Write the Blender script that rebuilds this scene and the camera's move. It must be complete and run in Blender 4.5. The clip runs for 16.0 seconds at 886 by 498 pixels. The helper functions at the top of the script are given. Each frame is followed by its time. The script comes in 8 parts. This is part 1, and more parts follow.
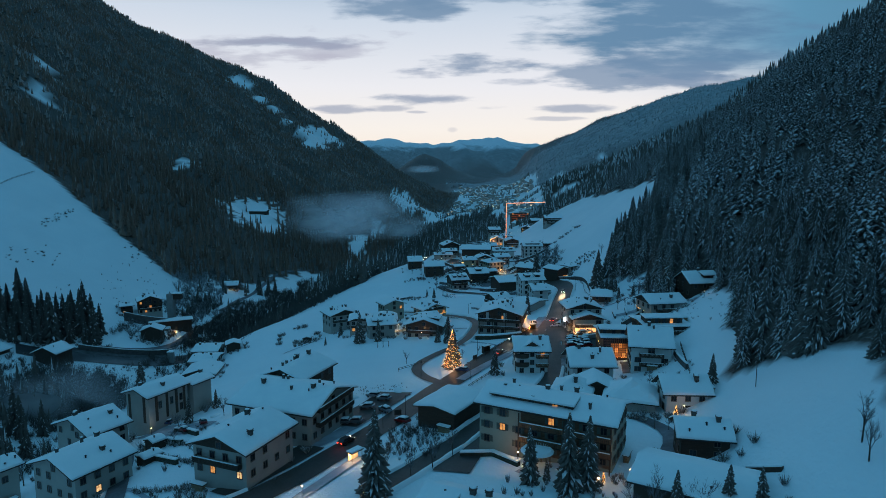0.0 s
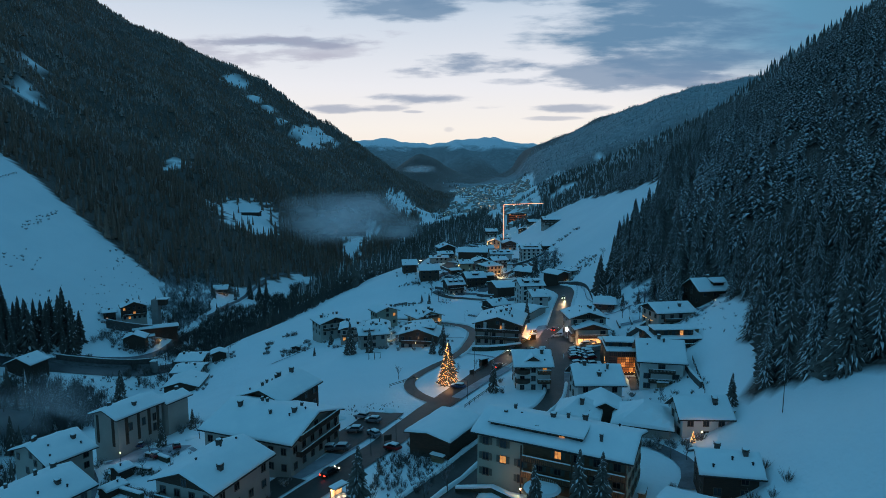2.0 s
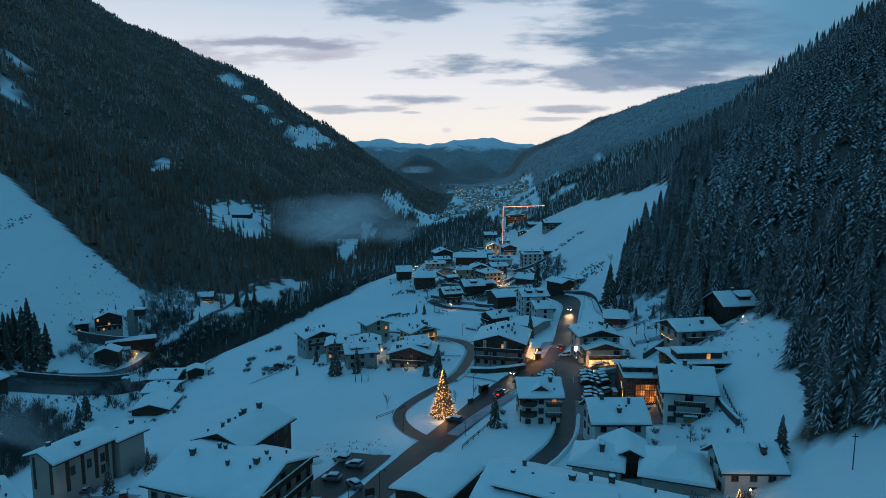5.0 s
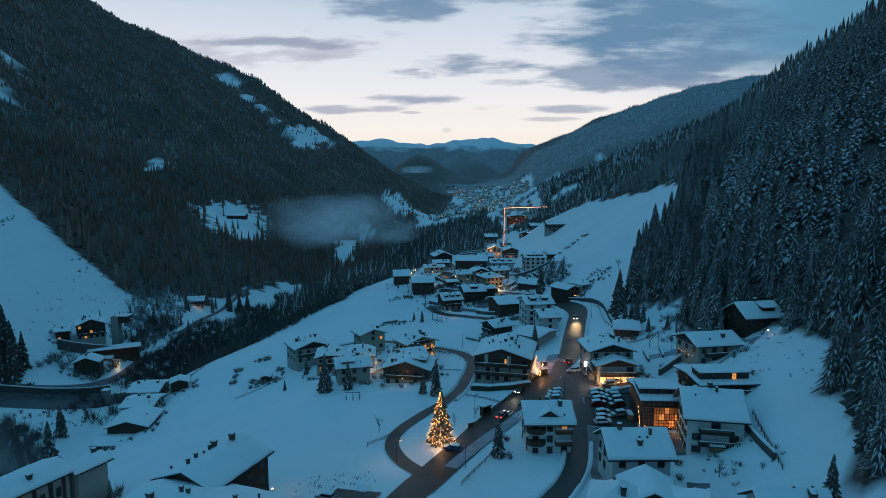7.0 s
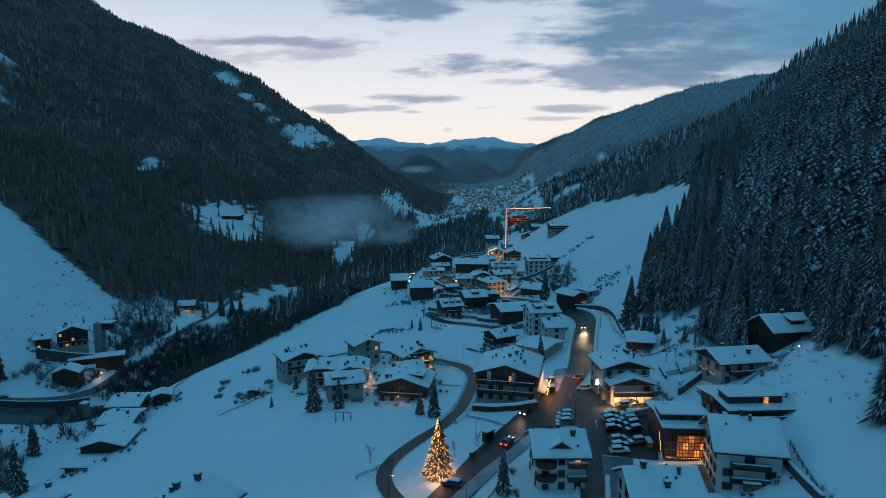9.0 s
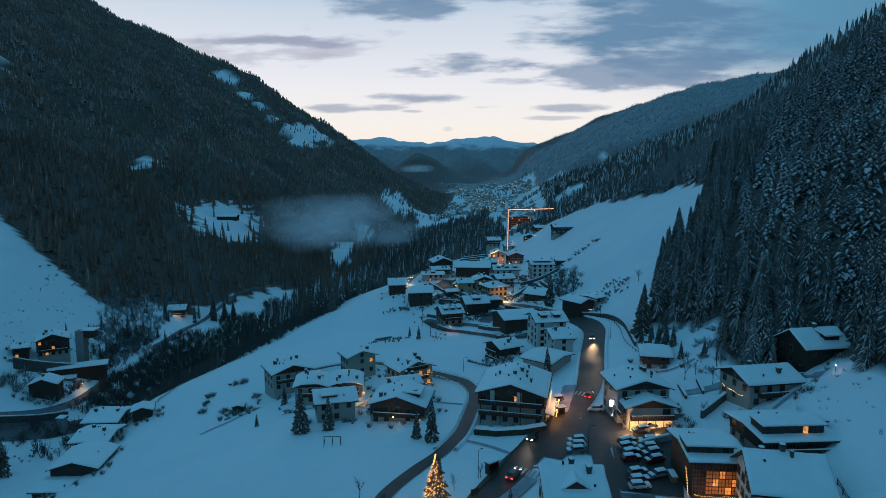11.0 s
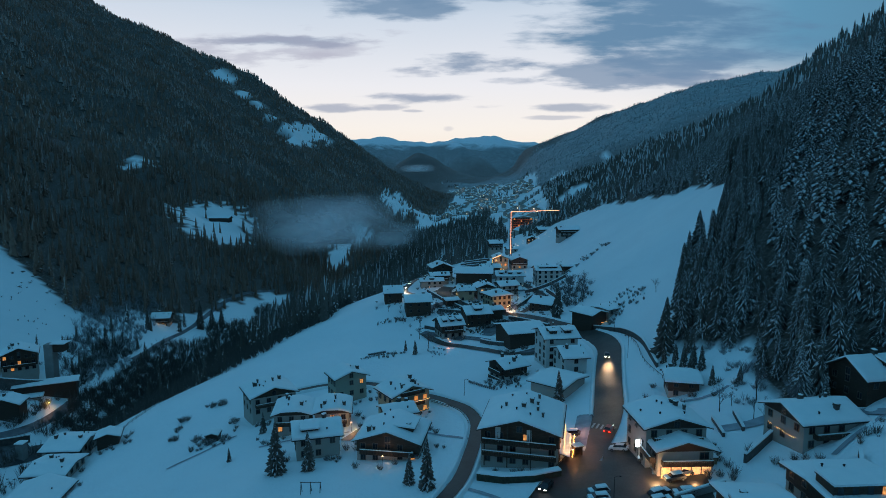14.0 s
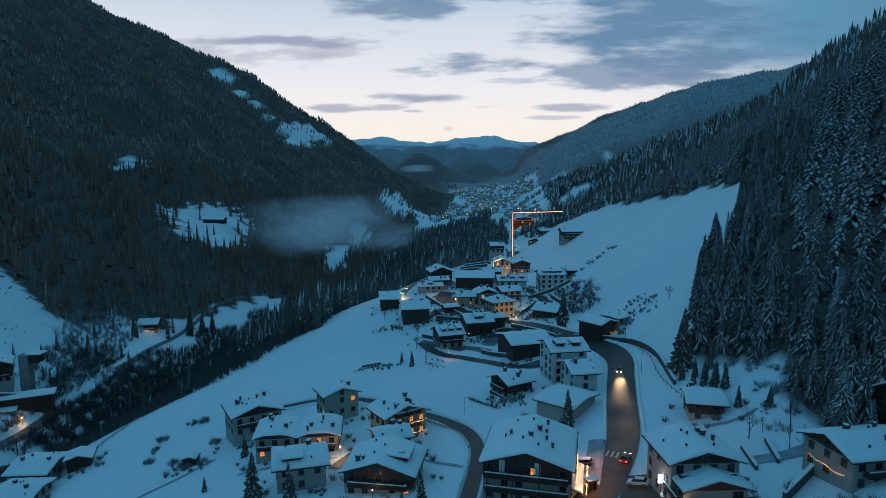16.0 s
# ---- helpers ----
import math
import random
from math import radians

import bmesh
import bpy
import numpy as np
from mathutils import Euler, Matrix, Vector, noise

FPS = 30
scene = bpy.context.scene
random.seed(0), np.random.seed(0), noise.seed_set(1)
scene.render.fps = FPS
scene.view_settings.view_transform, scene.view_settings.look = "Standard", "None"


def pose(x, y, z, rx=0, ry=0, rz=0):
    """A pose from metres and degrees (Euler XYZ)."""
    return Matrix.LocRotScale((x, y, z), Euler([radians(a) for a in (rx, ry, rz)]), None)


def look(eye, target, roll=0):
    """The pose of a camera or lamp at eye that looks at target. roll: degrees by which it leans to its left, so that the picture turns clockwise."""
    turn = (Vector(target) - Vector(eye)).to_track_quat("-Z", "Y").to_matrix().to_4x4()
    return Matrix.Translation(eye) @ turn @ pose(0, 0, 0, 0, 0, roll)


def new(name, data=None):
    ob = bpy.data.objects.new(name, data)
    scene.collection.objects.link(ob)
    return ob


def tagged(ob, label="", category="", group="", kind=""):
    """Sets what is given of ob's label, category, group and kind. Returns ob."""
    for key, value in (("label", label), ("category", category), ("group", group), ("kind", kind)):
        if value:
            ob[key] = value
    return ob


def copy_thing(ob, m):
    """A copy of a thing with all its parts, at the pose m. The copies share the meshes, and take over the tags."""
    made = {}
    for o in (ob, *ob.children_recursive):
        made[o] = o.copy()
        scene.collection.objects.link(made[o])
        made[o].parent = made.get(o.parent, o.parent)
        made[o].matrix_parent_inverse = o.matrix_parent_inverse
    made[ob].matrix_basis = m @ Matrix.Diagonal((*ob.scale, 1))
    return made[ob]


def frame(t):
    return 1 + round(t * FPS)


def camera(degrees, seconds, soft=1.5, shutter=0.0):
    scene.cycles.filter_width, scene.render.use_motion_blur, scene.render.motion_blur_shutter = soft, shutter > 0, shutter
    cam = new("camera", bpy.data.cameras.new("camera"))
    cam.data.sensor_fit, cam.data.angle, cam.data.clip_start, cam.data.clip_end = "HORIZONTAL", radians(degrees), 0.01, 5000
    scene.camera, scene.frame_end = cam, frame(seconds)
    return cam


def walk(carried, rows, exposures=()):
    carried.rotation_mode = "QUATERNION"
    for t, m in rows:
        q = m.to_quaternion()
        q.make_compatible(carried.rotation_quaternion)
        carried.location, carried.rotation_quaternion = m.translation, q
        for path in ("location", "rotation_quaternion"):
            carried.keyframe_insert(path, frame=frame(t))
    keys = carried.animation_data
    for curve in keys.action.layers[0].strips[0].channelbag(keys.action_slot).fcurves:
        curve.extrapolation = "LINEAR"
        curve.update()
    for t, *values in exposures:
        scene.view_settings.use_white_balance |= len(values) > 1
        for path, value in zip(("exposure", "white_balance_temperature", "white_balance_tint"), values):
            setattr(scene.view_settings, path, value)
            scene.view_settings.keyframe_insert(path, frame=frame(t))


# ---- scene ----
cam = camera(70, 16.0, soft=0.5)
PATH = [
    (0, (0.00, 0.00, 100.00), (-0.00, 99.15, 86.99), 0.00),
    (1, (0.26, 6.45, 100.33), (0.57, 105.59, 87.26), -0.01),
    (2, (0.58, 13.49, 100.48), (1.13, 112.63, 87.43), -0.02),
    (3, (0.94, 20.95, 100.53), (1.65, 120.10, 87.52), -0.03),
    (4, (1.30, 28.69, 100.52), (2.11, 127.85, 87.55), -0.03),
    (5, (1.66, 36.60, 100.49), (2.53, 135.75, 87.55), -0.03),
    (6, (2.00, 44.57, 100.46), (2.88, 143.73, 87.53), -0.02),
    (7, (2.31, 52.54, 100.44), (3.19, 151.69, 87.50), -0.00),
    (8, (2.61, 60.45, 100.45), (3.46, 159.60, 87.47), 0.02),
    (9, (2.89, 68.29, 100.47), (3.70, 167.43, 87.44), 0.03),
    (10, (3.16, 76.03, 100.50), (3.92, 175.16, 87.42), 0.04),
    (11, (3.43, 83.68, 100.52), (4.15, 182.81, 87.40), 0.05),
    (12, (3.71, 91.27, 100.53), (4.39, 190.39, 87.37), 0.04),
    (13, (4.02, 98.83, 100.51), (4.65, 197.96, 87.33), 0.03),
    (14, (4.35, 106.43, 100.44), (4.96, 205.56, 87.27), 0.01),
    (15, (4.72, 114.12, 100.33), (5.30, 213.25, 87.17), -0.01),
    (16, (5.12, 121.99, 100.17), (5.68, 221.12, 87.01), -0.04),
]
walk(cam, [(t, look(eye, target, roll)) for t, eye, target, roll in PATH])

# ---------------------------------------------------------------- world and light
def shade(nt, kind, **inputs):
    """A node of that kind with its inputs set, by name or by number ('i0')."""
    node = nt.nodes.new(kind)
    for key, value in inputs.items():
        socket = node.inputs[int(key[1:])] if key[0] == "i" and key[1:].isdigit() else node.inputs[key]
        if isinstance(value, bpy.types.NodeSocket):
            nt.links.new(value, socket)
        else:
            socket.default_value = value
    return node


def calc(nt, op, a, b=0.0, c=0.0, clamp=False):
    node = shade(nt, "ShaderNodeMath", i0=a, i1=b, i2=c)
    node.operation, node.use_clamp = op, clamp
    return node.outputs[0]


def ramp(nt, fac, stops, smooth=False):
    node = nt.nodes.new("ShaderNodeValToRGB")
    nt.links.new(fac, node.inputs[0])
    node.color_ramp.interpolation = "EASE" if smooth else "LINEAR"
    while len(node.color_ramp.elements) < len(stops):
        node.color_ramp.elements.new(0.5)
    for element, (place, colour) in zip(node.color_ramp.elements, stops):
        element.position = place
        element.color = (*colour, 1) if isinstance(colour, tuple) else (colour, colour, colour, 1)
    return node.outputs[0]


def blend(nt, fac, a, b):
    node = nt.nodes.new("ShaderNodeMix")
    node.data_type = "RGBA"
    for socket, value in ((node.inputs[0], fac), (node.inputs[6], a), (node.inputs[7], b)):
        if isinstance(value, bpy.types.NodeSocket):
            nt.links.new(value, socket)
        else:
            socket.default_value = (*value, 1) if isinstance(value, tuple) else value
    return node.outputs[2]


# A dusk sky: afterglow over the end of the valley, deep blue overhead and behind, flat evening clouds.
world = bpy.data.worlds.new("dusk_sky")
scene.world = world
world.use_nodes = True
wt = world.node_tree
for old in list(wt.nodes):
    wt.nodes.remove(old)
way = shade(wt, "ShaderNodeTexCoord").outputs["Generated"]
axes = shade(wt, "ShaderNodeSeparateXYZ", i0=way)
wx, wy, wz = axes.outputs
height = calc(wt, "MAXIMUM", wz, 0.0)
glow = ramp(wt, height, [(0.0, (0.93, 0.80, 0.66)), (0.055, (0.93, 0.87, 0.81)), (0.12, (0.83, 0.83, 0.87)), (0.22, (0.60, 0.68, 0.79)),
                         (0.33, (0.20, 0.38, 0.56)), (0.45, (0.08, 0.26, 0.44)), (1.0, (0.050, 0.220, 0.383))])
rest = ramp(wt, height, [(0.0, (0.080, 0.256, 0.43)), (0.3, (0.071, 0.249, 0.424)), (1.0, (0.055, 0.235, 0.408))])
ahead = ramp(wt, calc(wt, "MULTIPLY_ADD", wy, 0.5, 0.5), [(0.62, 0.0), (0.93, 1.0)], True)
sky = blend(wt, ahead, rest, glow)
front = calc(wt, "MAXIMUM", wy, 0.05)
u, v = calc(wt, "DIVIDE", wx, front), calc(wt, "DIVIDE", wz, front)
aside = calc(wt, "MULTIPLY", ramp(wt, u, [(0.16, 0.0), (0.56, 0.95)], True), calc(wt, "MULTIPLY", ramp(wt, v, [(0.09, 0.0), (0.19, 1.0)], True), ramp(wt, wy, [(0.55, 0.0), (0.75, 1.0)], True)))
sky = blend(wt, aside, sky, (0.10, 0.31, 0.50))
# the sky is dimmed towards the right, added to darken the left-hand meadow
dull = ramp(wt, wx, [(0.25, 1.0), (0.8, 0.62)], True)
sky = blend(wt, 1.0, sky, shade(wt, "ShaderNodeVectorMath", i0=sky, i1=dull).outputs[0])
sky.node.inputs[7].links[0].from_node.operation = "MULTIPLY"


def cloud_noise(su, sv, detail, rough, shift=0.0):
    spot_ = shade(wt, "ShaderNodeCombineXYZ", i0=calc(wt, "MULTIPLY_ADD", u, su, shift), i1=calc(wt, "MULTIPLY", v, sv)).outputs[0]
    return calc(wt, "SUBTRACT", shade(wt, "ShaderNodeTexNoise", Vector=spot_, Scale=1.0, Detail=detail, Roughness=rough).outputs[0], 0.5)


ragged, billow = cloud_noise(9.0, 46.0, 6.0, 0.58), cloud_noise(4.0, 11.0, 4.0, 0.5, 7.3)
# each cloud: its middle and reach in u and v, how dense, how ragged, and how much afterglow warms it
CLOUDS = [(0.355, 0.222, 0.260, 0.062, 0.95, 1.5, 0.0), (0.10, 0.262, 0.22, 0.022, 0.6, 1.8, 0.0), (-0.045, 0.242, 0.110, 0.019, 0.85, 1.8, 0.1),
          (-0.235, 0.186, 0.125, 0.0085, 0.85, 1.8, 0.35), (-0.235, 0.174, 0.185, 0.020, 0.55, 2.6, 0.8), (-0.19, 0.160, 0.055, 0.010, 0.4, 2.4, 0.9),
          (0.045, 0.152, 0.095, 0.015, 0.85, 2.2, 0.25), (-0.04, 0.140, 0.055, 0.008, 0.6, 2.4, 0.4), (0.275, 0.139, 0.165, 0.019, 0.8, 2.2, 0.2), (0.40, 0.128, 0.10, 0.010, 0.5, 2.4, 0.3),
          (0.115, 0.129, 0.062, 0.0055, 0.65, 2.0, 0.3), (-0.025, 0.102, 0.112, 0.0080, 0.8, 2.0, 0.4), (-0.15, 0.0885, 0.052, 0.0055, 0.7, 2.2, 0.5), (-0.085, 0.090, 0.040, 0.005, 0.6, 2.2, 0.5),
          (0.075, 0.089, 0.04, 0.004, 0.5, 2.2, 0.5), (0.205, 0.088, 0.078, 0.0055, 0.7, 2.0, 0.4), (0.175, 0.073, 0.055, 0.003, 0.5, 2.2, 0.5), (0.015, 0.056, 0.009, 0.004, 0.3, 1.5, 0.6),
          (0.30, 0.168, 0.030, 0.007, 0.5, 2.2, 0.2), (-0.04, 0.083, 0.017, 0.002, 0.5, 1.5, 0.5), (0.38, 0.165, 0.12, 0.020, 0.5, 2.6, 0.1)]
for cu, cv, ru, rv, dense, torn, warm in CLOUDS:
    ru, rv, torn = ru * 1.1, rv * 1.3, torn * 1.7
    du = calc(wt, "MULTIPLY", calc(wt, "SUBTRACT", u, cu), 1 / ru)
    dv = calc(wt, "MULTIPLY", calc(wt, "SUBTRACT", v, cv), 1 / rv)
    far = calc(wt, "ADD", calc(wt, "MULTIPLY", du, du), calc(wt, "MULTIPLY", dv, dv))
    near = calc(wt, "ADD", calc(wt, "SUBTRACT", 1.0, far), calc(wt, "MULTIPLY", calc(wt, "ADD", ragged, billow), torn))
    one = calc(wt, "MULTIPLY", ramp(wt, near, [(0.0, 0.0), (1.0, 1.0)], True), dense)
    one = calc(wt, "MULTIPLY", one, calc(wt, "GREATER_THAN", wy, 0.05))
    tint = tuple(a_ + (b_ - a_) * warm for a_, b_ in zip((0.112, 0.235, 0.385), (0.45, 0.43, 0.53)))
    sky = blend(wt, one, sky, tint)
back = shade(wt, "ShaderNodeBackground", Color=sky, Strength=1.02)
wt.links.new(back.outputs[0], wt.nodes.new("ShaderNodeOutputWorld").inputs[0])


def lamp(kind, place, watts, colour, size=0.3, target=None, spot=60):
    data = bpy.data.lights.new(kind, "SPOT" if target else "POINT")
    data.energy, data.color, data.shadow_soft_size = watts, colour, size
    if target:
        data.spot_size, data.spot_blend = radians(spot), 1.0
    ob = new(kind, data)
    ob.matrix_world = look(place, target) if target else Matrix.Translation(place)
    return ob


WARM = (1.0, 0.55, 0.22)


# ---------------------------------------------------------------- materials
def material(name, colour, rough=0.8, vary=0.25, scale=1.0, bump=0.2, metal=0.0, fine=None, second=None, per_piece=0.0, along=None):
    """Two scales of variation over a base colour, with fine relief. second: another colour in patches. along: a stretch for grain."""
    mat = bpy.data.materials.new(name)
    mat.use_nodes = True
    nt = mat.node_tree
    bsdf = nt.nodes["Principled BSDF"]
    place = shade(nt, "ShaderNodeTexCoord").outputs["Object"]
    if along:
        place = shade(nt, "ShaderNodeMapping", Vector=place, Scale=along).outputs[0]
    broad = shade(nt, "ShaderNodeTexNoise", Vector=place, Scale=scale, Detail=4.0, Roughness=0.6).outputs[0]
    small = shade(nt, "ShaderNodeTexNoise", Vector=place, Scale=fine or scale * 9, Detail=3.0, Roughness=0.65).outputs[0]
    low = tuple(c * (1 - vary) for c in colour)
    high = tuple(min(0.95, c * (1 + vary)) for c in colour)
    tone = blend(nt, ramp(nt, broad, [(0.3, 0.0), (0.7, 1.0)]), low, second or high)
    tone = blend(nt, calc(nt, "MULTIPLY", small, 0.5), tone, tuple(c * (1 - 0.7 * vary) for c in colour))
    if per_piece:
        seed = shade(nt, "ShaderNodeObjectInfo").outputs["Random"]
        hue = shade(nt, "ShaderNodeHueSaturation", Value=calc(nt, "MULTIPLY_ADD", seed, per_piece, 1 - per_piece / 2), Color=tone)
        tone = hue.outputs[0]
    nt.links.new(tone, bsdf.inputs["Base Color"])
    bsdf.inputs["Metallic"].default_value = metal
    nt.links.new(calc(nt, "MULTIPLY_ADD", small, 0.3, rough - 0.15, True), bsdf.inputs["Roughness"])
    if bump:
        relief = shade(nt, "ShaderNodeBump", Strength=bump, Distance=0.1, Height=calc(nt, "ADD", calc(nt, "MULTIPLY", broad, 1.5), small))
        nt.links.new(relief.outputs[0], bsdf.inputs["Normal"])
    return mat


def glowing(name, colour, strength, grain=0.0):
    mat = bpy.data.materials.new(name)
    mat.use_nodes = True
    nt = mat.node_tree
    bsdf = nt.nodes["Principled BSDF"]
    bsdf.inputs["Base Color"].default_value = (*colour, 1)
    bsdf.inputs["Emission Color"].default_value = (*colour, 1)
    bsdf.inputs["Emission Strength"].default_value = strength
    if grain:
        place = shade(nt, "ShaderNodeTexCoord").outputs["Object"]
        spots = shade(nt, "ShaderNodeTexNoise", Vector=place, Scale=grain, Detail=2.0).outputs[0]
        nt.links.new(ramp(nt, spots, [(0.35, (colour[0] * 0.25, colour[1] * 0.2, colour[2] * 0.15)), (0.65, colour)]), bsdf.inputs["Emission Color"])
    return mat


SNOW = material("snow", (0.86, 0.93, 0.95), 0.75, 0.05, 0.12, 0.25, fine=1.6)
ROOF_SNOW = material("roof_snow", (0.86, 0.93, 0.95), 0.7, 0.05, 0.35, 0.3, fine=2.5)
PLASTER = material("white_plaster", (0.40, 0.375, 0.335), 0.9, 0.10, 0.25, 0.1, fine=4.0, per_piece=0.18)
WHITE = material("white_limewash", (0.66, 0.65, 0.62), 0.9, 0.10, 0.25, 0.1, fine=4.0, per_piece=0.15)
CREAM = material("cream_plaster", (0.46, 0.37, 0.25), 0.9, 0.10, 0.25, 0.1, fine=4.0)
GREY = material("grey_green_plaster", (0.36, 0.37, 0.30), 0.9, 0.10, 0.25, 0.1, fine=4.0)
WOOD = material("dark_wood", (0.066, 0.040, 0.026), 0.75, 0.4, 0.8, 0.4, fine=6.0, per_piece=0.4, along=(1, 1, 6))
BROWN = material("brown_wood", (0.16, 0.085, 0.045), 0.7, 0.35, 0.8, 0.3, fine=6.0, along=(1, 1, 6))
FASCIA = material("roof_boards", (0.065, 0.052, 0.043), 0.8, 0.3, 1.0, 0.2)
BRICK = material("chimney_render", (0.11, 0.10, 0.09), 0.9, 0.25, 1.5, 0.3)
FRAME = material("window_frame_wood", (0.13, 0.10, 0.075), 0.6, 0.2, 2.0, 0.1)
SHUTTER = material("green_grey_shutter", (0.10, 0.12, 0.10), 0.6, 0.2, 2.0, 0.1)
PALE = material("pale_wood", (0.35, 0.24, 0.14), 0.7, 0.25, 1.0, 0.2)
CONCRETE = material("concrete", (0.26, 0.26, 0.25), 0.9, 0.2, 0.4, 0.2)
CLIPPED = material("clipped_hedge_needles", (0.045, 0.050, 0.032), 0.95, 0.5, 1.2, 0.9, fine=7.0)
STONE = material("dark_rubble_stone", (0.11, 0.10, 0.095), 0.9, 0.4, 0.8, 0.4)
STEEL = material("galvanised_steel", (0.20, 0.20, 0.21), 0.5, 0.2, 2.0, 0.05, metal=0.8)
DARK_METAL = material("dark_metal", (0.03, 0.03, 0.033), 0.5, 0.2, 2.0, 0.05, metal=0.5)
ASPHALT = material("wet_asphalt", (0.058, 0.048, 0.041), 0.60, 0.45, 0.16, 0.12, fine=2.2, second=(0.085, 0.074, 0.066))
SLUSH = material("trodden_snow", (0.36, 0.38, 0.42), 0.7, 0.35, 0.25, 0.3, fine=2.0)
NEEDLE = material("spruce_needles", (0.155, 0.124, 0.096), 0.9, 0.4, 0.011, 0.0, fine=0.35, second=(0.21, 0.20, 0.185))
LARCH = material("bare_larch_twigs", (0.31, 0.172, 0.116), 0.9, 0.4, 0.011, 0.0, fine=0.35, second=(0.32, 0.225, 0.175))
BARK = material("bark", (0.075, 0.058, 0.045), 0.9, 0.3, 2.0, 0.4)
TWIG = material("bare_twigs", (0.10, 0.085, 0.075), 0.9, 0.3, 1.0, 0.0, second=(0.32, 0.33, 0.36))
GLASS = bpy.data.materials.new("window_glass")
GLASS.use_nodes = True
for key, value in (("Base Color", (0.018, 0.022, 0.028, 1)), ("Roughness", 0.08), ("Specular IOR Level", 0.6)):
    GLASS.node_tree.nodes["Principled BSDF"].inputs[key].default_value = value
LIT = glowing("lit_window", (1.0, 0.38, 0.10), 0.95, 1.8)
LIT_PALE = glowing("lit_window_pale", (1.0, 0.56, 0.24), 1.25, 1.6)
BULB = glowing("bulb", (1.0, 0.43, 0.11), 6.0)
BULB_WHITE = glowing("street_bulb", (1.0, 0.62, 0.32), 9.0)
SIGN_LIGHT = glowing("shop_sign_light", (0.85, 0.92, 1.0), 3.5)
GLOW_DIM = glowing("dim_lit_glass", (0.62, 0.20, 0.05), 0.13, 1.4)
FAR_LIGHT = glowing("far_light", (1.0, 0.68, 0.46), 2.4)
TAIL = glowing("tail_light", (1.0, 0.03, 0.015), 12.0)
HEAD = glowing("head_light", (1.0, 0.86, 0.64), 16.0)
ROPE = glowing("rope_light", (1.0, 0.34, 0.17), 3.2)


# ---------------------------------------------------------------- mesh helpers
def mesh_of(name, bm, mat):
    me = bpy.data.meshes.new(name)
    bm.to_mesh(me)
    bm.free()
    for m in mat if isinstance(mat, (list, tuple)) else [mat]:
        me.materials.append(m)
    return me


def part(name, bm, mat, parent, label="", kind=""):
    """One mesh object under a thing or a part. bm may be a bmesh or a shared mesh."""
    me = bm if isinstance(bm, bpy.types.Mesh) else mesh_of(name, bm, mat)
    ob = new(name, me)
    ob.parent = parent
    return tagged(ob, label, kind=kind)


def thing(name, m, label, category, group=""):
    ob = new(name)
    ob.empty_display_size = 0.3
    ob.matrix_world = m
    return tagged(ob, label, category, group)


def box(bm, x0, y0, z0, x1, y1, z1, m=None):
    vs = [bm.verts.new((x, y, z)) for z in (z0, z1) for x, y in ((x0, y0), (x1, y0), (x1, y1), (x0, y1))]
    if m:
        for vert in vs:
            vert.co = m @ vert.co
    for f in ((3, 2, 1, 0), (4, 5, 6, 7), (0, 1, 5, 4), (1, 2, 6, 5), (2, 3, 7, 6), (3, 0, 4, 7)):
        bm.faces.new([vs[i] for i in f])
    return vs


def prism(bm, profile, y0, y1):
    """A closed profile of (x, z), run from y0 to y1."""
    a = [bm.verts.new((x, y0, z)) for x, z in profile]
    b = [bm.verts.new((x, y1, z)) for x, z in profile]
    n = len(profile)
    bm.faces.new(a)
    bm.faces.new(b[::-1])
    for i in range(n):
        bm.faces.new((a[i], b[i], b[(i + 1) % n], a[(i + 1) % n]))


def tube(bm, a, b, ra, rb=None, sides=6):
    """A round bar from a to b."""
    a, b = Vector(a), Vector(b)
    q = (b - a).to_track_quat("Z", "Y")
    rings = []
    for p, r in ((a, ra), (b, ra if rb is None else rb)):
        rings.append([bm.verts.new(p + q @ Vector((r * math.cos(k * math.tau / sides), r * math.sin(k * math.tau / sides), 0))) for k in range(sides)])
    for k in range(sides):
        bm.faces.new((rings[0][k], rings[0][(k + 1) % sides], rings[1][(k + 1) % sides], rings[1][k]))
    bm.faces.new(rings[0][::-1])
    bm.faces.new(rings[1])


def fixed(bm):
    bmesh.ops.recalc_face_normals(bm, faces=bm.faces)
    return bm


def raw_mesh(name, verts, tris, mats, index=None, smooth=False):
    """A triangle mesh from arrays."""
    me = bpy.data.meshes.new(name)
    me.vertices.add(len(verts))
    me.vertices.foreach_set("co", np.asarray(verts, np.float32).ravel())
    n = len(tris)
    me.loops.add(3 * n)
    me.loops.foreach_set("vertex_index", np.asarray(tris, np.int32).ravel())
    me.polygons.add(n)
    me.polygons.foreach_set("loop_start", np.arange(0, 3 * n, 3, dtype=np.int32))
    me.polygons.foreach_set("loop_total", np.full(n, 3, np.int32))
    if index is not None:
        me.polygons.foreach_set("material_index", np.asarray(index, np.int32))
    me.polygons.foreach_set("use_smooth", np.full(n, smooth))
    for m in mats:
        me.materials.append(m)
    me.update(calc_edges=True)
    return me


# ---------------------------------------------------------------- the valley's ground: one sheet lofted over rails that run down the valley
def rail(*stations):
    return np.array(stations, float)


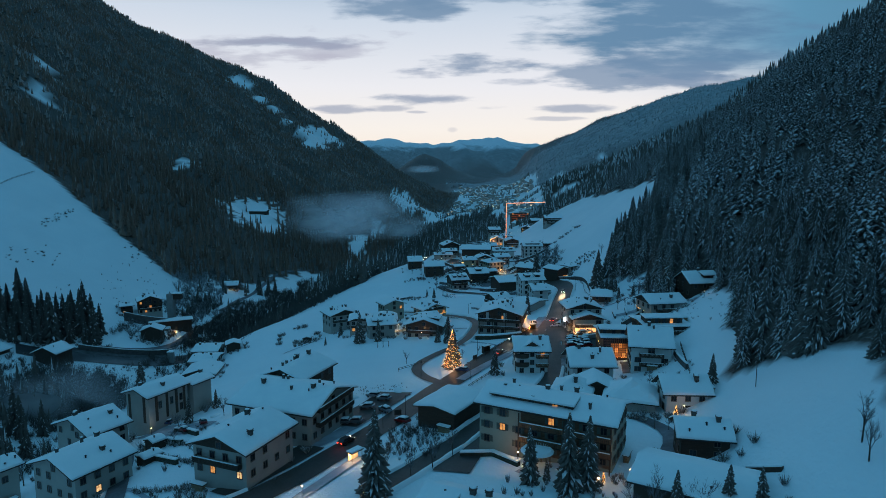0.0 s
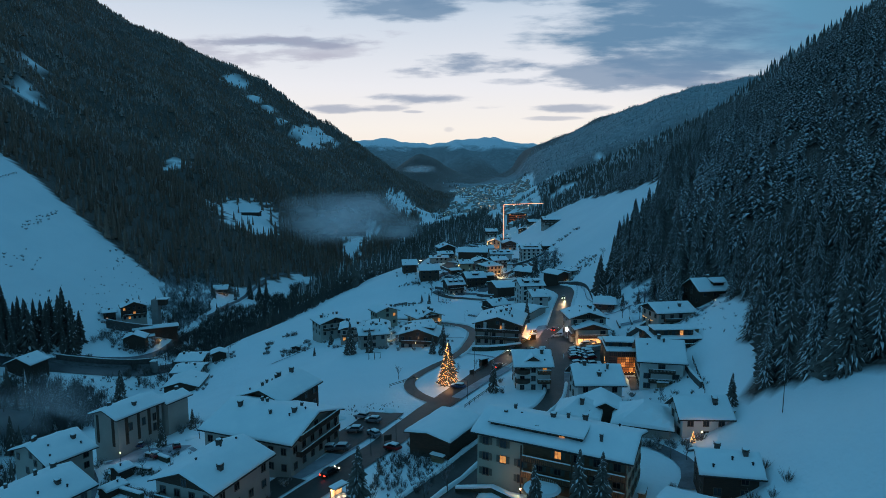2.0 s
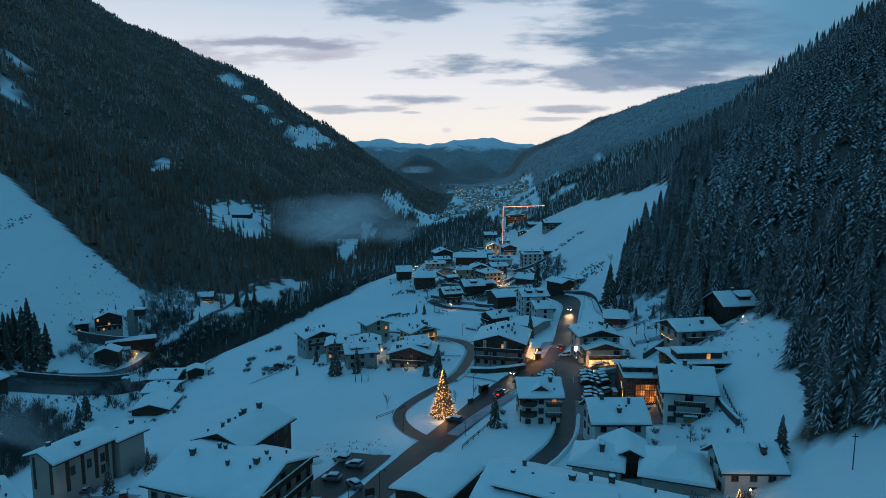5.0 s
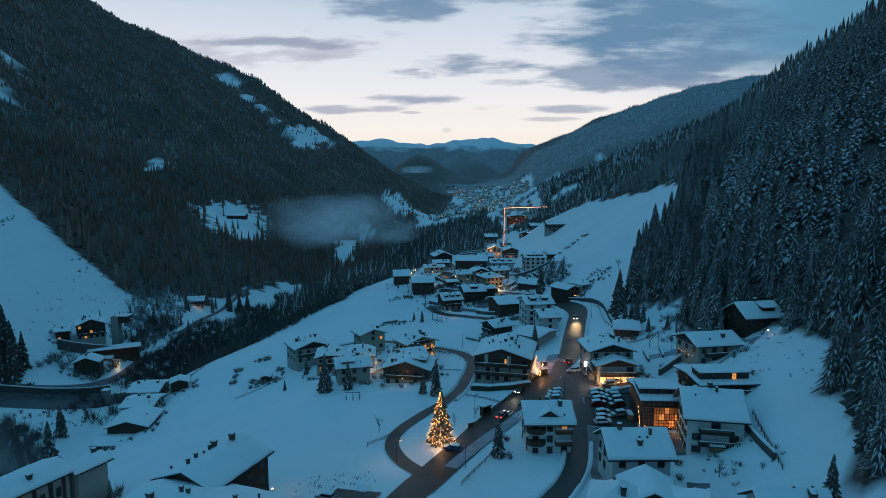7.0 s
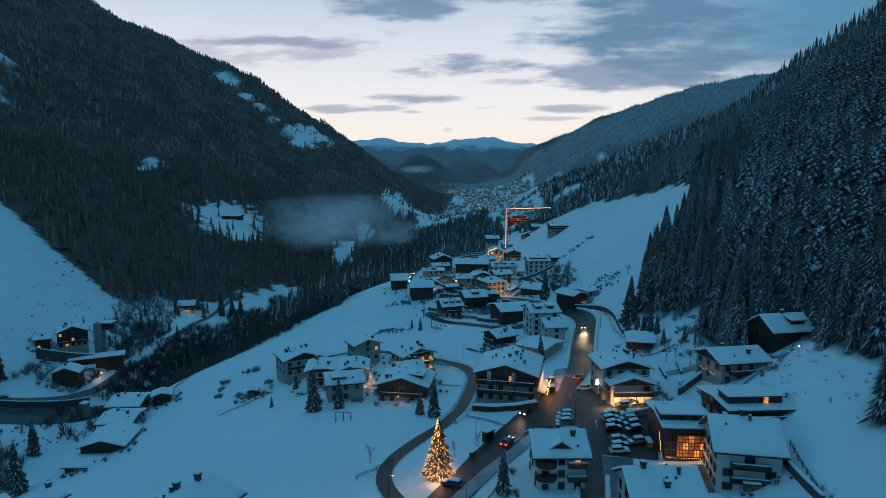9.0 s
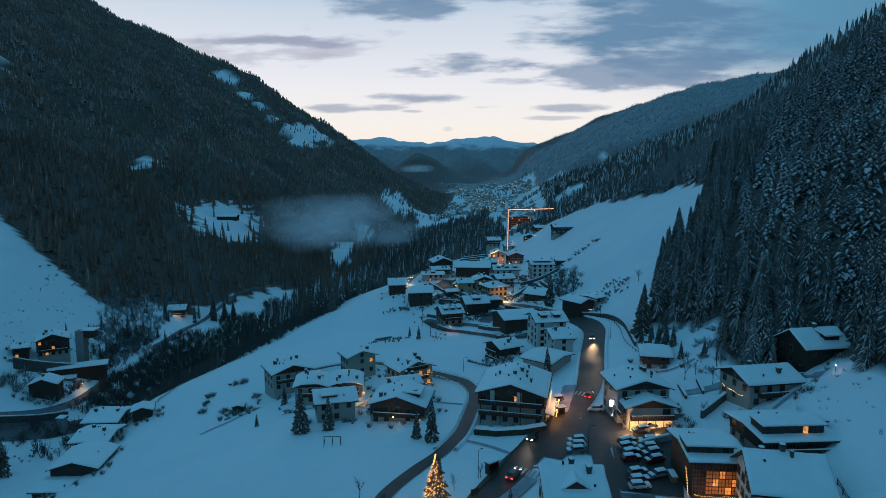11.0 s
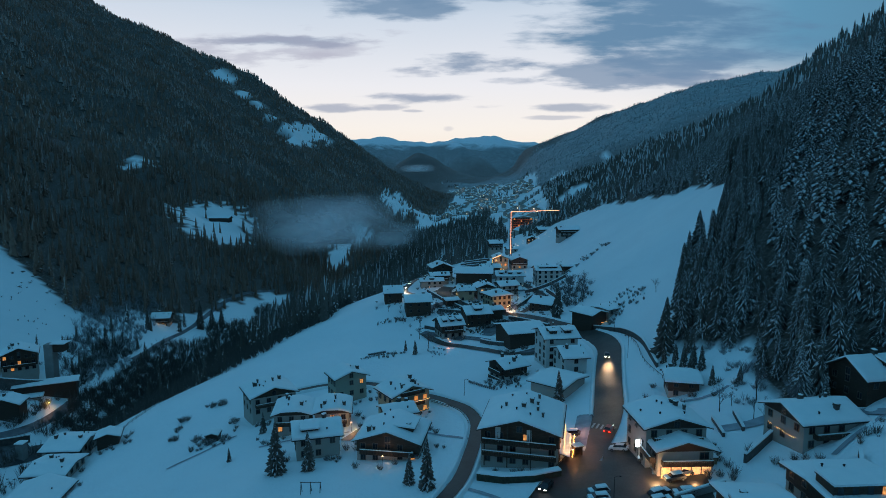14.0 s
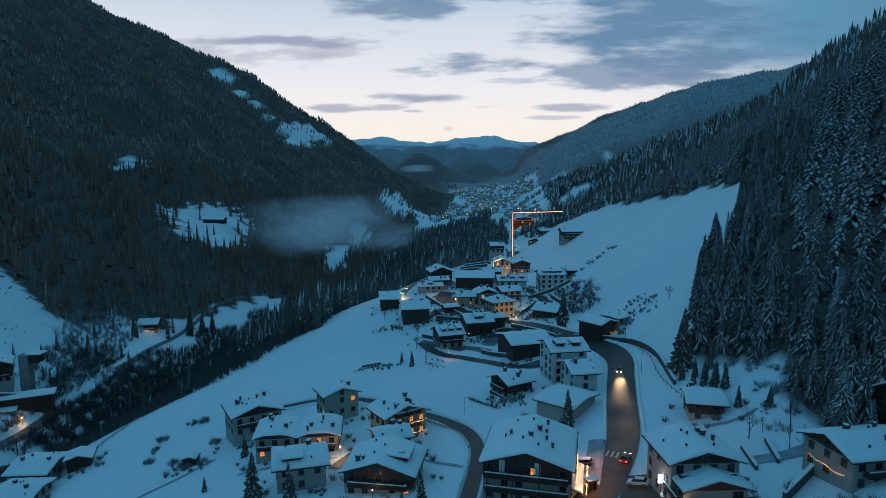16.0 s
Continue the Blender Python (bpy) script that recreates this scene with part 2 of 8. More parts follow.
RAILS = [
    rail((-300, -1100, 560), (480, -1000, 520), (800, -1100, 590), (1600, -1350, 735), (2300, -1500, 822), (2800, -1500, 260), (4900, -1500, 120)),
    rail((-300, -330, 75), (300, -330, 92), (480, -310, 100), (830, -328, 102), (1300, -380, 160), (1700, -400, 190), (2150, -430, 278), (2350, -430, 252), (2800, -450, 40), (4900, -600, 60)),
    rail((-300, -178, 14), (250, -180, 12), (300, -182, 14), (376, -178, 12), (440, -178, 16), (480, -165, 4), (590, -136, -7), (790, -122, -13), (1200, -95, -22), (1700, -45, -31), (2300, -10, -15), (2800, -60, 0), (4900, -300, 20)),
    rail((-300, -142, 6), (250, -136, 0), (300, -132, -2), (376, -122, -5), (480, -122, -9), (590, -106, -18), (790, -85, -22), (1200, -60, -30), (1700, -20, -36), (2300, 40, -12), (2800, 20, 8), (4900, -100, 20)),
    rail((-300, -115, 22), (120, -110, 22), (170, -104, 20), (250, -108, 7), (300, -105, 9.5), (330, -104, 12.5), (376, -84, 12.5), (420, -53, 22.5), (480, -44, 20), (590, -36, -2), (790, -15, -6), (1200, 10, -16), (1700, 30, -32), (2300, 90, -5), (2800, 100, 15), (4900, 0, 20)),
    rail((-300, -60, 40), (100, -60, 37), (150, -62, 33), (190, -50, 33), (250, -36, 30), (290, -40, 23.5), (320, -30, 24), (372, -20, 26), (414, -20, 33), (470, -9, 33.5), (520, 4, 32), (565, 17, 31), (610, 31, 17), (730, 48, 8), (1200, 70, -6), (1700, 80, -28), (2300, 140, 0), (2800, 200, 25), (4900, 200, 25)),
    rail((-300, -10, 44), (100, -14, 42), (140, -3, 40.5), (190, 4, 38), (225, 26, 37.5), (260, 38, 35), (300, 44, 35), (350, 42, 32), (400, 40, 31), (450, 46, 32), (510, 52, 33.5), (565, 58, 35), (620, 74, 30), (730, 88, 22), (1200, 150, 10), (1700, 170, -12), (2300, 260, 15), (2800, 350, 45), (4900, 400, 60)),
    rail((-300, 46, 46), (112, 46, 44), (140, 58, 44.5), (180, 58, 38.2), (215, 66, 40.6), (235, 68, 42.5), (290, 68, 41), (350, 68, 38), (390, 62, 35), (450, 64, 35.5), (600, 88, 38), (720, 106, 38), (1160, 215, 56), (1700, 300, 50), (2500, 400, 130), (3300, 400, 160), (3800, 500, 40), (4900, 700, 40)),
    rail((-300, 92, 78), (100, 84, 74), (140, 92, 68), (175, 98, 64), (211, 88, 54), (235, 101, 53), (304, 92, 63), (340, 112, 74), (391, 133, 88), (450, 138, 82), (600, 150, 80), (720, 165, 74), (900, 225, 78), (1160, 315, 95), (1700, 470, 120), (2500, 720, 296), (3300, 800, 330), (3800, 900, 60), (4900, 1000, 60)),
    rail((-300, 300, 250), (300, 300, 222), (430, 300, 205), (560, 300, 178), (700, 300, 150), (900, 380, 158), (1160, 500, 172), (1700, 700, 205), (2500, 980, 398), (3300, 1050, 408), (3800, 1200, 75), (4900, 1250, 75)),
    rail((-300, 620, 500), (300, 620, 480), (430, 620, 430), (560, 620, 402), (700, 620, 362), (900, 700, 335), (1160, 800, 312), (1700, 980, 300), (2500, 1250, 445), (3300, 1300, 430), (3800, 1500, 90), (4900, 1500, 90)),
]


def loft(x, y):
    xs = [np.interp(y, r[:, 0], r[:, 1]) for r in RAILS]
    zs = [np.interp(y, r[:, 0], r[:, 2]) for r in RAILS]
    z = zs[0] + 0.3 * (xs[0] - x).clip(0)
    for k in range(len(RAILS) - 1):
        f = (x - xs[k]) / (xs[k + 1] - xs[k])
        z = np.where((f > 0) & (f <= 1), zs[k] + f * (zs[k + 1] - zs[k]), z)
    z = np.where(x > xs[-1], zs[-1] + 0.2 * (x - xs[-1]), z)
    return z


def ground(x, y):
    """Height of the ground, softened between the rails."""
    x, y = np.broadcast_arrays(np.asarray(x, float), np.asarray(y, float))
    r = 4.0 + 0.012 * np.abs(y)
    z = 0.2 * loft(x, y)
    for a, b in ((1, 0), (-1, 0), (0, 1), (0, -1)):
        z = z + 0.2 * loft(x + a * r, y + 1.6 * b * r)
    # far hills across the end of the valley
    w = np.clip((y - 2600) / 500, 0, 1)
    z = z + w * 150 * np.exp(-((x + 85) / 165) ** 2 - ((y - 3350) / 260) ** 2)
    crest = np.interp(x, (-1500, -900, -543, -460, -377, -290, -211, -83, 20, 118, 180, 229, 310, 393, 450, 523, 649, 1500), (215, 240, 273, 281, 287, 276, 262, 249, 262, 281, 279, 283, 295, 302, 284, 256, 250, 250))
    crest = crest + 2.5 * np.sin(x * 0.023) + 1.5 * np.sin(x * 0.051 + 1) - 0.00028 * (y - 4600) ** 2 * (1 + 0.25 * np.sin(x * 0.013 + y * 0.004)) + 9 * np.sin(x * 0.017 + y * 0.011) * np.clip((4560 - y) / 300, 0, 1)
    w = np.clip((y - 3500) / 200, 0, 1)
    z = np.where(w > 0, np.maximum(z, w * crest + (1 - w) * z), z)
    z = z + 24 * np.exp(-((x + 640) / 130) ** 2 - ((y - 2090) / 190) ** 2)
    # wind-blown drifts on the slope above the houses
    z = z + 0.4 * np.clip((x - 72) / 8, 0, 1) * np.clip((320 - y) / 20, 0, 1) * np.clip((y - 110) / 15, 0, 1) * np.sin(x * 0.75 + 1.3 * np.sin(y * 0.31)) * np.sin(y * 0.58 + x * 0.2)
    # rough mountain sides
    steep = np.clip((z - 95) / 120, 0, 1) + np.clip((y - 520) / 500, 0, 1)
    z = z + np.clip(steep, 0, 1) * (7 * np.sin(x * 0.021 + y * 0.009) + 5 * np.sin(y * 0.027 - x * 0.012) + 3 * np.sin(x * 0.06 + 1.7) * np.sin(y * 0.05))
    side = np.clip((-205 - x) / 90, 0, 1) * np.clip((y - 470) / 160, 0, 1) * np.clip((2500 - y) / 300, 0, 1)
    line = y + 0.55 * x + 26 * np.sin(x * 0.017) + 14 * np.sin(x * 0.041 + 2)
    z = z + side * (15 * (0.5 - np.abs(np.sin(line * 0.0125))) + 8 * (0.5 - np.abs(np.sin(line * 0.031 + 1.1))) + 4 * np.sin(x * 0.09 + 2 * np.sin(y * 0.03)) * np.sin(line * 0.07))
    level = np.clip(1.7 - np.hypot((x + 221) / 15, (y - 757) / 17), 0, 1)
    z = z * (1 - level) + 43.0 * level
    return z + 0.12 * np.sin(x * 0.35) * np.sin(y * 0.28 + 1)


def ground_at(x, y):
    return float(ground(np.array([x]), np.array([y]))[0])


def spread(lo, a, b, hi, step, grow):
    """Even steps from a to b, then longer and longer ones out to lo and hi."""
    mid = list(np.arange(a, b + step / 2, step))
    s, p, left, right = step, a, [], []
    while p > lo:
        s *= grow
        p -= s
        left.append(max(p, lo))
    s, p = step, b
    while p < hi:
        s *= grow
        p += s
        right.append(min(p, hi))
    return np.array(left[::-1] + mid + right)


def far_edge(y, pairs):
    ys, xs = zip(*pairs)
    return np.interp(y, ys, xs)


RIGHT_EDGE = ((-100, 70), (98, 71), (107, 75), (119, 83), (127, 82.5), (146, 66.5), (155, 73), (165, 79.5), (181, 87.5), (195, 92.5), (208, 93), (216, 94), (224, 99), (233, 101), (236, 83), (250, 81), (258, 82.5), (270, 88), (277, 81), (295, 80), (309, 82), (323, 87), (345, 103), (372, 124), (400, 140), (440, 148), (560, 135), (640, 128), (714, 118), (760, 108), (900, 128), (1010, 165), (1160, 185), (1700, 262), (2200, 320), (2400, 300), (2550, 120), (3300, 80), (5000, 80))
LEFT_EDGE = ((0, -176), (440, -182), (480, -176), (500, -159), (560, -150), (590, -118), (620, -98), (700, -84), (800, -72), (1200, -48), (1600, -45), (1750, 10), (2300, 60), (2800, 20), (5000, -200))


def wobble(x, y):
    return 4 * np.sin(0.11 * y + 0.05 * x) + 3 * np.sin(0.23 * y + 1.3)


def clearing(x, y):
    """Snowy meadows and cut strips inside the woods, 0 to 1."""
    c = np.zeros_like(x)
    for cx, cy, rx, ry in ((-226, 762, 29, 84), (-207, 715, 22, 62), (-330, 815, 8, 34), (-340, 1640, 22, 60), (-352, 1740, 34, 80), (-372, 1850, 38, 90), (-345, 1960, 34, 100), (-420, 1775, 14, 34), (-484, 1850, 14, 45), (-536, 1880, 15, 45),
                           (-610, 1975, 34, 55), (-720, 2230, 34, 60), (-100, 1690, 38, 130), (-42, 1700, 22, 90), (-121, 885, 11, 60), (-132, 965, 24, 55), (-126, 1070, 28, 80), (313, 1160, 40, 25), (198, 1000, 28, 34), (455, 1730, 24, 90), (334, 1880, 20, 80),
                           (-446, 722, 11, 9), (-460, 730, 8, 7), (-542, 888, 13, 15), (-516, 874, 10, 9), (-487, 908, 5, 8), (-128, 560, 18, 75), (-800, 2330, 70, 18)):
        c = np.maximum(c, (((x - cx) / rx) ** 2 + ((y - cy) / ry) ** 2 + 0.45 * np.sin(0.2 * x + cx) * np.sin(0.17 * y) + 0.25 * np.sin(0.7 * x + 0.3 * y) < 1) * 1.0)
    return c


def meadow_top(x):
    """Where the snowy meadow on the left bank ends below the woods."""
    return 440 + 0.43 * np.clip(-193 - x, 0, 900)


def wooded(x, y):
    """1 where the woods stand."""
    left = (x < far_edge(y, LEFT_EDGE) + wobble(x, y)) & (y > meadow_top(x))
    right = x > far_edge(y, RIGHT_EDGE) + 0.5 * wobble(x, y)
    distant = (y > 2980) | ((y > 2620) & (x < 600) & (x < 0.05 * y))
    return ((left | right) & (clearing(x, y) < 0.5) & (y < 3600)) | distant


gx = spread(-2300, -225, 150, 2300, 3.0, 1.045)
gy = spread(-300, 70, 500, 4950, 3.0, 1.03)
GX, GY = np.meshgrid(gx, gy)
GZ = ground(GX, GY)
nx, ny = len(gx), len(gy)
ids = np.arange(nx * ny).reshape(ny, nx)
q = np.stack([ids[:-1, :-1], ids[:-1, 1:], ids[1:, 1:], ids[1:, :-1]], -1).reshape(-1, 4)
tris = np.concatenate([q[:, [0, 1, 2]], q[:, [0, 2, 3]]])
GROUND_MAT = bpy.data.materials.new("snowy_ground")
GROUND_MAT.use_nodes = True
nt = GROUND_MAT.node_tree
bsdf = nt.nodes["Principled BSDF"]
place = shade(nt, "ShaderNodeTexCoord").outputs["Object"]
wood = shade(nt, "ShaderNodeAttribute")
wood.attribute_name = "woods"
broad = shade(nt, "ShaderNodeTexNoise", Vector=place, Scale=0.035, Detail=5.0, Roughness=0.6).outputs[0]
small = shade(nt, "ShaderNodeTexNoise", Vector=place, Scale=0.9, Detail=4.0, Roughness=0.6).outputs[0]
drift = ramp(nt, broad, [(0.3, (0.81, 0.88, 0.91)), (0.7, (0.88, 0.94, 0.96))])
litter = ramp(nt, small, [(0.35, (0.05, 0.038, 0.030)), (0.55, (0.115, 0.086, 0.070)), (0.70, (0.26, 0.25, 0.25))])
# paler far wood floor: frost, with distance haze put into its colour
frost_haze = ramp(nt, shade(nt, "ShaderNodeTexNoise", Vector=place, Scale=0.06, Detail=6.0, Roughness=0.7).outputs[0], [(0.35, (0.17, 0.20, 0.205)), (0.65, (0.36, 0.40, 0.42))])
# how much of the haze colour shows by distance; one dark hill keeps little
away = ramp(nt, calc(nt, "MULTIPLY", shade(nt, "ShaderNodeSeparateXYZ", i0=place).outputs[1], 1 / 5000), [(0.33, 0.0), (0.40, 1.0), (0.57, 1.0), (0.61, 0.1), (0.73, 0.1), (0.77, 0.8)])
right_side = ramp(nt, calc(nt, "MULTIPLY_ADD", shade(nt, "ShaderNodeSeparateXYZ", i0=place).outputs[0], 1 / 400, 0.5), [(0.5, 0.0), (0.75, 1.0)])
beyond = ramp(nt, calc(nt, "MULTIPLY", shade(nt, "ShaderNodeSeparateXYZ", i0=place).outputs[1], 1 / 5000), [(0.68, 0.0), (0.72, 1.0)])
litter = blend(nt, calc(nt, "MULTIPLY", away, calc(nt, "MAXIMUM", right_side, beyond)), litter, frost_haze)
up_high = calc(nt, "ADD", shade(nt, "ShaderNodeSeparateXYZ", i0=place).outputs[2], calc(nt, "MULTIPLY", shade(nt, "ShaderNodeTexNoise", Vector=place, Scale=0.006, Detail=6.0, Roughness=0.65).outputs[0], 130.0))
snow_line = calc(nt, "MULTIPLY", ramp(nt, calc(nt, "MULTIPLY", up_high, 1 / 400), [(0.665, 0.0), (0.735, 1.0)]), ramp(nt, calc(nt, "MULTIPLY", shade(nt, "ShaderNodeSeparateXYZ", i0=place).outputs[1], 1 / 5000), [(0.76, 0.0), (0.78, 1.0)]))
litter = blend(nt, snow_line, litter, (0.78, 0.81, 0.85))
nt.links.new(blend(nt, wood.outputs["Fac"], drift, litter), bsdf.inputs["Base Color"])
bsdf.inputs["Roughness"].default_value = 0.8
relief = shade(nt, "ShaderNodeBump", Strength=0.75, Distance=0.4, Height=calc(nt, "ADD", small, calc(nt, "MULTIPLY", broad, 4.0)))
nt.links.new(relief.outputs[0], bsdf.inputs["Normal"])
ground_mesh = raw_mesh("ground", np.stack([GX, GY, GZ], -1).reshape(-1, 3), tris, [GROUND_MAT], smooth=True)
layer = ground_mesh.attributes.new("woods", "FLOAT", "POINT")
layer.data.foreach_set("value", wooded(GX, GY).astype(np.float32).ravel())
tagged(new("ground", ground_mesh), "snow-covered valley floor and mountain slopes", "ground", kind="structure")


# ---------------------------------------------------------------- roads
def smooth_line(points, step=3.0):
    """A line through (x, y) points, rounded and cut into even steps."""
    p = np.array(points, float)
    for _ in range(3):
        p = np.concatenate([p[:1], np.stack([0.75 * p[:-1] + 0.25 * p[1:], 0.25 * p[:-1] + 0.75 * p[1:]], 1).reshape(-1, 2), p[-1:]])
    s = np.r_[0, np.cumsum(np.hypot(*np.diff(p, axis=0).T))]
    t = np.linspace(0, s[-1], max(2, int(s[-1] / step)))
    return np.stack([np.interp(t, s, p[:, 0]), np.interp(t, s, p[:, 1])], 1)


def sides(line):
    d = np.gradient(line, axis=0)
    return np.stack([d[:, 1], -d[:, 0]], 1) / np.maximum(np.hypot(*d.T), 1e-6)[:, None]


def strip(name, points, width, mat, lift, label, across=6, crown=0.0, rough=0.0):
    """A ribbon that lies on the ground. crown: how much its middle stands up."""
    line = smooth_line(points)
    out = sides(line)
    cols = []
    rng = np.random.default_rng(len(line))
    for k in range(across + 1):
        f = k / across * 2 - 1
        xy = line + out * f * width / 2
        z = ground(xy[:, 0], xy[:, 1]) + lift + crown * (1 - f * f) + (rng.random(len(line)) * rough if 0 < k < across else 0)
        if rough and k in (0, across):
            z -= 0.25
        cols.append(np.column_stack([xy, z]))
    v = np.stack(cols, 1)
    n = len(line)
    ids = np.arange(n * (across + 1)).reshape(n, across + 1)
    q = np.stack([ids[:-1, :-1], ids[:-1, 1:], ids[1:, 1:], ids[1:, :-1]], -1).reshape(-1, 4)
    me = raw_mesh(name, v.reshape(-1, 3), np.concatenate([q[:, [0, 1, 2]], q[:, [0, 2, 3]]]), [mat], smooth=True)
    return tagged(new(name, me), label, kind="structure")


MAIN_ROAD = [(-105, 30), (-70, 72), (-48, 97), (-32, 113), (-24, 126), (-17, 138), (-11.5, 147), (-6.5, 158), (-1, 169), (8, 186), (17, 205), (28, 223.5), (38.6, 241), (47.6, 260), (52.6, 280), (58, 300), (63, 317), (62, 334), (57, 352), (51, 370), (45, 385), (36, 395), (24, 402), (15, 413), (9, 425), (6, 440), (10, 453)]
BROW_ROAD = [(8, 427), (-2, 428), (-10, 432), (-15, 440), (-15.5, 450), (-13, 468), (-10, 490), (-3, 506), (5, 518)]
LANE = [(2, 170), (-5, 180), (-9, 191), (-7, 202), (-1, 212), (5, 221), (9, 231), (11.3, 243), (13.5, 256), (14.5, 267), (13, 277), (7.5, 287), (0.7, 295), (-10.8, 308), (-21, 318), (-34, 322), (-50, 320)]
STREET = [(40, 232), (39, 215), (37, 203), (34, 188), (30, 172), (22, 158), (13, 146), (5, 132), (-3, 120), (-12, 108)]
VALLEY_ROAD = [(-215, 292), (-190, 300), (-166, 306), (-150, 322), (-147, 345), (-150, 380), (-149, 414), (-148, 430), (-150, 467), (-151, 500), (-153, 546), (-150, 590), (-135, 640)]
strip("road", MAIN_ROAD, 7.6, ASPHALT, 0.22, "wet dark asphalt village road cleared of snow", crown=0.05)
strip("road", BROW_ROAD, 5.0, ASPHALT, 0.24, "wet road along the brow above the gorge", crown=0.05)
strip("road", [(34, 214), (40, 222), (44, 232), (46, 241)], 10.0, ASPHALT, 0.232, "wet asphalt forecourt of the shop", across=8)
strip("road", [(27.0, 212.5), (30.5, 218), (35, 226), (39, 233)], 6.5, ASPHALT, 0.226, "wet asphalt where the side street joins the road", across=8)
strip("road", LANE, 3.3, ASPHALT, 0.27, "narrow wet lane between snow banks", crown=0.04)
strip("road", STREET, 4.4, ASPHALT, 0.25, "wet side street between the houses", crown=0.04)
SLUSHY = material("slushy_asphalt", (0.10, 0.105, 0.115), 0.6, 0.5, 0.2, 0.2, fine=2.0, second=(0.24, 0.255, 0.28))
strip("road", [(-176, 303), (-160, 312), (-149, 326), (-146, 345), (-148, 366)], 4.4, SLUSHY, 0.25, "slushy half-cleared road on the valley floor")
strip("road", VALLEY_ROAD[6:], 2.6, SLUSHY, 0.22, "narrow track along the foot of the woods")
strip("road", [(43, 196), (46, 205), (48, 214), (50, 224)], 13.0, ASPHALT, 0.24, "wet asphalt car park", across=8)
strip("road", [(-25, 146), (-20.5, 154), (-16, 162), (-13, 169)], 10.0, ASPHALT, 0.24, "wet asphalt car park beside the road", across=8)
strip("pavement", [(5, 176), (12, 189), (22, 203)], 3.0, SLUSH, 0.30, "trodden snow on the pavement island")
strip("pavement", [(-27.5, 105), (-22.5, 115), (-17.0, 124.5)], 2.6, SLUSH, 0.34, "trodden snow on the lit pavement at the bus stop")
strip("road", [(-42, 113), (-35, 124), (-29, 134)], 7.0, ASPHALT, 0.215, "wet dark lay-by along the village road", across=8)
strip("road", [(-29, 134), (-24, 141), (-19, 149)], 4.0, SLUSH, 0.2, "trodden snow between the lay-by and the parked cars", across=6)
strip("road", [(1.5, 114), (4.5, 123), (8.5, 136)], 7.5, ASPHALT, 0.23, "wet drive beside the apartment house")


for points, wide_ in (([(-3, 374), (6, 368), (15, 360)], 5.0), ([(24, 362), (30, 372), (38, 384)], 5.0), ([(2, 442), (12, 438), (22, 434)], 5.0), ([(30, 398), (38, 394), (44, 392)], 5.0), ([(30, 446), (40, 446), (52, 442)], 4.5), ([(-6, 412), (2, 410), (8, 404)], 4.0), ([(20, 462), (30, 458), (36, 452)], 4.0), ([(31, 330), (39, 332), (48, 338)], 4.0), ([(44, 150), (49, 158), (52, 166)], 4.0), ([(-20, 262), (-17, 270), (-14, 276)], 3.0)):
    strip("yard", points, wide_, SLUSHY, 0.2, "slushy trodden yard between the houses", across=6)
strip("drive", [(-62, 110), (-67, 122), (-72, 134), (-78, 148), (-86, 160)], 4.0, SLUSHY, 0.22, "slushy drive between the gardens")
strip("yard", [(-82, 168), (-74, 164), (-62, 158)], 8.0, SLUSH, 0.2, "trodden snowy yard behind the long house", across=8)
strip("yard", [(35, 163), (37, 178), (41, 196)], 6.5, SLUSHY, 0.235, "slushy street edge beside the corner house", across=6)
strip("drive", [(44, 118), (47.5, 124), (47.5, 131), (44, 137)], 3.2, SLUSHY, 0.22, "curved drive behind the apartment house")
strip("drive", [(49, 150), (46, 158), (42, 165), (38, 170)], 4.0, SLUSHY, 0.22, "slushy drive between low houses")
strip("drive", [(66, 240), (74, 238), (84, 240), (92, 224)], 3.0, SLUSH, 0.2, "trodden track to the houses below the woods")


def bank(points, offset, width=1.3, crown=0.55):
    line = smooth_line(points)
    moved = line + sides(line) * offset
    return strip("snow_bank", [tuple(p) for p in moved[::2]], width, SNOW, 0.12, "ploughed snow bank along the road", across=4, crown=crown, rough=0.35)


for way_, half in ((MAIN_ROAD[1:4], 4.4), (MAIN_ROAD[13:22], 4.5), (LANE[5:], 2.5), (STREET[3:], 2.8)):
    bank(way_, half)
    bank(way_, -half)


# ---------------------------------------------------------------- houses
def roof_height(kind, span, length, rise):
    """Height of the roof over its eaves at (x, y); the ridge runs along y."""
    if kind == "mono":
        return lambda x, y: rise * (x + span / 2) / span
    if kind == "hip":
        return lambda x, y: min(rise * (1 - 2 * abs(x) / span), rise * (length / 2 - abs(y)) / (span * 0.42))
    if kind == "half_hip":
        return lambda x, y: min(rise * (1 - 2 * abs(x) / span), rise * (0.55 + (length / 2 - abs(y)) / (span * 0.5)))
    return lambda x, y: rise * (1 - 2 * abs(x) / span)


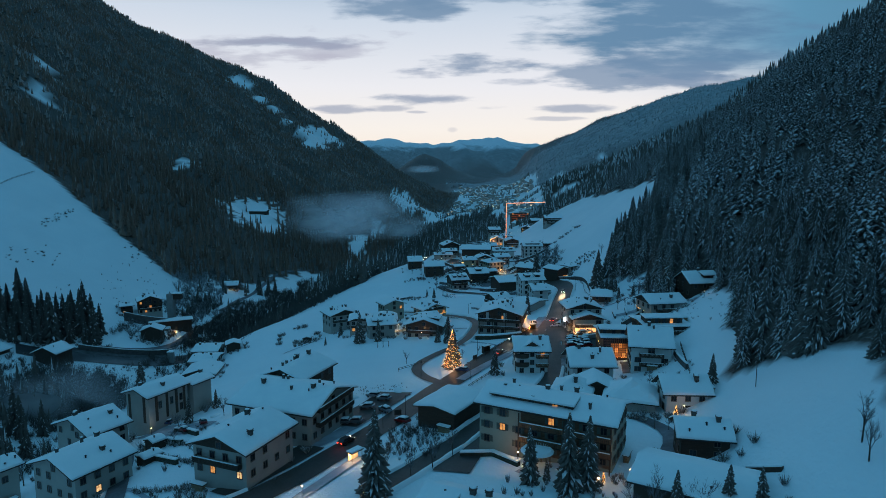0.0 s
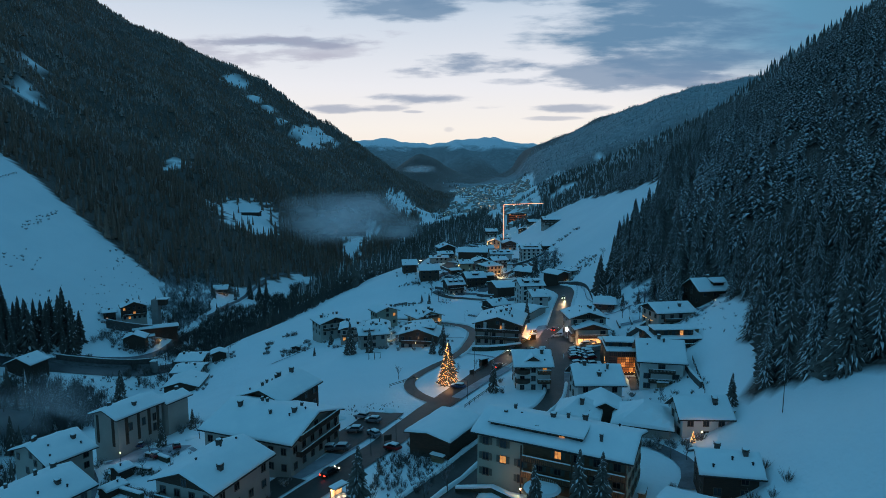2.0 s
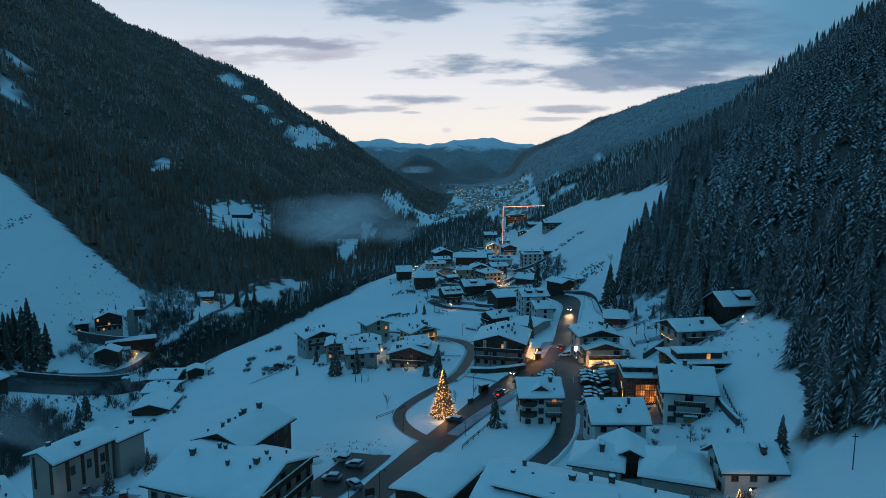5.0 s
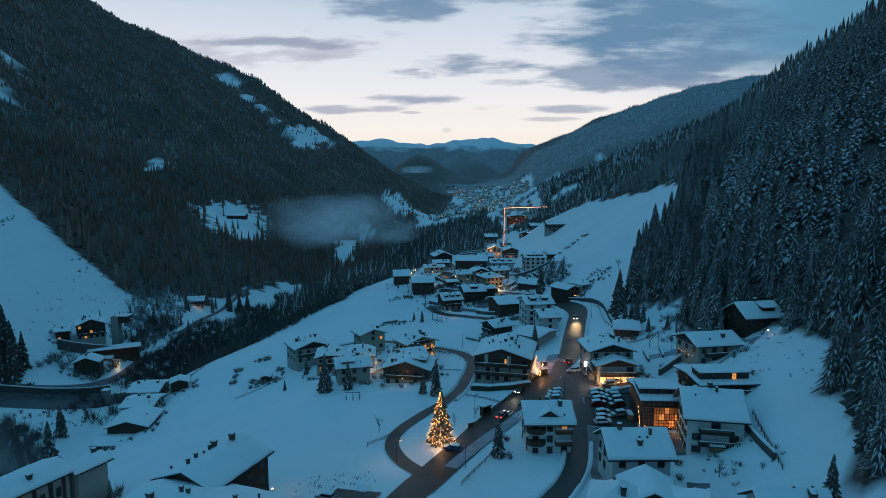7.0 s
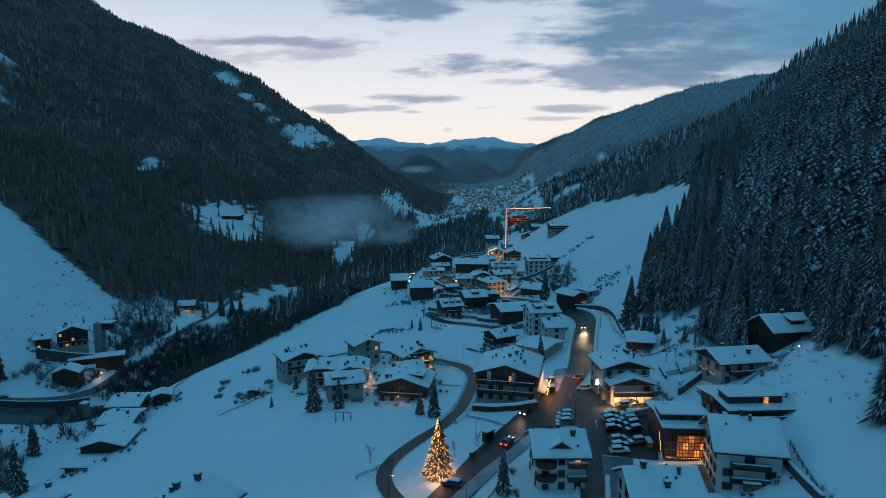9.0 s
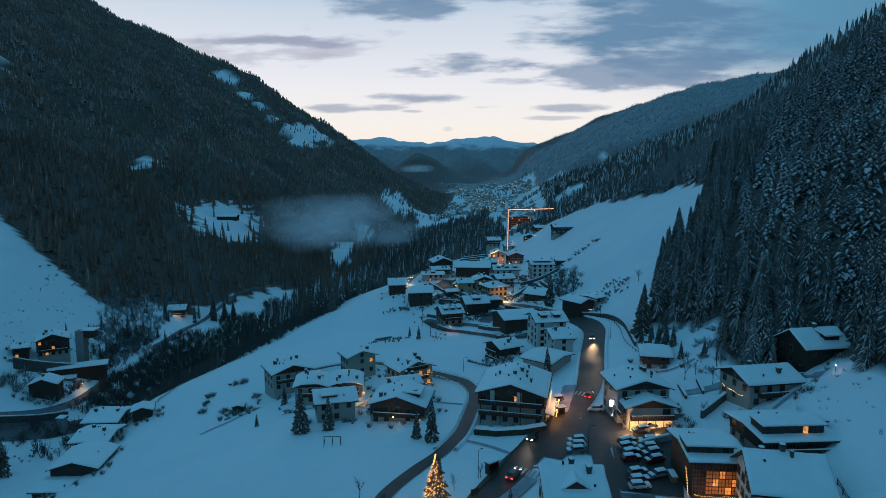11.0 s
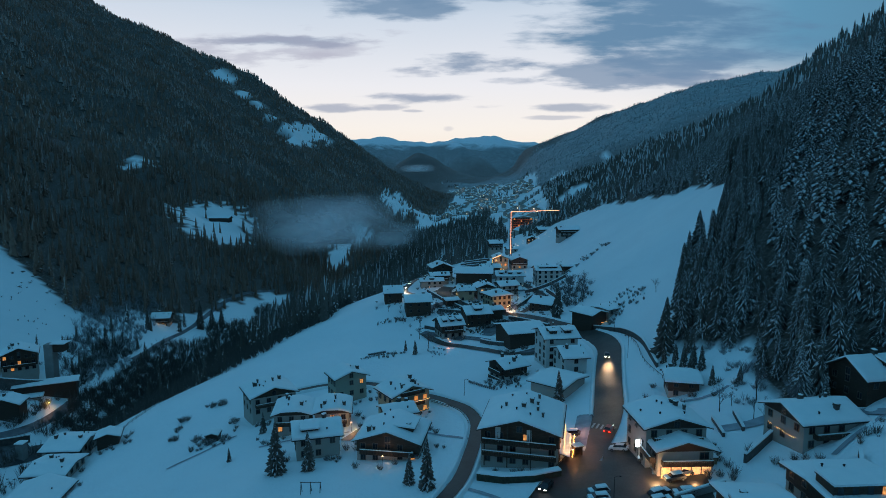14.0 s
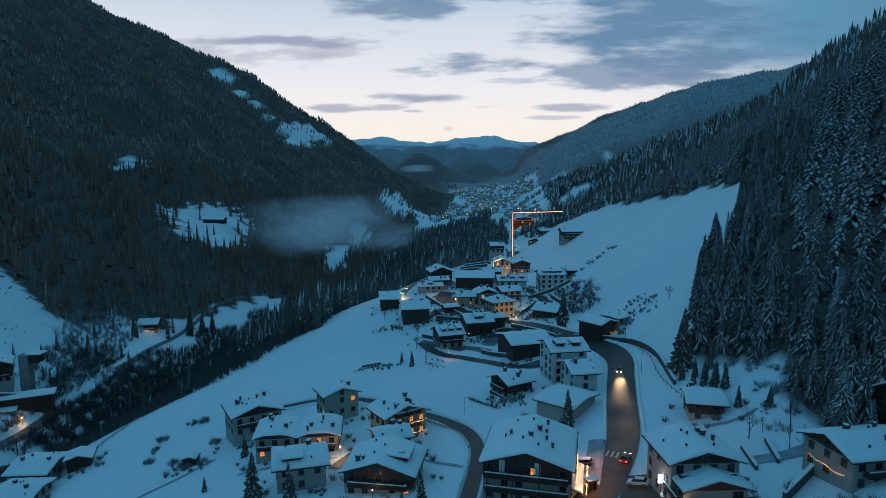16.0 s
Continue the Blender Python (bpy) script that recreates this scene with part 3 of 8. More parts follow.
def sheet(bm, height, xs, ys, under, over, rim=None, rng=None):
    """A slab whose top follows height(x, y) + over and whose underside lies at height + under. rim: thickness near the edge."""
    nx_, ny_ = len(xs), len(ys)
    top, low = {}, {}
    for i, x in enumerate(xs):
        for j, y in enumerate(ys):
            edge = i in (0, nx_ - 1) or j in (0, ny_ - 1)
            up = over if not (rim and edge) else rim
            if rng and not edge:
                up += rng.uniform(-0.07, 0.07)
            dx = rng.uniform(-0.07, 0.07) if rng and edge else 0
            top[i, j] = bm.verts.new((x + dx, y + (dx if i not in (0, nx_ - 1) else 0), height(x, y) + up))
            if edge:
                low[i, j] = bm.verts.new((x, y, height(x, y) + under))
    for i in range(nx_ - 1):
        for j in range(ny_ - 1):
            bm.faces.new((top[i, j], top[i + 1, j], top[i + 1, j + 1], top[i, j + 1]))
    ringed = [(i, 0) for i in range(nx_)] + [(nx_ - 1, j) for j in range(1, ny_)] + [(i, ny_ - 1) for i in range(nx_ - 2, -1, -1)] + [(0, j) for j in range(ny_ - 2, 0, -1)]
    for a, b in zip(ringed, ringed[1:] + ringed[:1]):
        bm.faces.new((low[a], low[b], top[b], top[a]))
    return low


def window_meshes(w, h):
    """One frame with a middle bar and a sill, and its glazing."""
    xs = [-w / 2 - 0.09, -w / 2, -0.03, 0.03, w / 2, w / 2 + 0.09]
    zs = [-h / 2 - 0.14, -h / 2, h / 2, h / 2 + 0.09]
    bm = bmesh.new()
    v = {(i, k, d): bm.verts.new((x, (-0.16 if k == 0 else -0.09) if d == 0 else 0.02, z)) for i, x in enumerate(xs) for k, z in enumerate(zs) for d in (0, 1)}
    solid = lambda i, k: 0 <= i < 5 and 0 <= k < 3 and not (k == 1 and i in (1, 3))
    for i in range(5):
        for k in range(3):
            if not solid(i, k):
                continue
            bm.faces.new((v[i, k, 0], v[i + 1, k, 0], v[i + 1, k + 1, 0], v[i, k + 1, 0]))
            for di, dk, a, b in ((-1, 0, (i, k), (i, k + 1)), (1, 0, (i + 1, k), (i + 1, k + 1)), (0, -1, (i, k), (i + 1, k)), (0, 1, (i, k + 1), (i + 1, k + 1))):
                if not solid(i + di, k + dk):
                    bm.faces.new((v[(*a, 0)], v[(*b, 0)], v[(*b, 1)], v[(*a, 1)]))
    fixed(bm)
    pane_bm = bmesh.new()
    box(pane_bm, -w / 2, -0.04, -h / 2, w / 2, 0.0, h / 2)
    return mesh_of("window", bm, FRAME), pane_bm


WINDOWS = {}
for size in ((1.1, 1.3), (1.7, 1.3), (0.9, 1.9)):
    frame_me, pane_bm = window_meshes(*size)
    panes = {}
    for key, m in (("dark", GLASS), ("lit", LIT), ("pale", LIT_PALE)):
        panes[key] = mesh_of("pane", pane_bm.copy(), m)
    shutter_bm = bmesh.new()
    box(shutter_bm, -0.28, -0.07, -size[1] / 2, 0.28, -0.01, size[1] / 2)
    for k in range(5):
        z = -size[1] / 2 + (k + 0.5) * size[1] / 5
        box(shutter_bm, -0.22, -0.09, z - 0.07, 0.22, -0.07, z + 0.07)
    WINDOWS[size] = (frame_me, panes, mesh_of("shutter", shutter_bm, SHUTTER))

chimney_bm = bmesh.new()
box(chimney_bm, -0.38, -0.38, -0.8, 0.38, 0.38, 0.95)
box(chimney_bm, -0.48, -0.48, 0.95, 0.48, 0.48, 1.05)
for sx, sy in ((-0.36, -0.36), (0.36, -0.36), (0.36, 0.36), (-0.36, 0.36)):
    box(chimney_bm, sx - 0.06, sy - 0.06, 1.05, sx + 0.06, sy + 0.06, 1.3)
box(chimney_bm, -0.5, -0.5, 1.3, 0.5, 0.5, 1.36)
CHIMNEY = mesh_of("chimney", chimney_bm, BRICK)
cap_bm = bmesh.new()
bmesh.ops.create_icosphere(cap_bm, subdivisions=2, radius=0.5, matrix=Matrix.Translation((0, 0, 1.40)) @ Matrix.Diagonal((1, 1, 0.42, 1)))
CAP = mesh_of("snow_cap", cap_bm, ROOF_SNOW)


vent_bm = bmesh.new()
tube(vent_bm, (0, 0, -0.5), (0, 0, 0.34), 0.16, 0.16, 8)
tube(vent_bm, (0, 0, 0.34), (0, 0, 0.46), 0.27, 0.10, 8)
VENT = mesh_of("vent_pipe", vent_bm, DARK_METAL)


def add_window(house_ob, m, size, state, shutters=False):
    frame_me, panes, shutter_me = WINDOWS[size]
    w = part("window", frame_me, None, house_ob)
    w.matrix_local = m
    part("pane", panes[state], None, w, {"dark": "", "lit": "warmly lit pane", "pale": "brightly lit pane"}[state])
    if shutters:
        for s in (-1, 1):
            sh = part("shutter", shutter_me, None, w)
            sh.matrix_local = Matrix.Translation((s * (size[0] / 2 + 0.42), -0.02, 0))


def balcony(house_ob, m, width, depth=1.3, mat=None):
    """A balcony with a railing of boards; m puts its middle at the wall, with -y outwards."""
    bm = bmesh.new()
    box(bm, -width / 2, -depth, -0.12, width / 2, 0, 0.06)
    slab = part("balcony", fixed(bm), WOOD, house_ob)
    slab.matrix_local = m
    bm = bmesh.new()
    n = max(3, int(width / 0.35))
    for k in range(n):
        x = -width / 2 + (k + 0.5) * width / n
        box(bm, x - 0.13, -depth - 0.03, 0.1, x + 0.13, -depth + 0.03, 0.98)
    for s in (-1, 1):
        for k in range(3):
            y = -depth + (k + 0.5) * depth / 3
            box(bm, s * width / 2 - 0.03, y - 0.18, 0.1, s * width / 2 + 0.03, y + 0.18, 0.98)
        box(bm, s * (width / 2) - 0.06, -depth - 0.06, 0.06, s * (width / 2) + 0.06, -depth + 0.06, 1.1)
    box(bm, -width / 2 - 0.05, -depth - 0.07, 0.98, width / 2 + 0.05, -depth + 0.07, 1.08)
    part("railing", fixed(bm), mat or WOOD, slab)
    bm = bmesh.new()
    box(bm, -width / 2, -depth - 0.12, 1.08, width / 2, -depth + 0.12, 1.2)
    part("snow_rim", fixed(bm), ROOF_SNOW, slab)


def dormer(roof_ob, h, span, side, y, width, lift=1.5, face=0.66):
    """A shed dormer: cheeks, a front with a window, its own roof and the snow on it."""
    xf, xb = side * face * span / 2, side * 0.1 * span / 2
    z0, z1, zb = h(xf, y), h(xf, y) + lift, max(h(xb, y) + 0.15, h(xf, y) + lift + 0.1)
    bm = bmesh.new()
    prism(bm, [(xf, z0 - 0.3), (xf, z1), (xb, zb), (xb, h(xb, y) - 0.3)], y - width / 2, y + width / 2)
    d_ob = part("dormer", fixed(bm), WOOD, roof_ob)
    xo, o = xf + side * 0.6, 0.3
    zo = z1 - (zb - z1) * 0.6 / max(0.5, abs(xb - xf))
    for nm, a, b, mat in (("dormer_roof", 0.0, 0.14, FASCIA), ("dormer_snow", 0.145, 0.5, ROOF_SNOW)):
        bm = bmesh.new()
        prism(bm, [(xo, zo + a), (xo, zo + b), (xb, zb + b + 0.1), (xb, zb + a)], y - width / 2 - o, y + width / 2 + o)
        part(nm, fixed(bm), mat, d_ob)
    n = max(1, int(width / 2.2))
    for k in range(n):
        bm = bmesh.new()
        yy = y + (k + 0.5) * width / n - width / 2
        box(bm, xf - 0.04, yy - 0.5, z0 + 0.35, xf + 0.04, yy + 0.5, z1 - 0.25)
        part("pane", fixed(bm), LIT if k == 1 and n > 4 else GLASS, d_ob)


FOOTPRINTS = []


def house(spot, ang, w, d, eave, high, ridge="d", pitch=20, roof="gable", style="chalet", label="", over=(0.9, 1.1), lit=(), chimneys=2, seed=1,
          balconies=(), dormers=(), shutters=False, wide=False, snow=0.42, spacing=3.0, category="house", group="", bare=False, name="house"):
    """A house by its front-left eave corner, the way its front runs, its width and depth at the eaves, the height of its eaves and of its walls under them.
    ridge: along the depth (the gable is the front) or the width. lit: numbers of the windows with light in them."""
    rng = random.Random(seed)
    if not balconies and not bare and style in ("half", "chalet", "gable") and high > 5:
        side_ = "front" if ridge == "d" else "left"
        balconies = ((side_, 1, 0.86),) if high < 7 else ((side_, 1, 0.86), (side_, 2, 0.86))
    FOOTPRINTS.append((spot, ang, w, d, eave - high))
    a = radians(ang)
    c = Vector((spot[0], spot[1], 0)) + Vector((math.cos(a), math.sin(a), 0)) * w / 2 + Vector((-math.sin(a), math.cos(a), 0)) * d / 2
    span, length, turn = (w, d, a) if ridge == "d" else (d, w, a + math.pi / 2)
    rise = span / 2 * math.tan(radians(pitch)) if roof != "mono" else span * math.tan(radians(pitch))
    m = Matrix.LocRotScale((c.x, c.y, eave), Euler((0, 0, turn)), None)
    ob = thing(name, m, label, category, group)
    h = roof_height(roof, span, length, rise)
    ax, ay = span / 2 - over[0], length / 2 - over[1]
    corners = [m @ Vector((sx * ax, sy * ay, 0)) for sx in (-1, 1) for sy in (-1, 1)]
    low = min(ground_at(p.x, p.y) for p in corners) - eave - 0.6
    foot = min(-high, low + 0.6)
    storeys = max(1, round(high / 2.75))
    step = high / storeys
    split = -step * (storeys - 1) if style == "chalet" and storeys > 1 else (-step * max(1, storeys - 2) - 0.3 if style == "half" else None)
    if style == "wood":
        split = low
    if style == "gable":
        split = -0.25
    lower = {"cream": CREAM, "grey": GREY, "white": WHITE}.get(style, PLASTER)

    def wall(z0, z1, grow):
        bm = bmesh.new()
        n_y = [-ay - grow, ay + grow]
        x0, x1 = -ax - grow, ax + grow
        if z1 is not None:
            box(bm, x0, n_y[0], z0, x1, n_y[1], z1)
        else:
            mid = max(h(0, n_y[0]), h(x0, 0), h(x1, 0)) - 0.25
            if roof in ("hip",):
                box(bm, x0, n_y[0], z0, x1, n_y[1], 0.02)
            else:
                top = [(x1, h(x1, n_y[0]) - 0.12), (0, h(0, n_y[0] + 0.2) - 0.12), (x0, h(x0, n_y[0]) - 0.12)]
                prism(bm, [(x0, z0), (x1, z0)] + top, n_y[0], n_y[1])
        return fixed(bm)

    if split is None:
        part("wall", wall(low, None, 0.0), lower, ob)
    else:
        if style != "wood":
            part("wall", wall(low, split, 0.0), lower, ob, "plastered lower storey")
        part("upper_wall", wall(split, None, 0.06), WOOD, ob, "dark boarded upper storey")
    xs = [-span / 2, 0, span / 2] if roof in ("gable", "mono") else list(np.linspace(-span / 2, span / 2, 9))
    ys = [-length / 2, length / 2] if roof in ("gable", "mono") else list(np.linspace(-length / 2, length / 2, 11))
    bm = bmesh.new()
    low_ring = sheet(bm, h, xs, ys, -0.2, -0.01)
    for i in range(len(xs) - 1):
        for j in range(len(ys) - 1):
            quad = [(i, j), (i, j + 1), (i + 1, j + 1), (i + 1, j)]
            bm.faces.new([low_ring[k] if k in low_ring else low_ring.setdefault(k, bm.verts.new((xs[k[0]], ys[k[1]], h(xs[k[0]], ys[k[1]]) - 0.2))) for k in quad])
    roof_ob = part("roof", fixed(bm), FASCIA, ob)
    if snow:
        nx_, ny_ = 6, max(6, int(length / 2.2))
        half = span / 2 - 0.06
        pos = [0.0] + [half * f for f in (0.3, 0.62, 0.86, 0.965, 1.0)]
        sx = [-p for p in pos[:0:-1]] + pos
        yl = length / 2 - 0.06
        sy = [-yl, -yl + 0.25] + list(np.linspace(-yl + 0.9, yl - 0.9, ny_)) + [yl - 0.25, yl]
        bm = bmesh.new()
        sheet(bm, h, sx, sy, 0.0, snow, snow * 0.45, rng)
        s_ob = part("roof_snow", fixed(bm), ROOF_SNOW, roof_ob, "thick smooth snow on the roof")
        for poly in s_ob.data.polygons:
            poly.use_smooth = roof != "hip"
    for k in range(chimneys):
        x, y = rng.uniform(-0.3, 0.3) * span, rng.uniform(-0.34, 0.34) * length
        ch = part("chimney", CHIMNEY, None, roof_ob)
        ch.matrix_local = Matrix.Translation((x, y, h(x, y) + 0.15)) @ Matrix.Diagonal((*((1.05, 1.05) if k < 2 else (0.62, 0.62)), rng.uniform(0.75, 1.15), 1))
        part("snow_cap", CAP, None, ch)
    if snow and spot[1] < 480:
        for k in range(rng.randint(2, 5) if not bare else rng.randint(0, 1)):
            x, y = rng.uniform(-0.36, 0.36) * span, rng.uniform(-0.4, 0.4) * length
            vent = part("vent_pipe", VENT, None, roof_ob)
            vent.matrix_local = Matrix.LocRotScale((x, y, h(x, y) + snow), Euler((0, 0, rng.uniform(0, 3))), (1, 1, rng.uniform(0.7, 1.4)))
        if roof in ("gable", "half_hip"):
            for sd in (-1, 1):
                bm = bmesh.new()
                tube(bm, (sd * (span / 2 + 0.06), -length / 2 + 0.1, -0.12), (sd * (span / 2 + 0.06), length / 2 - 0.1, -0.12), 0.09, 0.09, 6)
                part("gutter", fixed(bm), DARK_METAL, roof_ob)
    for side, y, wide_, lift in dormers:
        dormer(roof_ob, h, span, side, y, wide_, lift)
    if bare:
        return ob
    size = (1.7, 1.3) if wide else (1.1, 1.3)
    count = 0
    for nrm, run, off in (((0, -1), ax, ay), ((1, 0), ay, ax), ((-1, 0), ay, ax), ((0, 1), ax, ay)):
        out = m.to_3x3() @ Vector((*nrm, 0))
        if out.y > 0.35:
            continue
        turn_w = math.atan2(nrm[1], nrm[0]) + math.pi / 2
        cols = max(1, int(2 * run / spacing))
        for s in range(storeys):
            z = -high + s * step + 1.55
            for k in range(cols):
                t = (k + 0.5) / cols * 2 * run - run
                if rng.random() < 0.12:
                    continue
                px, py = (t, nrm[1] * (off + 0.07)) if nrm[0] == 0 else (nrm[0] * (off + 0.07), t)
                if nrm[0] != 0 and z > h(px, 0) - 0.8:
                    continue
                count += 1
                state = "dark"
                if count in lit:
                    state = "lit" if count % 3 else "pale"
                add_window(ob, Matrix.LocRotScale((px, py, z), Euler((0, 0, turn_w)), None), size, state, shutters)
        if nrm[0] == 0 and roof == "gable" and rise > 2.0:
            add_window(ob, Matrix.LocRotScale((0, nrm[1] * (off + 0.07), 0.55), Euler((0, 0, turn_w)), None), (1.1, 1.3), "dark")
        for side, storey, share in balconies:
            if (side == "front" and nrm == (0, -1)) or (side == "right" and nrm == (1, 0)) or (side == "left" and nrm == (-1, 0)):
                z = -high + storey * step
                p = (0, nrm[1] * (off + 0.06), z) if nrm[0] == 0 else (nrm[0] * (off + 0.06), 0, z)
                balcony(ob, Matrix.LocRotScale(p, Euler((0, 0, turn_w)), None), 2 * run * share)
    return ob


house((-50.5, 117.9), -22, 14.6, 17.0, 46.0, 6.2, style="gable", seed=11, lit=(2, 3), label="chalet with white walls, dark gable and snowy roof")
house((-50.6, 141.2), -21, 23.5, 21.0, 45.3, 6.8, ridge="w", pitch=17, style="plaster", chimneys=6, seed=12, balconies=(("front", 1, 0.8), ("front", 2, 0.8)), label="long three-storey house with a broad snowy roof")
house((-47.5, 156.5), -21, 13.5, 17.0, 46.6, 6.0, style="wood", chimneys=5, seed=13, label="dark gabled house with snowy roof behind the long house")
slotted = house((-90.2, 170.0), -26, 10.8, 15.5, 37.0, 8.0, style="plaster", pitch=19, chimneys=2, bare=True, seed=14, spacing=6.5, label="tall pale apartment house with snow on its roof")
for x0, y0, x1, y1 in ((4.46, -4.6, 4.58, -3.7), (4.46, -1.0, 4.58, -0.2), (4.46, 2.2, 4.58, 3.1), (4.46, 5.0, 4.58, 5.8), (-3.6, -6.74, -2.7, -6.62), (2.2, -6.74, 3.2, -6.62)):
    bm = bmesh.new()
    box(bm, x0, y0, -7.6, x1, y1, -0.2)
    part("window_strip", fixed(bm), WOOD, slotted, "tall dark strip of windows and boards")
for y0, z0, state in ((-3.0, -3.2, "dark"), (0.9, -3.2, "dark"), (4.2, -6.0, "dark"), (4.2, -3.2, "dark")):
    add_window(slotted, Matrix.LocRotScale((4.57, y0, z0), Euler((0, 0, math.pi / 2)), None), (0.9, 1.9), state)
house((-87.6, 125.6), -27, 15.7, 15.0, 38.0, 6.0, style="plaster", chimneys=4, seed=15, lit=(9,), label="white house with a long snowy roof at the village edge")
house((-98.8, 152.0), -30, 16.0, 12.0, 35.5, 5.0, style="plaster", chimneys=3, seed=16, label="house with broad snowy roof and a dark chimney")
house((-79.5, 181.0), -26, 7.0, 9.0, 36.4, 8.0, style="plaster", pitch=17, chimneys=1, seed=15, bare=True, label="narrow annexe behind the tall pale apartment house")
house((-74.0, 148.5), -34, 4.2, 4.0, 33.0, 2.4, pitch=18, style="wood", chimneys=0, seed=18, over=(0.4, 0.4), bare=True, category="shed", name="shed", label="small garden shed with a thick cap of snow")
house((-70.6, 137.6), -34, 3.6, 5.0, 34.0, 2.2, pitch=14, style="wood", chimneys=0, seed=19, over=(0.3, 0.3), bare=True, category="shed", name="shed", label="lean-to shed under snow beside the gardens")
house((-106.0, 133.5), -30, 8.0, 8.0, 33.0, 4.0, style="plaster", chimneys=0, seed=17, label="small annexe with a snowy roof")
house((-184, 273), -8, 13.0, 12.0, 17.2, 3.6, style="wood", chimneys=0, seed=18, pitch=24, bare=True, category="barn", name="barn", label="dark wooden barn with a snowy gable roof")
house((-203, 262), -8, 11.0, 12.0, 20.2, 3.6, style="wood", chimneys=0, seed=19, pitch=24, bare=True, category="barn", name="barn", label="weathered wooden hay barn under snow")
apartments = house((6.1, 123.2), -27, 29.0, 14.5, 52.5, 8.8, ridge="w", pitch=17, style="grey", chimneys=7, seed=21, dormers=((-1, 3.0, 17.0, 1.0),), lit=(26, 31), shutters=True, label="long apartment house with shuttered windows and a snowy roof")
bm = bmesh.new()
box(bm, -6.41, -13.2, -8.6, -6.30, 4.6, -0.2)
part("timber_cladding", fixed(bm), BROWN, apartments, "brown boarded front behind the balconies")
for level in (-6.0, -3.1):
    for y in (-9.0, 0.0):
        balcony(apartments, Matrix.LocRotScale((-6.42, y, level), Euler((0, 0, -math.pi / 2)), None), 8.6, 1.5, BROWN)
for y in (-13.3, -4.5, 4.5):
    bm = bmesh.new()
    box(bm, -7.9, y - 0.12, -9.2, -7.7, y + 0.12, -0.3)
    part("balcony_post", fixed(bm), WOOD, apartments)
bm = bmesh.new()
tube(bm, (0, 0, 0), (0, 0, 0.45), 3.2, 2.7, 20)
porch = part("porch_roof", fixed(bm), ROOF_SNOW, apartments, "round snow-covered porch roof")
porch.matrix_local = Matrix.Translation((-9.6, 0.0, -6.3))
bm = bmesh.new()
for k in range(6):
    a_ = math.tau * k / 6
    tube(bm, (2.5 * math.cos(a_), 2.5 * math.sin(a_), -3.4), (2.5 * math.cos(a_), 2.5 * math.sin(a_), 0.0), 0.1, 0.1, 6)
posts_ = part("porch_posts", fixed(bm), BROWN, apartments)
posts_.matrix_local = Matrix.Translation((-9.6, 0.0, -6.3))
house((-7.0, 139.8), -31, 11.3, 15.5, 45.3, 4.3, pitch=9, style="wood", chimneys=0, seed=22, bare=True, category="shed", name="shed", label="low dark shed with a wide snowy roof by the road")
house((-6.0, 84.5), -26, 15.5, 14.0, 49.0, 5.5, ridge="w", pitch=24, style="gable", chimneys=2, seed=23, dormers=((-1, 3.6, 4.2, 1.6), (-1, -2.6, 4.2, 1.6)), label="house with dormers in its snowy roof")
house((12.5, 87), -20, 8, 8, 47.0, 3.2, pitch=8, style="plaster", chimneys=0, seed=24, label="small flat-roofed annexe under snow")
house((29.6, 96.5), -30, 19.0, 14.0, 49.5, 4.5, ridge="w", pitch=14, style="wood", chimneys=0, seed=25, bare=True, label="low building with a wide smooth snowy roof")
corner_house = house((20.9, 182.3), 0, 11.5, 12.0, 45.2, 7.4, ridge="w", pitch=27, style="white", chimneys=2, seed=26, lit=(13,), label="white corner house with a small front gable and snowy roof")
corner_roof = [c for c in corner_house.children if c.name.startswith("roof")][0]
for nm, grow, lift, mat in (("front_gable", 0.0, 0.0, WOOD), ("dormer_snow", 0.35, 0.16, ROOF_SNOW)):
    bm = bmesh.new()
    z = 2.0
    tri_ = [(-2.2 - grow, z - 0.5), (0, z + 1.0 + lift), (2.2 + grow, z - 0.5)] if not grow else [(-2.55, z - 0.55), (0, z + 1.05), (2.55, z - 0.55), (2.6, z - 0.25), (0, z + 1.4), (-2.6, z - 0.25)]
    prism(bm, tri_, 0, 4.6)
    gable_ = part(nm, fixed(bm), mat, corner_roof)
    gable_.matrix_local = Matrix.LocRotScale((-4.4 if not grow else -4.7, 0, -0.35), Euler((0, 0, -math.pi / 2)), None)
for level in (-4.4, -1.7):
    for nm, r0, z0, z1, mat in (("bay_floor", 2.1, -0.15, 0.05, PLASTER), ("bay_railing", 2.15, 0.05, 0.95, WOOD)):
        bm = bmesh.new()
        tube(bm, (0, 0, z0), (0, 0, z1), r0, r0, 20)
        bay = part(nm, fixed(bm), mat, corner_house)
        bay.matrix_local = Matrix.Translation((-5.0, 3.0, level))
    balcony(corner_house, Matrix.LocRotScale((-5.16, -2.9, level - 0.1), Euler((0, 0, -math.pi / 2)), None), 3.6, 1.2, BROWN)
house((33.6, 162.4), 0, 13.0, 12.0, 46.9, 5.2, ridge="w", pitch=30, style="white", chimneys=3, seed=27, label="low white house with a broad snowy roof")
house((54.2, 179.9), -11.6, 13.4, 14.0, 47.5, 8.2, ridge="w", pitch=33, style="white", chimneys=3, seed=28, lit=(9,), wide=True, label="white house with balconies and a snowy roof", balconies=(("left", 1, 0.6), ("left", 2, 0.6)))
house((49.4, 193.2), -4, 11.6, 15.0, 46.5, 6.6, ridge="w", pitch=9, style="wood", chimneys=1, seed=29, dormers=((-1, 1.2, 8.5, 1.7),), label="hotel wing with a glazed front and snow on its flat gable", bare=True)
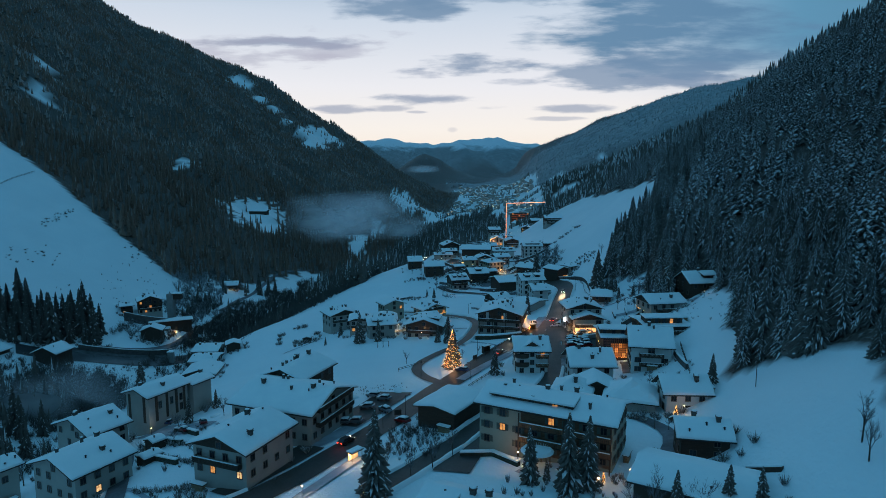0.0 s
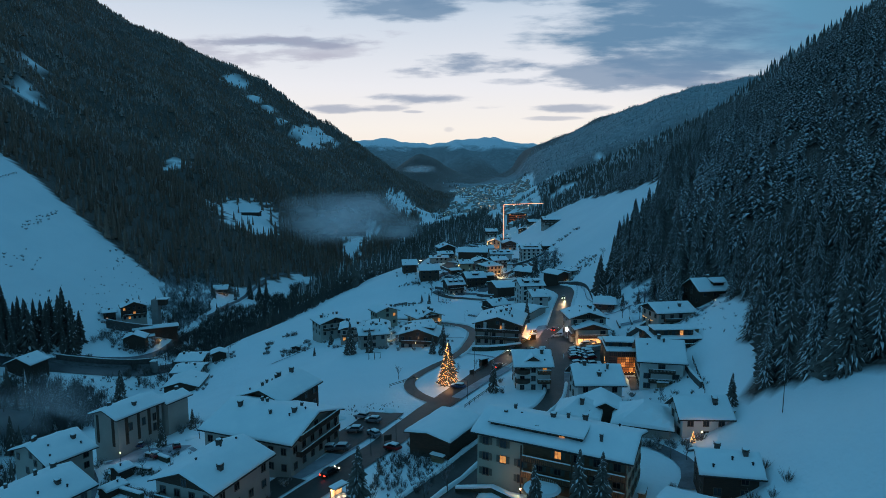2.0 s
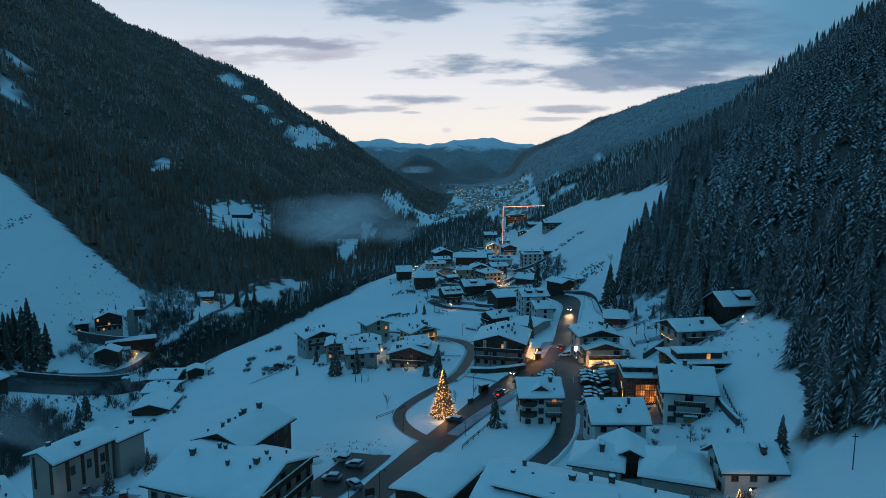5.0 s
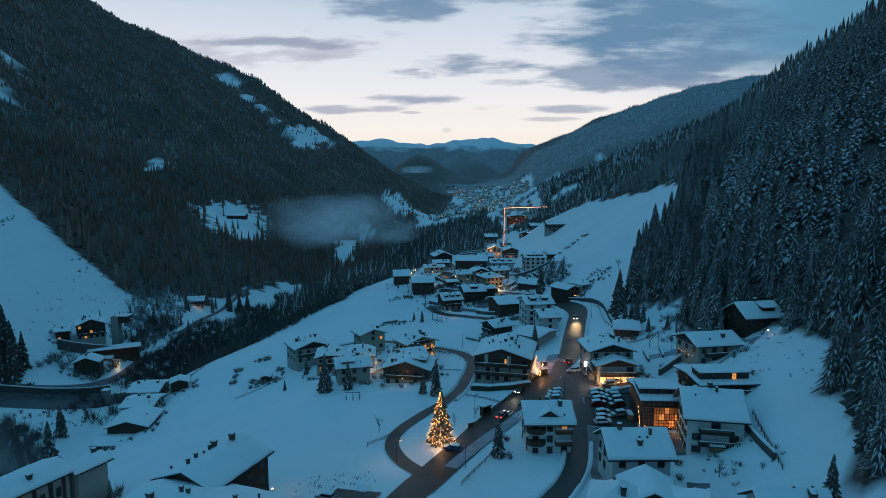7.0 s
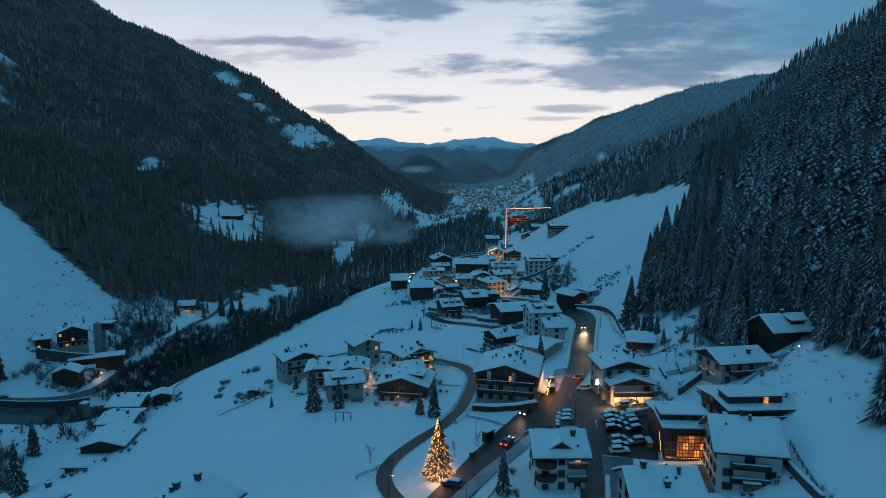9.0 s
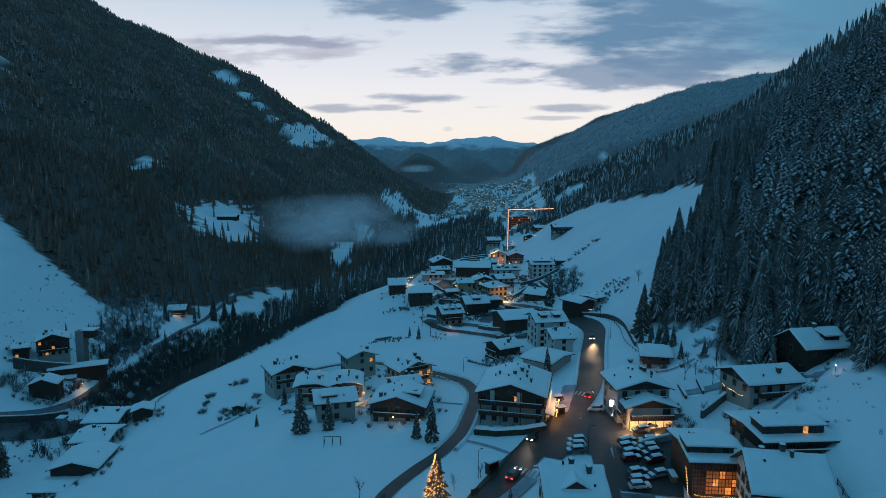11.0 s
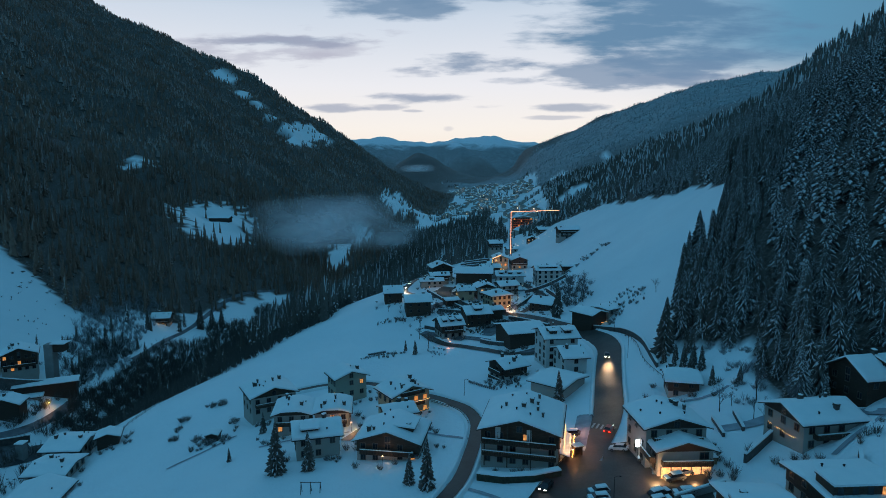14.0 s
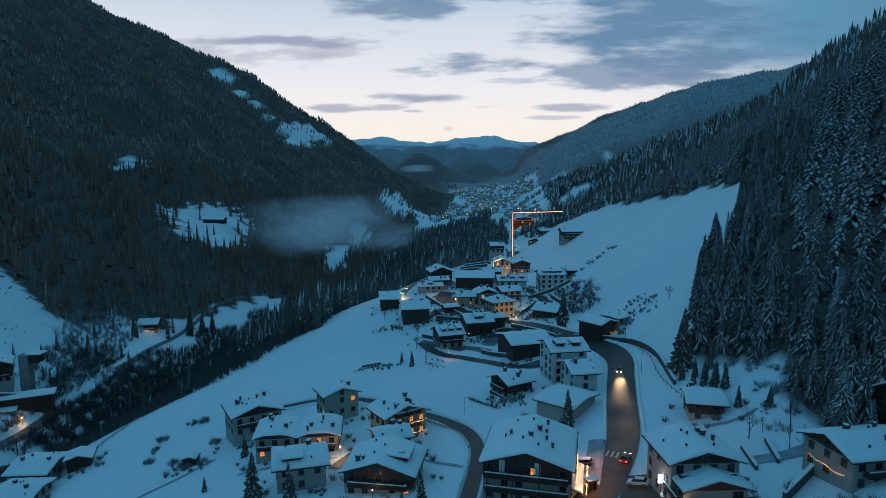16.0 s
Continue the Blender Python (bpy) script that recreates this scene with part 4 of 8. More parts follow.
house((63.6, 194.5), 3, 15.5, 15.0, 49.6, 7.0, ridge="w", pitch=5, style="half", chimneys=2, seed=30, dormers=((-1, 0.6, 12.0, 2.0),), label="hotel building with a dark upper storey under snow")
house((50.2, 138.6), -2, 11.8, 9.5, 48.2, 5.0, ridge="w", pitch=34, style="white", chimneys=2, seed=31, lit=(2,), label="small house with a lit window and a snowy roof")
house((43.2, 111.6), -11, 10.6, 9.5, 50.0, 4.6, ridge="w", pitch=26, style="wood", chimneys=2, seed=32, label="dark wooden house with a steep snowy roof")
house((73.6, 220.9), 10, 15.3, 13.0, 51.0, 5.6, ridge="w", pitch=20, style="gable", chimneys=3, seed=33, lit=(), label="chalet with a lit balcony at the wood's edge", balconies=(("left", 1, 0.7),))
house((90.5, 228.5), 10, 13.5, 12.0, 57.0, 5.2, ridge="w", pitch=31, style="wood", chimneys=2, seed=34, dormers=((-1, -2.0, 4.0, 1.5),), lit=(2,), label="dark wooden house below the woods with one lit window")
house((45.2, 226.4), 3, 14.2, 13.0, 48.0, 8.2, pitch=17, style="gable", chimneys=3, seed=35, label="house above the shop with a snowy gable roof", balconies=(("front", 2, 0.8),))
house((46.4, 222.6), 2, 12.8, 9.0, 45.0, 5.4, pitch=17, style="gable", chimneys=0, seed=36, lit=(1, 2), wide=True, label="stepped front of the shop house under its own snowy gable", balconies=(("front", 1, 0.9), ("left", 1, 0.8)))
house((62.0, 262.0), -12, 9.6, 10.0, 45.4, 4.4, ridge="w", pitch=24, roof="half_hip", style="half", chimneys=1, seed=37, label="small house with a half-hipped roof among young firs")
house((-53.4, 291.8), 30, 15.5, 14.0, 29.3, 6.0, pitch=18, style="gable", chimneys=5, seed=41, label="chalet with white lower walls and a wide snowy gable")
house((-42.0, 272.4), 6, 11.2, 12.5, 32.0, 5.6, pitch=19, roof="half_hip", style="gable", chimneys=3, seed=42, lit=(1,), label="white house of a pair with a rounded snowy roof")
house((-31.0, 273.6), 6, 11.2, 12.5, 32.0, 5.6, pitch=19, roof="half_hip", style="gable", chimneys=4, seed=43, lit=(2, 4), label="twin house joined to its neighbour, with lit windows")
house((-30.4, 248.2), 15, 12.4, 11.5, 36.0, 5.4, ridge="w", pitch=20, style="gable", chimneys=2, seed=44, dormers=((-1, 1.8, 4.0, 1.0),), lit=(), label="house with a snowy roof beside two firs", balconies=(("right", 1, 0.4),))
house((-28.3, 296.6), 29, 12.0, 10.0, 33.6, 6.6, pitch=19, style="grey", chimneys=1, seed=45, lit=(5, 6), spacing=2.6, label="plain grey-green gabled house with lit windows")
house((-8.8, 275.0), 33, 13.8, 11.0, 36.0, 6.6, pitch=19, style="cream", chimneys=5, seed=46, lit=(7, 8, 3, 4, 9), spacing=2.6, label="cream chalet with strings of lights on its balconies", balconies=(("front", 1, 0.6), ("front", 2, 0.6)))
house((-15.9, 245.9), -9, 16.4, 14.0, 37.0, 5.6, pitch=18, style="chalet", chimneys=4, seed=47, dormers=((1, 0.0, 6.0, 1.3),), lit=(4,), spacing=2.8, label="broad chalet with a dark boarded gable over white walls")
house((-9.5, 262.0), 22, 9.5, 8.5, 36.0, 4.6, ridge="w", pitch=18, style="half", chimneys=2, seed=48, label="small snowy-roofed house behind the broad chalet")
house((19.6, 309.0), -60, 11.0, 10.5, 36.0, 7.0, pitch=20, style="half", chimneys=3, seed=49, label="chalet with side balconies and a snowy roof", balconies=(("front", 1, 0.7), ("front", 2, 0.7)))
house((29.5, 283.0), -40, 12.5, 15.0, 38.6, 3.4, ridge="w", pitch=7, style="plaster", chimneys=0, seed=50, label="low garage building with a flat snowy roof", bare=True, category="garage")
house((42.3, 293.4), 9, 9.0, 13.0, 41.5, 7.6, ridge="w", pitch=18, style="white", chimneys=1, seed=51, spacing=3.5, label="white house beside the road bend with a snowy roof")
house((38.5, 306.5), 9, 13.0, 14.0, 44.0, 10.0, ridge="w", pitch=18, style="white", chimneys=4, seed=52, dormers=((-1, -2.5, 2.4, 1.4), (-1, 2.5, 2.4, 1.4)), spacing=3.5, label="tall white house with rows of windows and dormers")
big_chalet = house((12.3, 235.6), -13.5, 18.2, 19.0, 44.2, 8.0, pitch=17, style="half", chimneys=7, seed=53, spacing=2.7, lit=(11,), label="large dark-timbered chalet with a wide snowy roof", balconies=(("front", 1, 0.95), ("front", 2, 0.95)))
for x in (-4.6, 2.1):
    bm = bmesh.new()
    box(bm, x - 0.55, -8.56, -2.9, x + 0.55, -8.45, 0.6)
    part("plaster_panel", fixed(bm), WHITE, big_chalet, "white plastered panel in the boarded gable")
for x in (-7.4, -2.5, 2.5, 7.4):
    bm = bmesh.new()
    box(bm, x - 0.11, -9.4, -7.9, x + 0.11, -9.2, 0.3 + 0.3 * (7.9 - abs(x)))
    part("balcony_post", fixed(bm), WOOD, big_chalet)
bm = bmesh.new()
prism(bm, [(8.2, -5.0), (10.6, -5.7), (10.6, -5.55), (8.2, -4.85)], -6.5, 5.5)
part("awning", fixed(bm), BROWN, big_chalet, "wooden lean-to roof along the lit side")
bm = bmesh.new()
prism(bm, [(8.2, -4.84), (10.55, -5.54), (10.5, -5.3), (8.2, -4.55)], -6.4, 5.4)
part("awning_snow", fixed(bm), ROOF_SNOW, big_chalet)
for k in range(4):
    add_window(big_chalet, Matrix.LocRotScale((8.27, -5.0 + 3.0 * k, -6.6), Euler((0, 0, math.pi / 2)), None), (1.7, 1.3), "pale" if k % 2 else "lit")
house((30.2, 336.6), 15, 16.8, 17.0, 37.4, 6.2, ridge="w", pitch=14, style="wood", chimneys=0, seed=54, bare=True, category="barn", name="barn", label="big dark wooden barn with a clean snowy roof")
house((-23.4, 415.0), 8, 10.5, 14.0, 37.0, 5.4, ridge="w", pitch=20, style="wood", chimneys=0, seed=55, label="dark wooden house at the brow of the slope")
house((-11.8, 394.0), 8, 13.5, 13.0, 37.0, 5.6, ridge="w", pitch=21, style="wood", chimneys=2, seed=56, lit=(2,), label="dark gabled house beside the upper road")
house((0.1, 468.0), 14, 13.6, 13.0, 41.0, 6.4, pitch=22, style="half", chimneys=2, seed=57, label="gabled house above the wooded gorge")
house((-6.5, 449.6), 8, 14.2, 8.0, 36.5, 5.0, ridge="w", pitch=18, style="gable", chimneys=2, seed=58, dormers=((-1, 0.0, 2.5, 1.2),), label="roadside house with dormers in its snowy roof")
house((13.0, 463.5), -5, 22.4, 20.0, 38.9, 4.6, ridge="w", pitch=12, style="wood", chimneys=0, seed=59, bare=True, label="long low building with a flat snowy roof")
house((38.0, 499.0), 0, 10.5, 14.0, 42.0, 8.0, pitch=22, style="cream", chimneys=1, seed=60, lit=(1, 2, 3, 4, 5, 6), spacing=2.2, label="house with a lit facade and lights along its gable")
house((50.0, 505.0), 5, 12.0, 12.0, 40.0, 6.0, pitch=20, style="half", chimneys=1, seed=61, lit=(2,), label="gabled house beside the lit house")
house((36.0, 455.0), 2, 17.0, 13.0, 38.5, 6.0, ridge="w", pitch=18, style="white", chimneys=4, seed=62, dormers=((-1, -5, 2.2, 1.2), (-1, 0.0, 2.2, 1.2), (-1, 5, 2.2, 1.2)), label="white house with three dormers and a snowy roof")
house((56.5, 443.5), 4, 14.8, 12.0, 43.6, 9.8, ridge="w", pitch=19, style="white", chimneys=3, seed=63, dormers=((-1, 0.0, 10.0, 1.1),), spacing=2.6, label="four-storey white hotel with a dormered snowy roof")
house((29.4, 402.5), 24, 12.4, 12.0, 38.0, 8.0, ridge="w", pitch=20, style="cream", chimneys=2, seed=64, lit=(2,), spacing=2.4, label="tall yellow house with a hipped snowy roof", roof="hip")
house((16.0, 375.3), 14, 12.8, 13.0, 35.5, 8.0, ridge="w", pitch=22, style="wood", chimneys=2, seed=65, dormers=((-1, 0.0, 3.5, 1.4),), label="dark timbered house with dormers, beside the barn", balconies=(("right", 1, 0.8), ("right", 2, 0.8)))
house((4.9, 361.4), 18, 11.5, 12.0, 34.0, 5.6, ridge="w", pitch=24, style="half", chimneys=2, seed=66, dormers=((-1, -3.4, 1.8, 1.3), (-1, -0.2, 1.8, 1.3), (-1, 3.0, 1.8, 1.3)), lit=(1,), label="house with a ribbed snowy roof over the slope")
house((62.5, 340.5), 36, 10.0, 12.0, 43.5, 4.6, pitch=16, style="wood", chimneys=0, seed=67, bare=True, label="dark wooden hut above the road bend")
house((70.0, 345.5), 36, 13.0, 9.0, 44.6, 5.4, ridge="w", pitch=5, style="plaster", chimneys=1, seed=68, label="flat-roofed white building above the road bend")
house((13.4, 420.6), 9, 10.2, 10.0, 37.0, 5.6, ridge="w", pitch=20, style="cream", chimneys=2, seed=69, lit=(1, 4), label="house with a lit porch at the bend of the upper road")
house((23.4, 422.0), 10, 10.6, 11.0, 38.4, 6.4, pitch=20, style="gable", chimneys=2, seed=70, lit=(3,), label="gabled house in the middle of the upper village")
house((45.4, 396.7), -34, 12.6, 13.0, 36.5, 4.5, ridge="w", pitch=20, style="wood", chimneys=1, seed=71, label="small dark house with a snowy roof on the bank")
house((-0.9, 458.3), 9, 12.0, 8.5, 38.2, 5.2, ridge="w", pitch=18, style="half", chimneys=2, seed=72, label="house behind the roadside house with a snowy roof")
house((36.0, 430.0), 18, 12.0, 11.0, 37.6, 5.4, ridge="w", pitch=18, style="gable", chimneys=2, seed=73, lit=(2,), label="house with a broad snowy roof beside the yellow house")
house((7.5, 408.5), 20, 8.0, 7.0, 34.6, 3.2, ridge="w", pitch=14, style="wood", chimneys=0, seed=75, bare=True, category="shed", name="shed", label="dark shed on the bank above the lane")
house((26.0, 384.0), 20, 9.0, 8.0, 35.4, 3.6, ridge="w", pitch=16, style="wood", chimneys=1, seed=76, bare=True, category="shed", name="shed", label="small dark outbuilding under a snowy roof")
house((30.0, 478.0), 6, 12.0, 10.0, 39.5, 5.0, ridge="w", pitch=18, style="half", chimneys=2, seed=77, lit=(2,), label="gabled house below the lit house")
house((-65.0, 284.8), 4, 4.0, 4.0, 21.0, 2.2, pitch=16, style="wood", chimneys=0, seed=78, over=(0.3, 0.3), bare=True, category="shed", name="shed", label="tiny dark garden shed under snow")
# the gorge and the far bank
house((-178, 360.5), 30, 14.5, 12.0, 21.4, 7.5, pitch=22, style="chalet", chimneys=4, seed=81, spacing=2.2, lit=(2, 8, 11), label="chalet with lit windows at the foot of the meadow", balconies=(("front", 1, 0.9),))
house((-170.0, 479.0), 10, 12.0, 11.0, 8.5, 6.0, ridge="w", pitch=24, style="half", chimneys=1, seed=82, lit=(1, 2), label="house with a lit porch by the valley road")
house((-174, 345.0), 25, 20.0, 7.0, 7.5, 4.0, ridge="w", pitch=5, style="plaster", chimneys=0, seed=83, bare=True, category="garage", label="low garage with a snowy flat roof built into the bank")
house((-168, 352.0), 25, 24.0, 8.0, 11.0, 4.0, ridge="w", pitch=4, style="wood", chimneys=0, seed=84, bare=True, category="garage", label="terrace building with a snowy flat roof")
house((-121, 294.0), 3, 13.0, 15.0, 11.6, 5.5, ridge="w", pitch=12, style="plaster", chimneys=3, seed=85, label="low house with a snowy roof in the hollow")
house((-116.5, 278.5), 3, 13.0, 14.5, 11.4, 5.0, ridge="w", pitch=10, style="plaster", chimneys=2, seed=86, label="low white house under snow in the hollow")
house((-106, 299.0), 20, 8.0, 7.0, 13.4, 3.2, pitch=18, style="wood", chimneys=0, seed=87, bare=True, category="shed", name="shed", label="small dark shed at the field's edge")
house((-112, 260.0), 5, 15.0, 16.0, 11.4, 4.5, pitch=16, style="wood", bare=True, chimneys=0, seed=88, label="snow-covered house below the field")
house((-186, 356), 30, 8.0, 9.0, 19.6, 5.0, ridge="w", pitch=10, style="wood", chimneys=1, seed=95, lit=(2,), spacing=2.4, label="dark timber wing of the lit chalet")
house((-113, 252.5), 0, 11.0, 9.5, 8.6, 3.4, ridge="w", pitch=10, style="wood", chimneys=0, seed=96, bare=True, category="shed", name="shed", label="low dark shed with a snowy roof in the hollow")
house((-163, 330), 12, 12.0, 9.0, 12.0, 4.2, pitch=22, style="wood", chimneys=1, seed=89, bare=True, label="dark wooden house by the valley road")
house((-232.0, 752.0), -6, 23.0, 10.0, 46.6, 3.4, ridge="w", pitch=22, style="wood", chimneys=0, seed=90, snow=0.12, bare=True, category="barn", name="barn", label="dark mountain farm on a snowy clearing")
house((32.5, 149), -8, 10, 10, 45.6, 3.6, pitch=26, style="wood", chimneys=0, seed=91, bare=True, label="small gabled garage with a snowy roof", category="garage")
house((25.5, 147.5), -20, 10.5, 10.5, 45.6, 3.6, roof="hip", pitch=30, style="plaster", chimneys=1, seed=93, bare=True, label="pavilion with a pyramid roof under snow")
house((37.0, 142.5), -20, 13, 13, 45.8, 3.6, roof="hip", pitch=27, style="plaster", chimneys=0, seed=94, bare=True, label="low pavilion with a hipped snowy roof")
for fx, fy, fa, fw, fd, fz, fh, way, fstyle, flit in ((41.5, 572, 6, 11.5, 11, 42.5, 5.5, "w", "half", ()), (89.8, 557, 4, 16.5, 12, 54.3, 7.0, "w", "half", (3, 7)),
                                                     (62, 640, 10, 11, 10, None, 5.5, "w", "plaster", (2,)), (82, 668, -6, 12, 10, None, 5.5, "d", "half", (1, 4)), (98, 700, 12, 12, 11, None, 5.5, "w", "half", (2,))):
    gz = ground_at(fx, fy) + fh if fz is None else fz
    house((fx, fy), fa, fw, fd, gz, fh, ridge=way, pitch=20, style=fstyle, chimneys=2, seed=100 + int(fx), lit=flit, spacing=3.0, label="house of the lower village with a snowy roof", group="houses of the lower village")


# ---------------------------------------------------------------- trees
def fir_arrays(arms, seed, snowy=0.6, slim=0.17, curtain=True, clumps=0, wide_arm=1.0):
    """A spruce of height 1: drooping arms wound up the trunk, many with snow lying along them. Returns vertices, triangles and material numbers."""
    rng = np.random.default_rng(seed)
    v, t, m = [], [], []
    lean = rng.uniform(-0.02, 0.02, 2)
    thin = rng.uniform(0, math.tau)
    for k in range(arms):
        f = ((k + rng.random()) / arms) ** 1.05
        z = 0.05 + 0.93 * f
        th = k * 2.39996 + rng.uniform(-0.5, 0.5)
        side = 1 - 0.22 * max(0.0, math.cos(th - thin))
        r = (slim * (1 - f) ** 0.82 * rng.uniform(0.55, 1.18) + 0.012) * side
        c, s = math.cos(th), math.sin(th)
        ox, oy = lean[0] * z, lean[1] * z
        w = r * rng.uniform(0.09, 0.17) * wide_arm + 0.004
        droop = rng.uniform(0.32, 0.62)
        mid, tip = r * 0.58, r
        zm, zt = z - 0.12 * r, z - droop * r
        b = len(v)
        v += [(ox, oy, z + 0.018), (ox + c * mid + s * w, oy + s * mid - c * w, zm - 0.05 * r), (ox + c * mid - s * w, oy + s * mid + c * w, zm - 0.05 * r), (ox + c * tip, oy + s * tip, zt)]
        t += [(b, b + 1, b + 2), (b + 2, b + 1, b + 3)]
        m += [0, 0]
        if curtain:
            v += [(ox + c * mid * 0.8, oy + s * mid * 0.8, z - 0.62 * r - 0.025)]
            t += [(b, b + 3, b + 4)]
            m += [0]
        if rng.random() < snowy:
            e = len(v)
            q = w * rng.uniform(0.4, 1.1)
            near, far = rng.uniform(0.15, 0.5) * r, rng.uniform(0.8, 1.04) * r
            zn, zf = z - 0.10 * near + 0.012, z - droop * far + 0.010
            bend = 0.5 * (near + far)
            v += [(ox + c * near, oy + s * near, zn), (ox + c * bend + s * q, oy + s * bend - c * q, zm + 0.010), (ox + c * bend - s * q, oy + s * bend + c * q, zm + 0.010), (ox + c * far, oy + s * far, zf)]
            t += [(e, e + 1, e + 2), (e + 2, e + 1, e + 3)]
            m += [1, 1]
    for k in range(clumps):
        f = rng.random() ** 1.3 * 0.9
        th = rng.uniform(0, math.tau)
        r = slim * (1 - f) ** 0.82 * rng.uniform(0.6, 1.0)
        z = 0.07 + 0.9 * f - 0.3 * r
        q = rng.uniform(0.008, 0.022)
        b = len(v)
        p = (r * math.cos(th), r * math.sin(th), z)
        turn = rng.uniform(0, math.tau)
        v += [(p[0] + q * math.cos(turn + a), p[1] + q * math.sin(turn + a), p[2] + rng.uniform(-0.3, 0.3) * q) for a in (0, 1.6, 3.1, 4.7)]
        t += [(b, b + 1, b + 2), (b, b + 2, b + 3)]
        m += [1, 1]
    return np.array(v), np.array(t), np.array(m)


def cone_arrays(seed, sides_=6, tiers=3, snowy=0.15, wide=0.165):
    """A far spruce of height 1: stacked uneven skirts."""
    rng = np.random.default_rng(seed)
    v, t, m = [], [], []
    for k in range(tiers):
        z0, z1, r = 0.02 + 0.28 * k, 0.52 + 0.24 * k, wide - wide * 0.27 * k
        b = len(v)
        v.append((0, 0, z1))
        turn = rng.random() * 6
        for a in range(sides_):
            th = math.tau * a / sides_ + turn
            q = r * rng.uniform(0.7, 1.2)
            v.append((q * math.cos(th), q * math.sin(th), z0 + rng.uniform(-0.05, 0.05)))
        for a in range(sides_):
            t.append((b, b + 1 + a, b + 1 + (a + 1) % sides_))
            m.append(1 if rng.random() < snowy else 0)
    return np.array(v), np.array(t), np.array(m)


def plant(name, spots, kinds, low, high, label, mats, seed, patchy=0.0):
    """Woods: many trees of a few kinds, joined into one mesh. A patchy wood has stands of frosted and of dark trees."""
    rng = np.random.default_rng(seed)
    n = len(spots)
    z = ground(spots[:, 0], spots[:, 1]) - 0.4
    tall = rng.uniform(low, high, n) * (0.8 + 0.2 * rng.random(n))
    turn = rng.uniform(0, math.tau, n)
    pick = rng.integers(0, len(kinds), n)
    if patchy:
        x, y = spots[:, 0], spots[:, 1]
        stand = np.sin(x * 0.055 + 1.7 * np.sin(y * 0.021)) + np.sin(y * 0.034 + x * 0.024 + 1.3 * np.sin(x * 0.04)) + 0.7 * np.sin(x * 0.13 - y * 0.09)
        pick = np.clip(np.floor((0.5 + patchy * stand + rng.normal(0, 0.22, n)) * len(kinds)), 0, len(kinds) - 1).astype(int)
        tall *= 1 - 0.12 * np.sin(x * 0.08 + y * 0.05)
    vs, ts, ms, base = [], [], [], 0
    for k, (v, t, m) in enumerate(kinds):
        use = np.where(pick == k)[0]
        if not len(use):
            continue
        c, s = np.cos(turn[use])[:, None], np.sin(turn[use])[:, None]
        h = tall[use][:, None]
        fat = h * rng.uniform(0.8, 1.15, len(use))[:, None]
        x = (v[None, :, 0] * c - v[None, :, 1] * s) * fat + spots[use, 0][:, None]
        y = (v[None, :, 0] * s + v[None, :, 1] * c) * fat + spots[use, 1][:, None]
        zz = v[None, :, 2] * h + z[use][:, None]
        vs.append(np.stack([x, y, zz], -1).reshape(-1, 3))
        ts.append((t[None] + (np.arange(len(use)) * len(v))[:, None, None] + base).reshape(-1, 3))
        ms.append(np.tile(m, len(use)))
        base += len(use) * len(v)
    me = raw_mesh(name, np.concatenate(vs), np.concatenate(ts), mats, np.concatenate(ms))
    return tagged(new(name, me), label, "trees", kind="stuff")


def scatter(x0, x1, y0, y1, gap, seed, keep):
    rng = np.random.default_rng(seed)
    xs, ys = np.meshgrid(np.arange(x0, x1, gap), np.arange(y0, y1, gap))
    xs = xs + (np.arange(len(ys)) * 0.618 % 1.0)[:, None] * gap
    p = np.stack([xs.ravel(), ys.ravel()], 1) + rng.uniform(-0.75, 0.75, (xs.size, 2)) * gap
    return p[keep(p[:, 0], p[:, 1])]


FINE = [fir_arrays(360 + 20 * (s % 3), s, (0.35, 0.55, 0.65, 0.8, 0.6, 0.45, 0.85, 0.62)[s], (0.23, 0.20, 0.245, 0.215, 0.19, 0.235, 0.21, 0.20)[s], s % 2 == 0, 90 if s in (3, 6) else 40, 0.55) for s in range(8)]
MIDDLE = [fir_arrays(56, s + 10, (0.6, 0.95, 0.85, 1.0, 0.75, 0.95)[s], 0.22, False, 20, 1.7) for s in range(6)]
HIGH = [tuple(np.concatenate(q_) if i_ != 1 else np.concatenate([q_[0], q_[1] + len(core[0])]) for i_, q_ in enumerate(zip(core, fir_arrays(20, s + 70, (0.8, 1.0, 0.95, 1.0, 0.9, 1.0)[s], 0.20, False, 10, 2.4)))) for s in range(6) for core in (cone_arrays(s + 40, 6, 3, 0.22),)]
FAR = [cone_arrays(s, 6, 3, (0.05, 0.12, 0.25, 0.4, 0.55, 0.7)[s], (0.24, 0.27, 0.22, 0.26, 0.23, 0.28)[s]) for s in range(6)]
GORGE = [tuple(np.concatenate(q_) if i_ != 1 else np.concatenate([q_[0], q_[1] + len(core[0])]) for i_, q_ in enumerate(zip(core, fir_arrays(42, s + 90, (0.1, 0.18, 0.3, 0.4, 0.52, 0.7)[s], (0.21, 0.235, 0.20, 0.24, 0.205, 0.225)[s], False, 0, 1.45)))) for s in range(6) for core in (cone_arrays(s + 60, 6, 3, 0.04, 0.13),)]
# far trees paler than frost alone: haze is in the base colour
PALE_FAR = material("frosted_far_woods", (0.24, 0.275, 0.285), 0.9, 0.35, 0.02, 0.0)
FROST = material("snow_on_branches", (0.74, 0.78, 0.80), 0.85, 0.35, 0.05, 0.0)
WOODS = [NEEDLE, FROST]
HOAR = material("hoar_frost_on_larch", (0.41, 0.345, 0.315), 0.9, 0.4, 0.02, 0.0, fine=0.3)
LARCHES = [LARCH, HOAR]
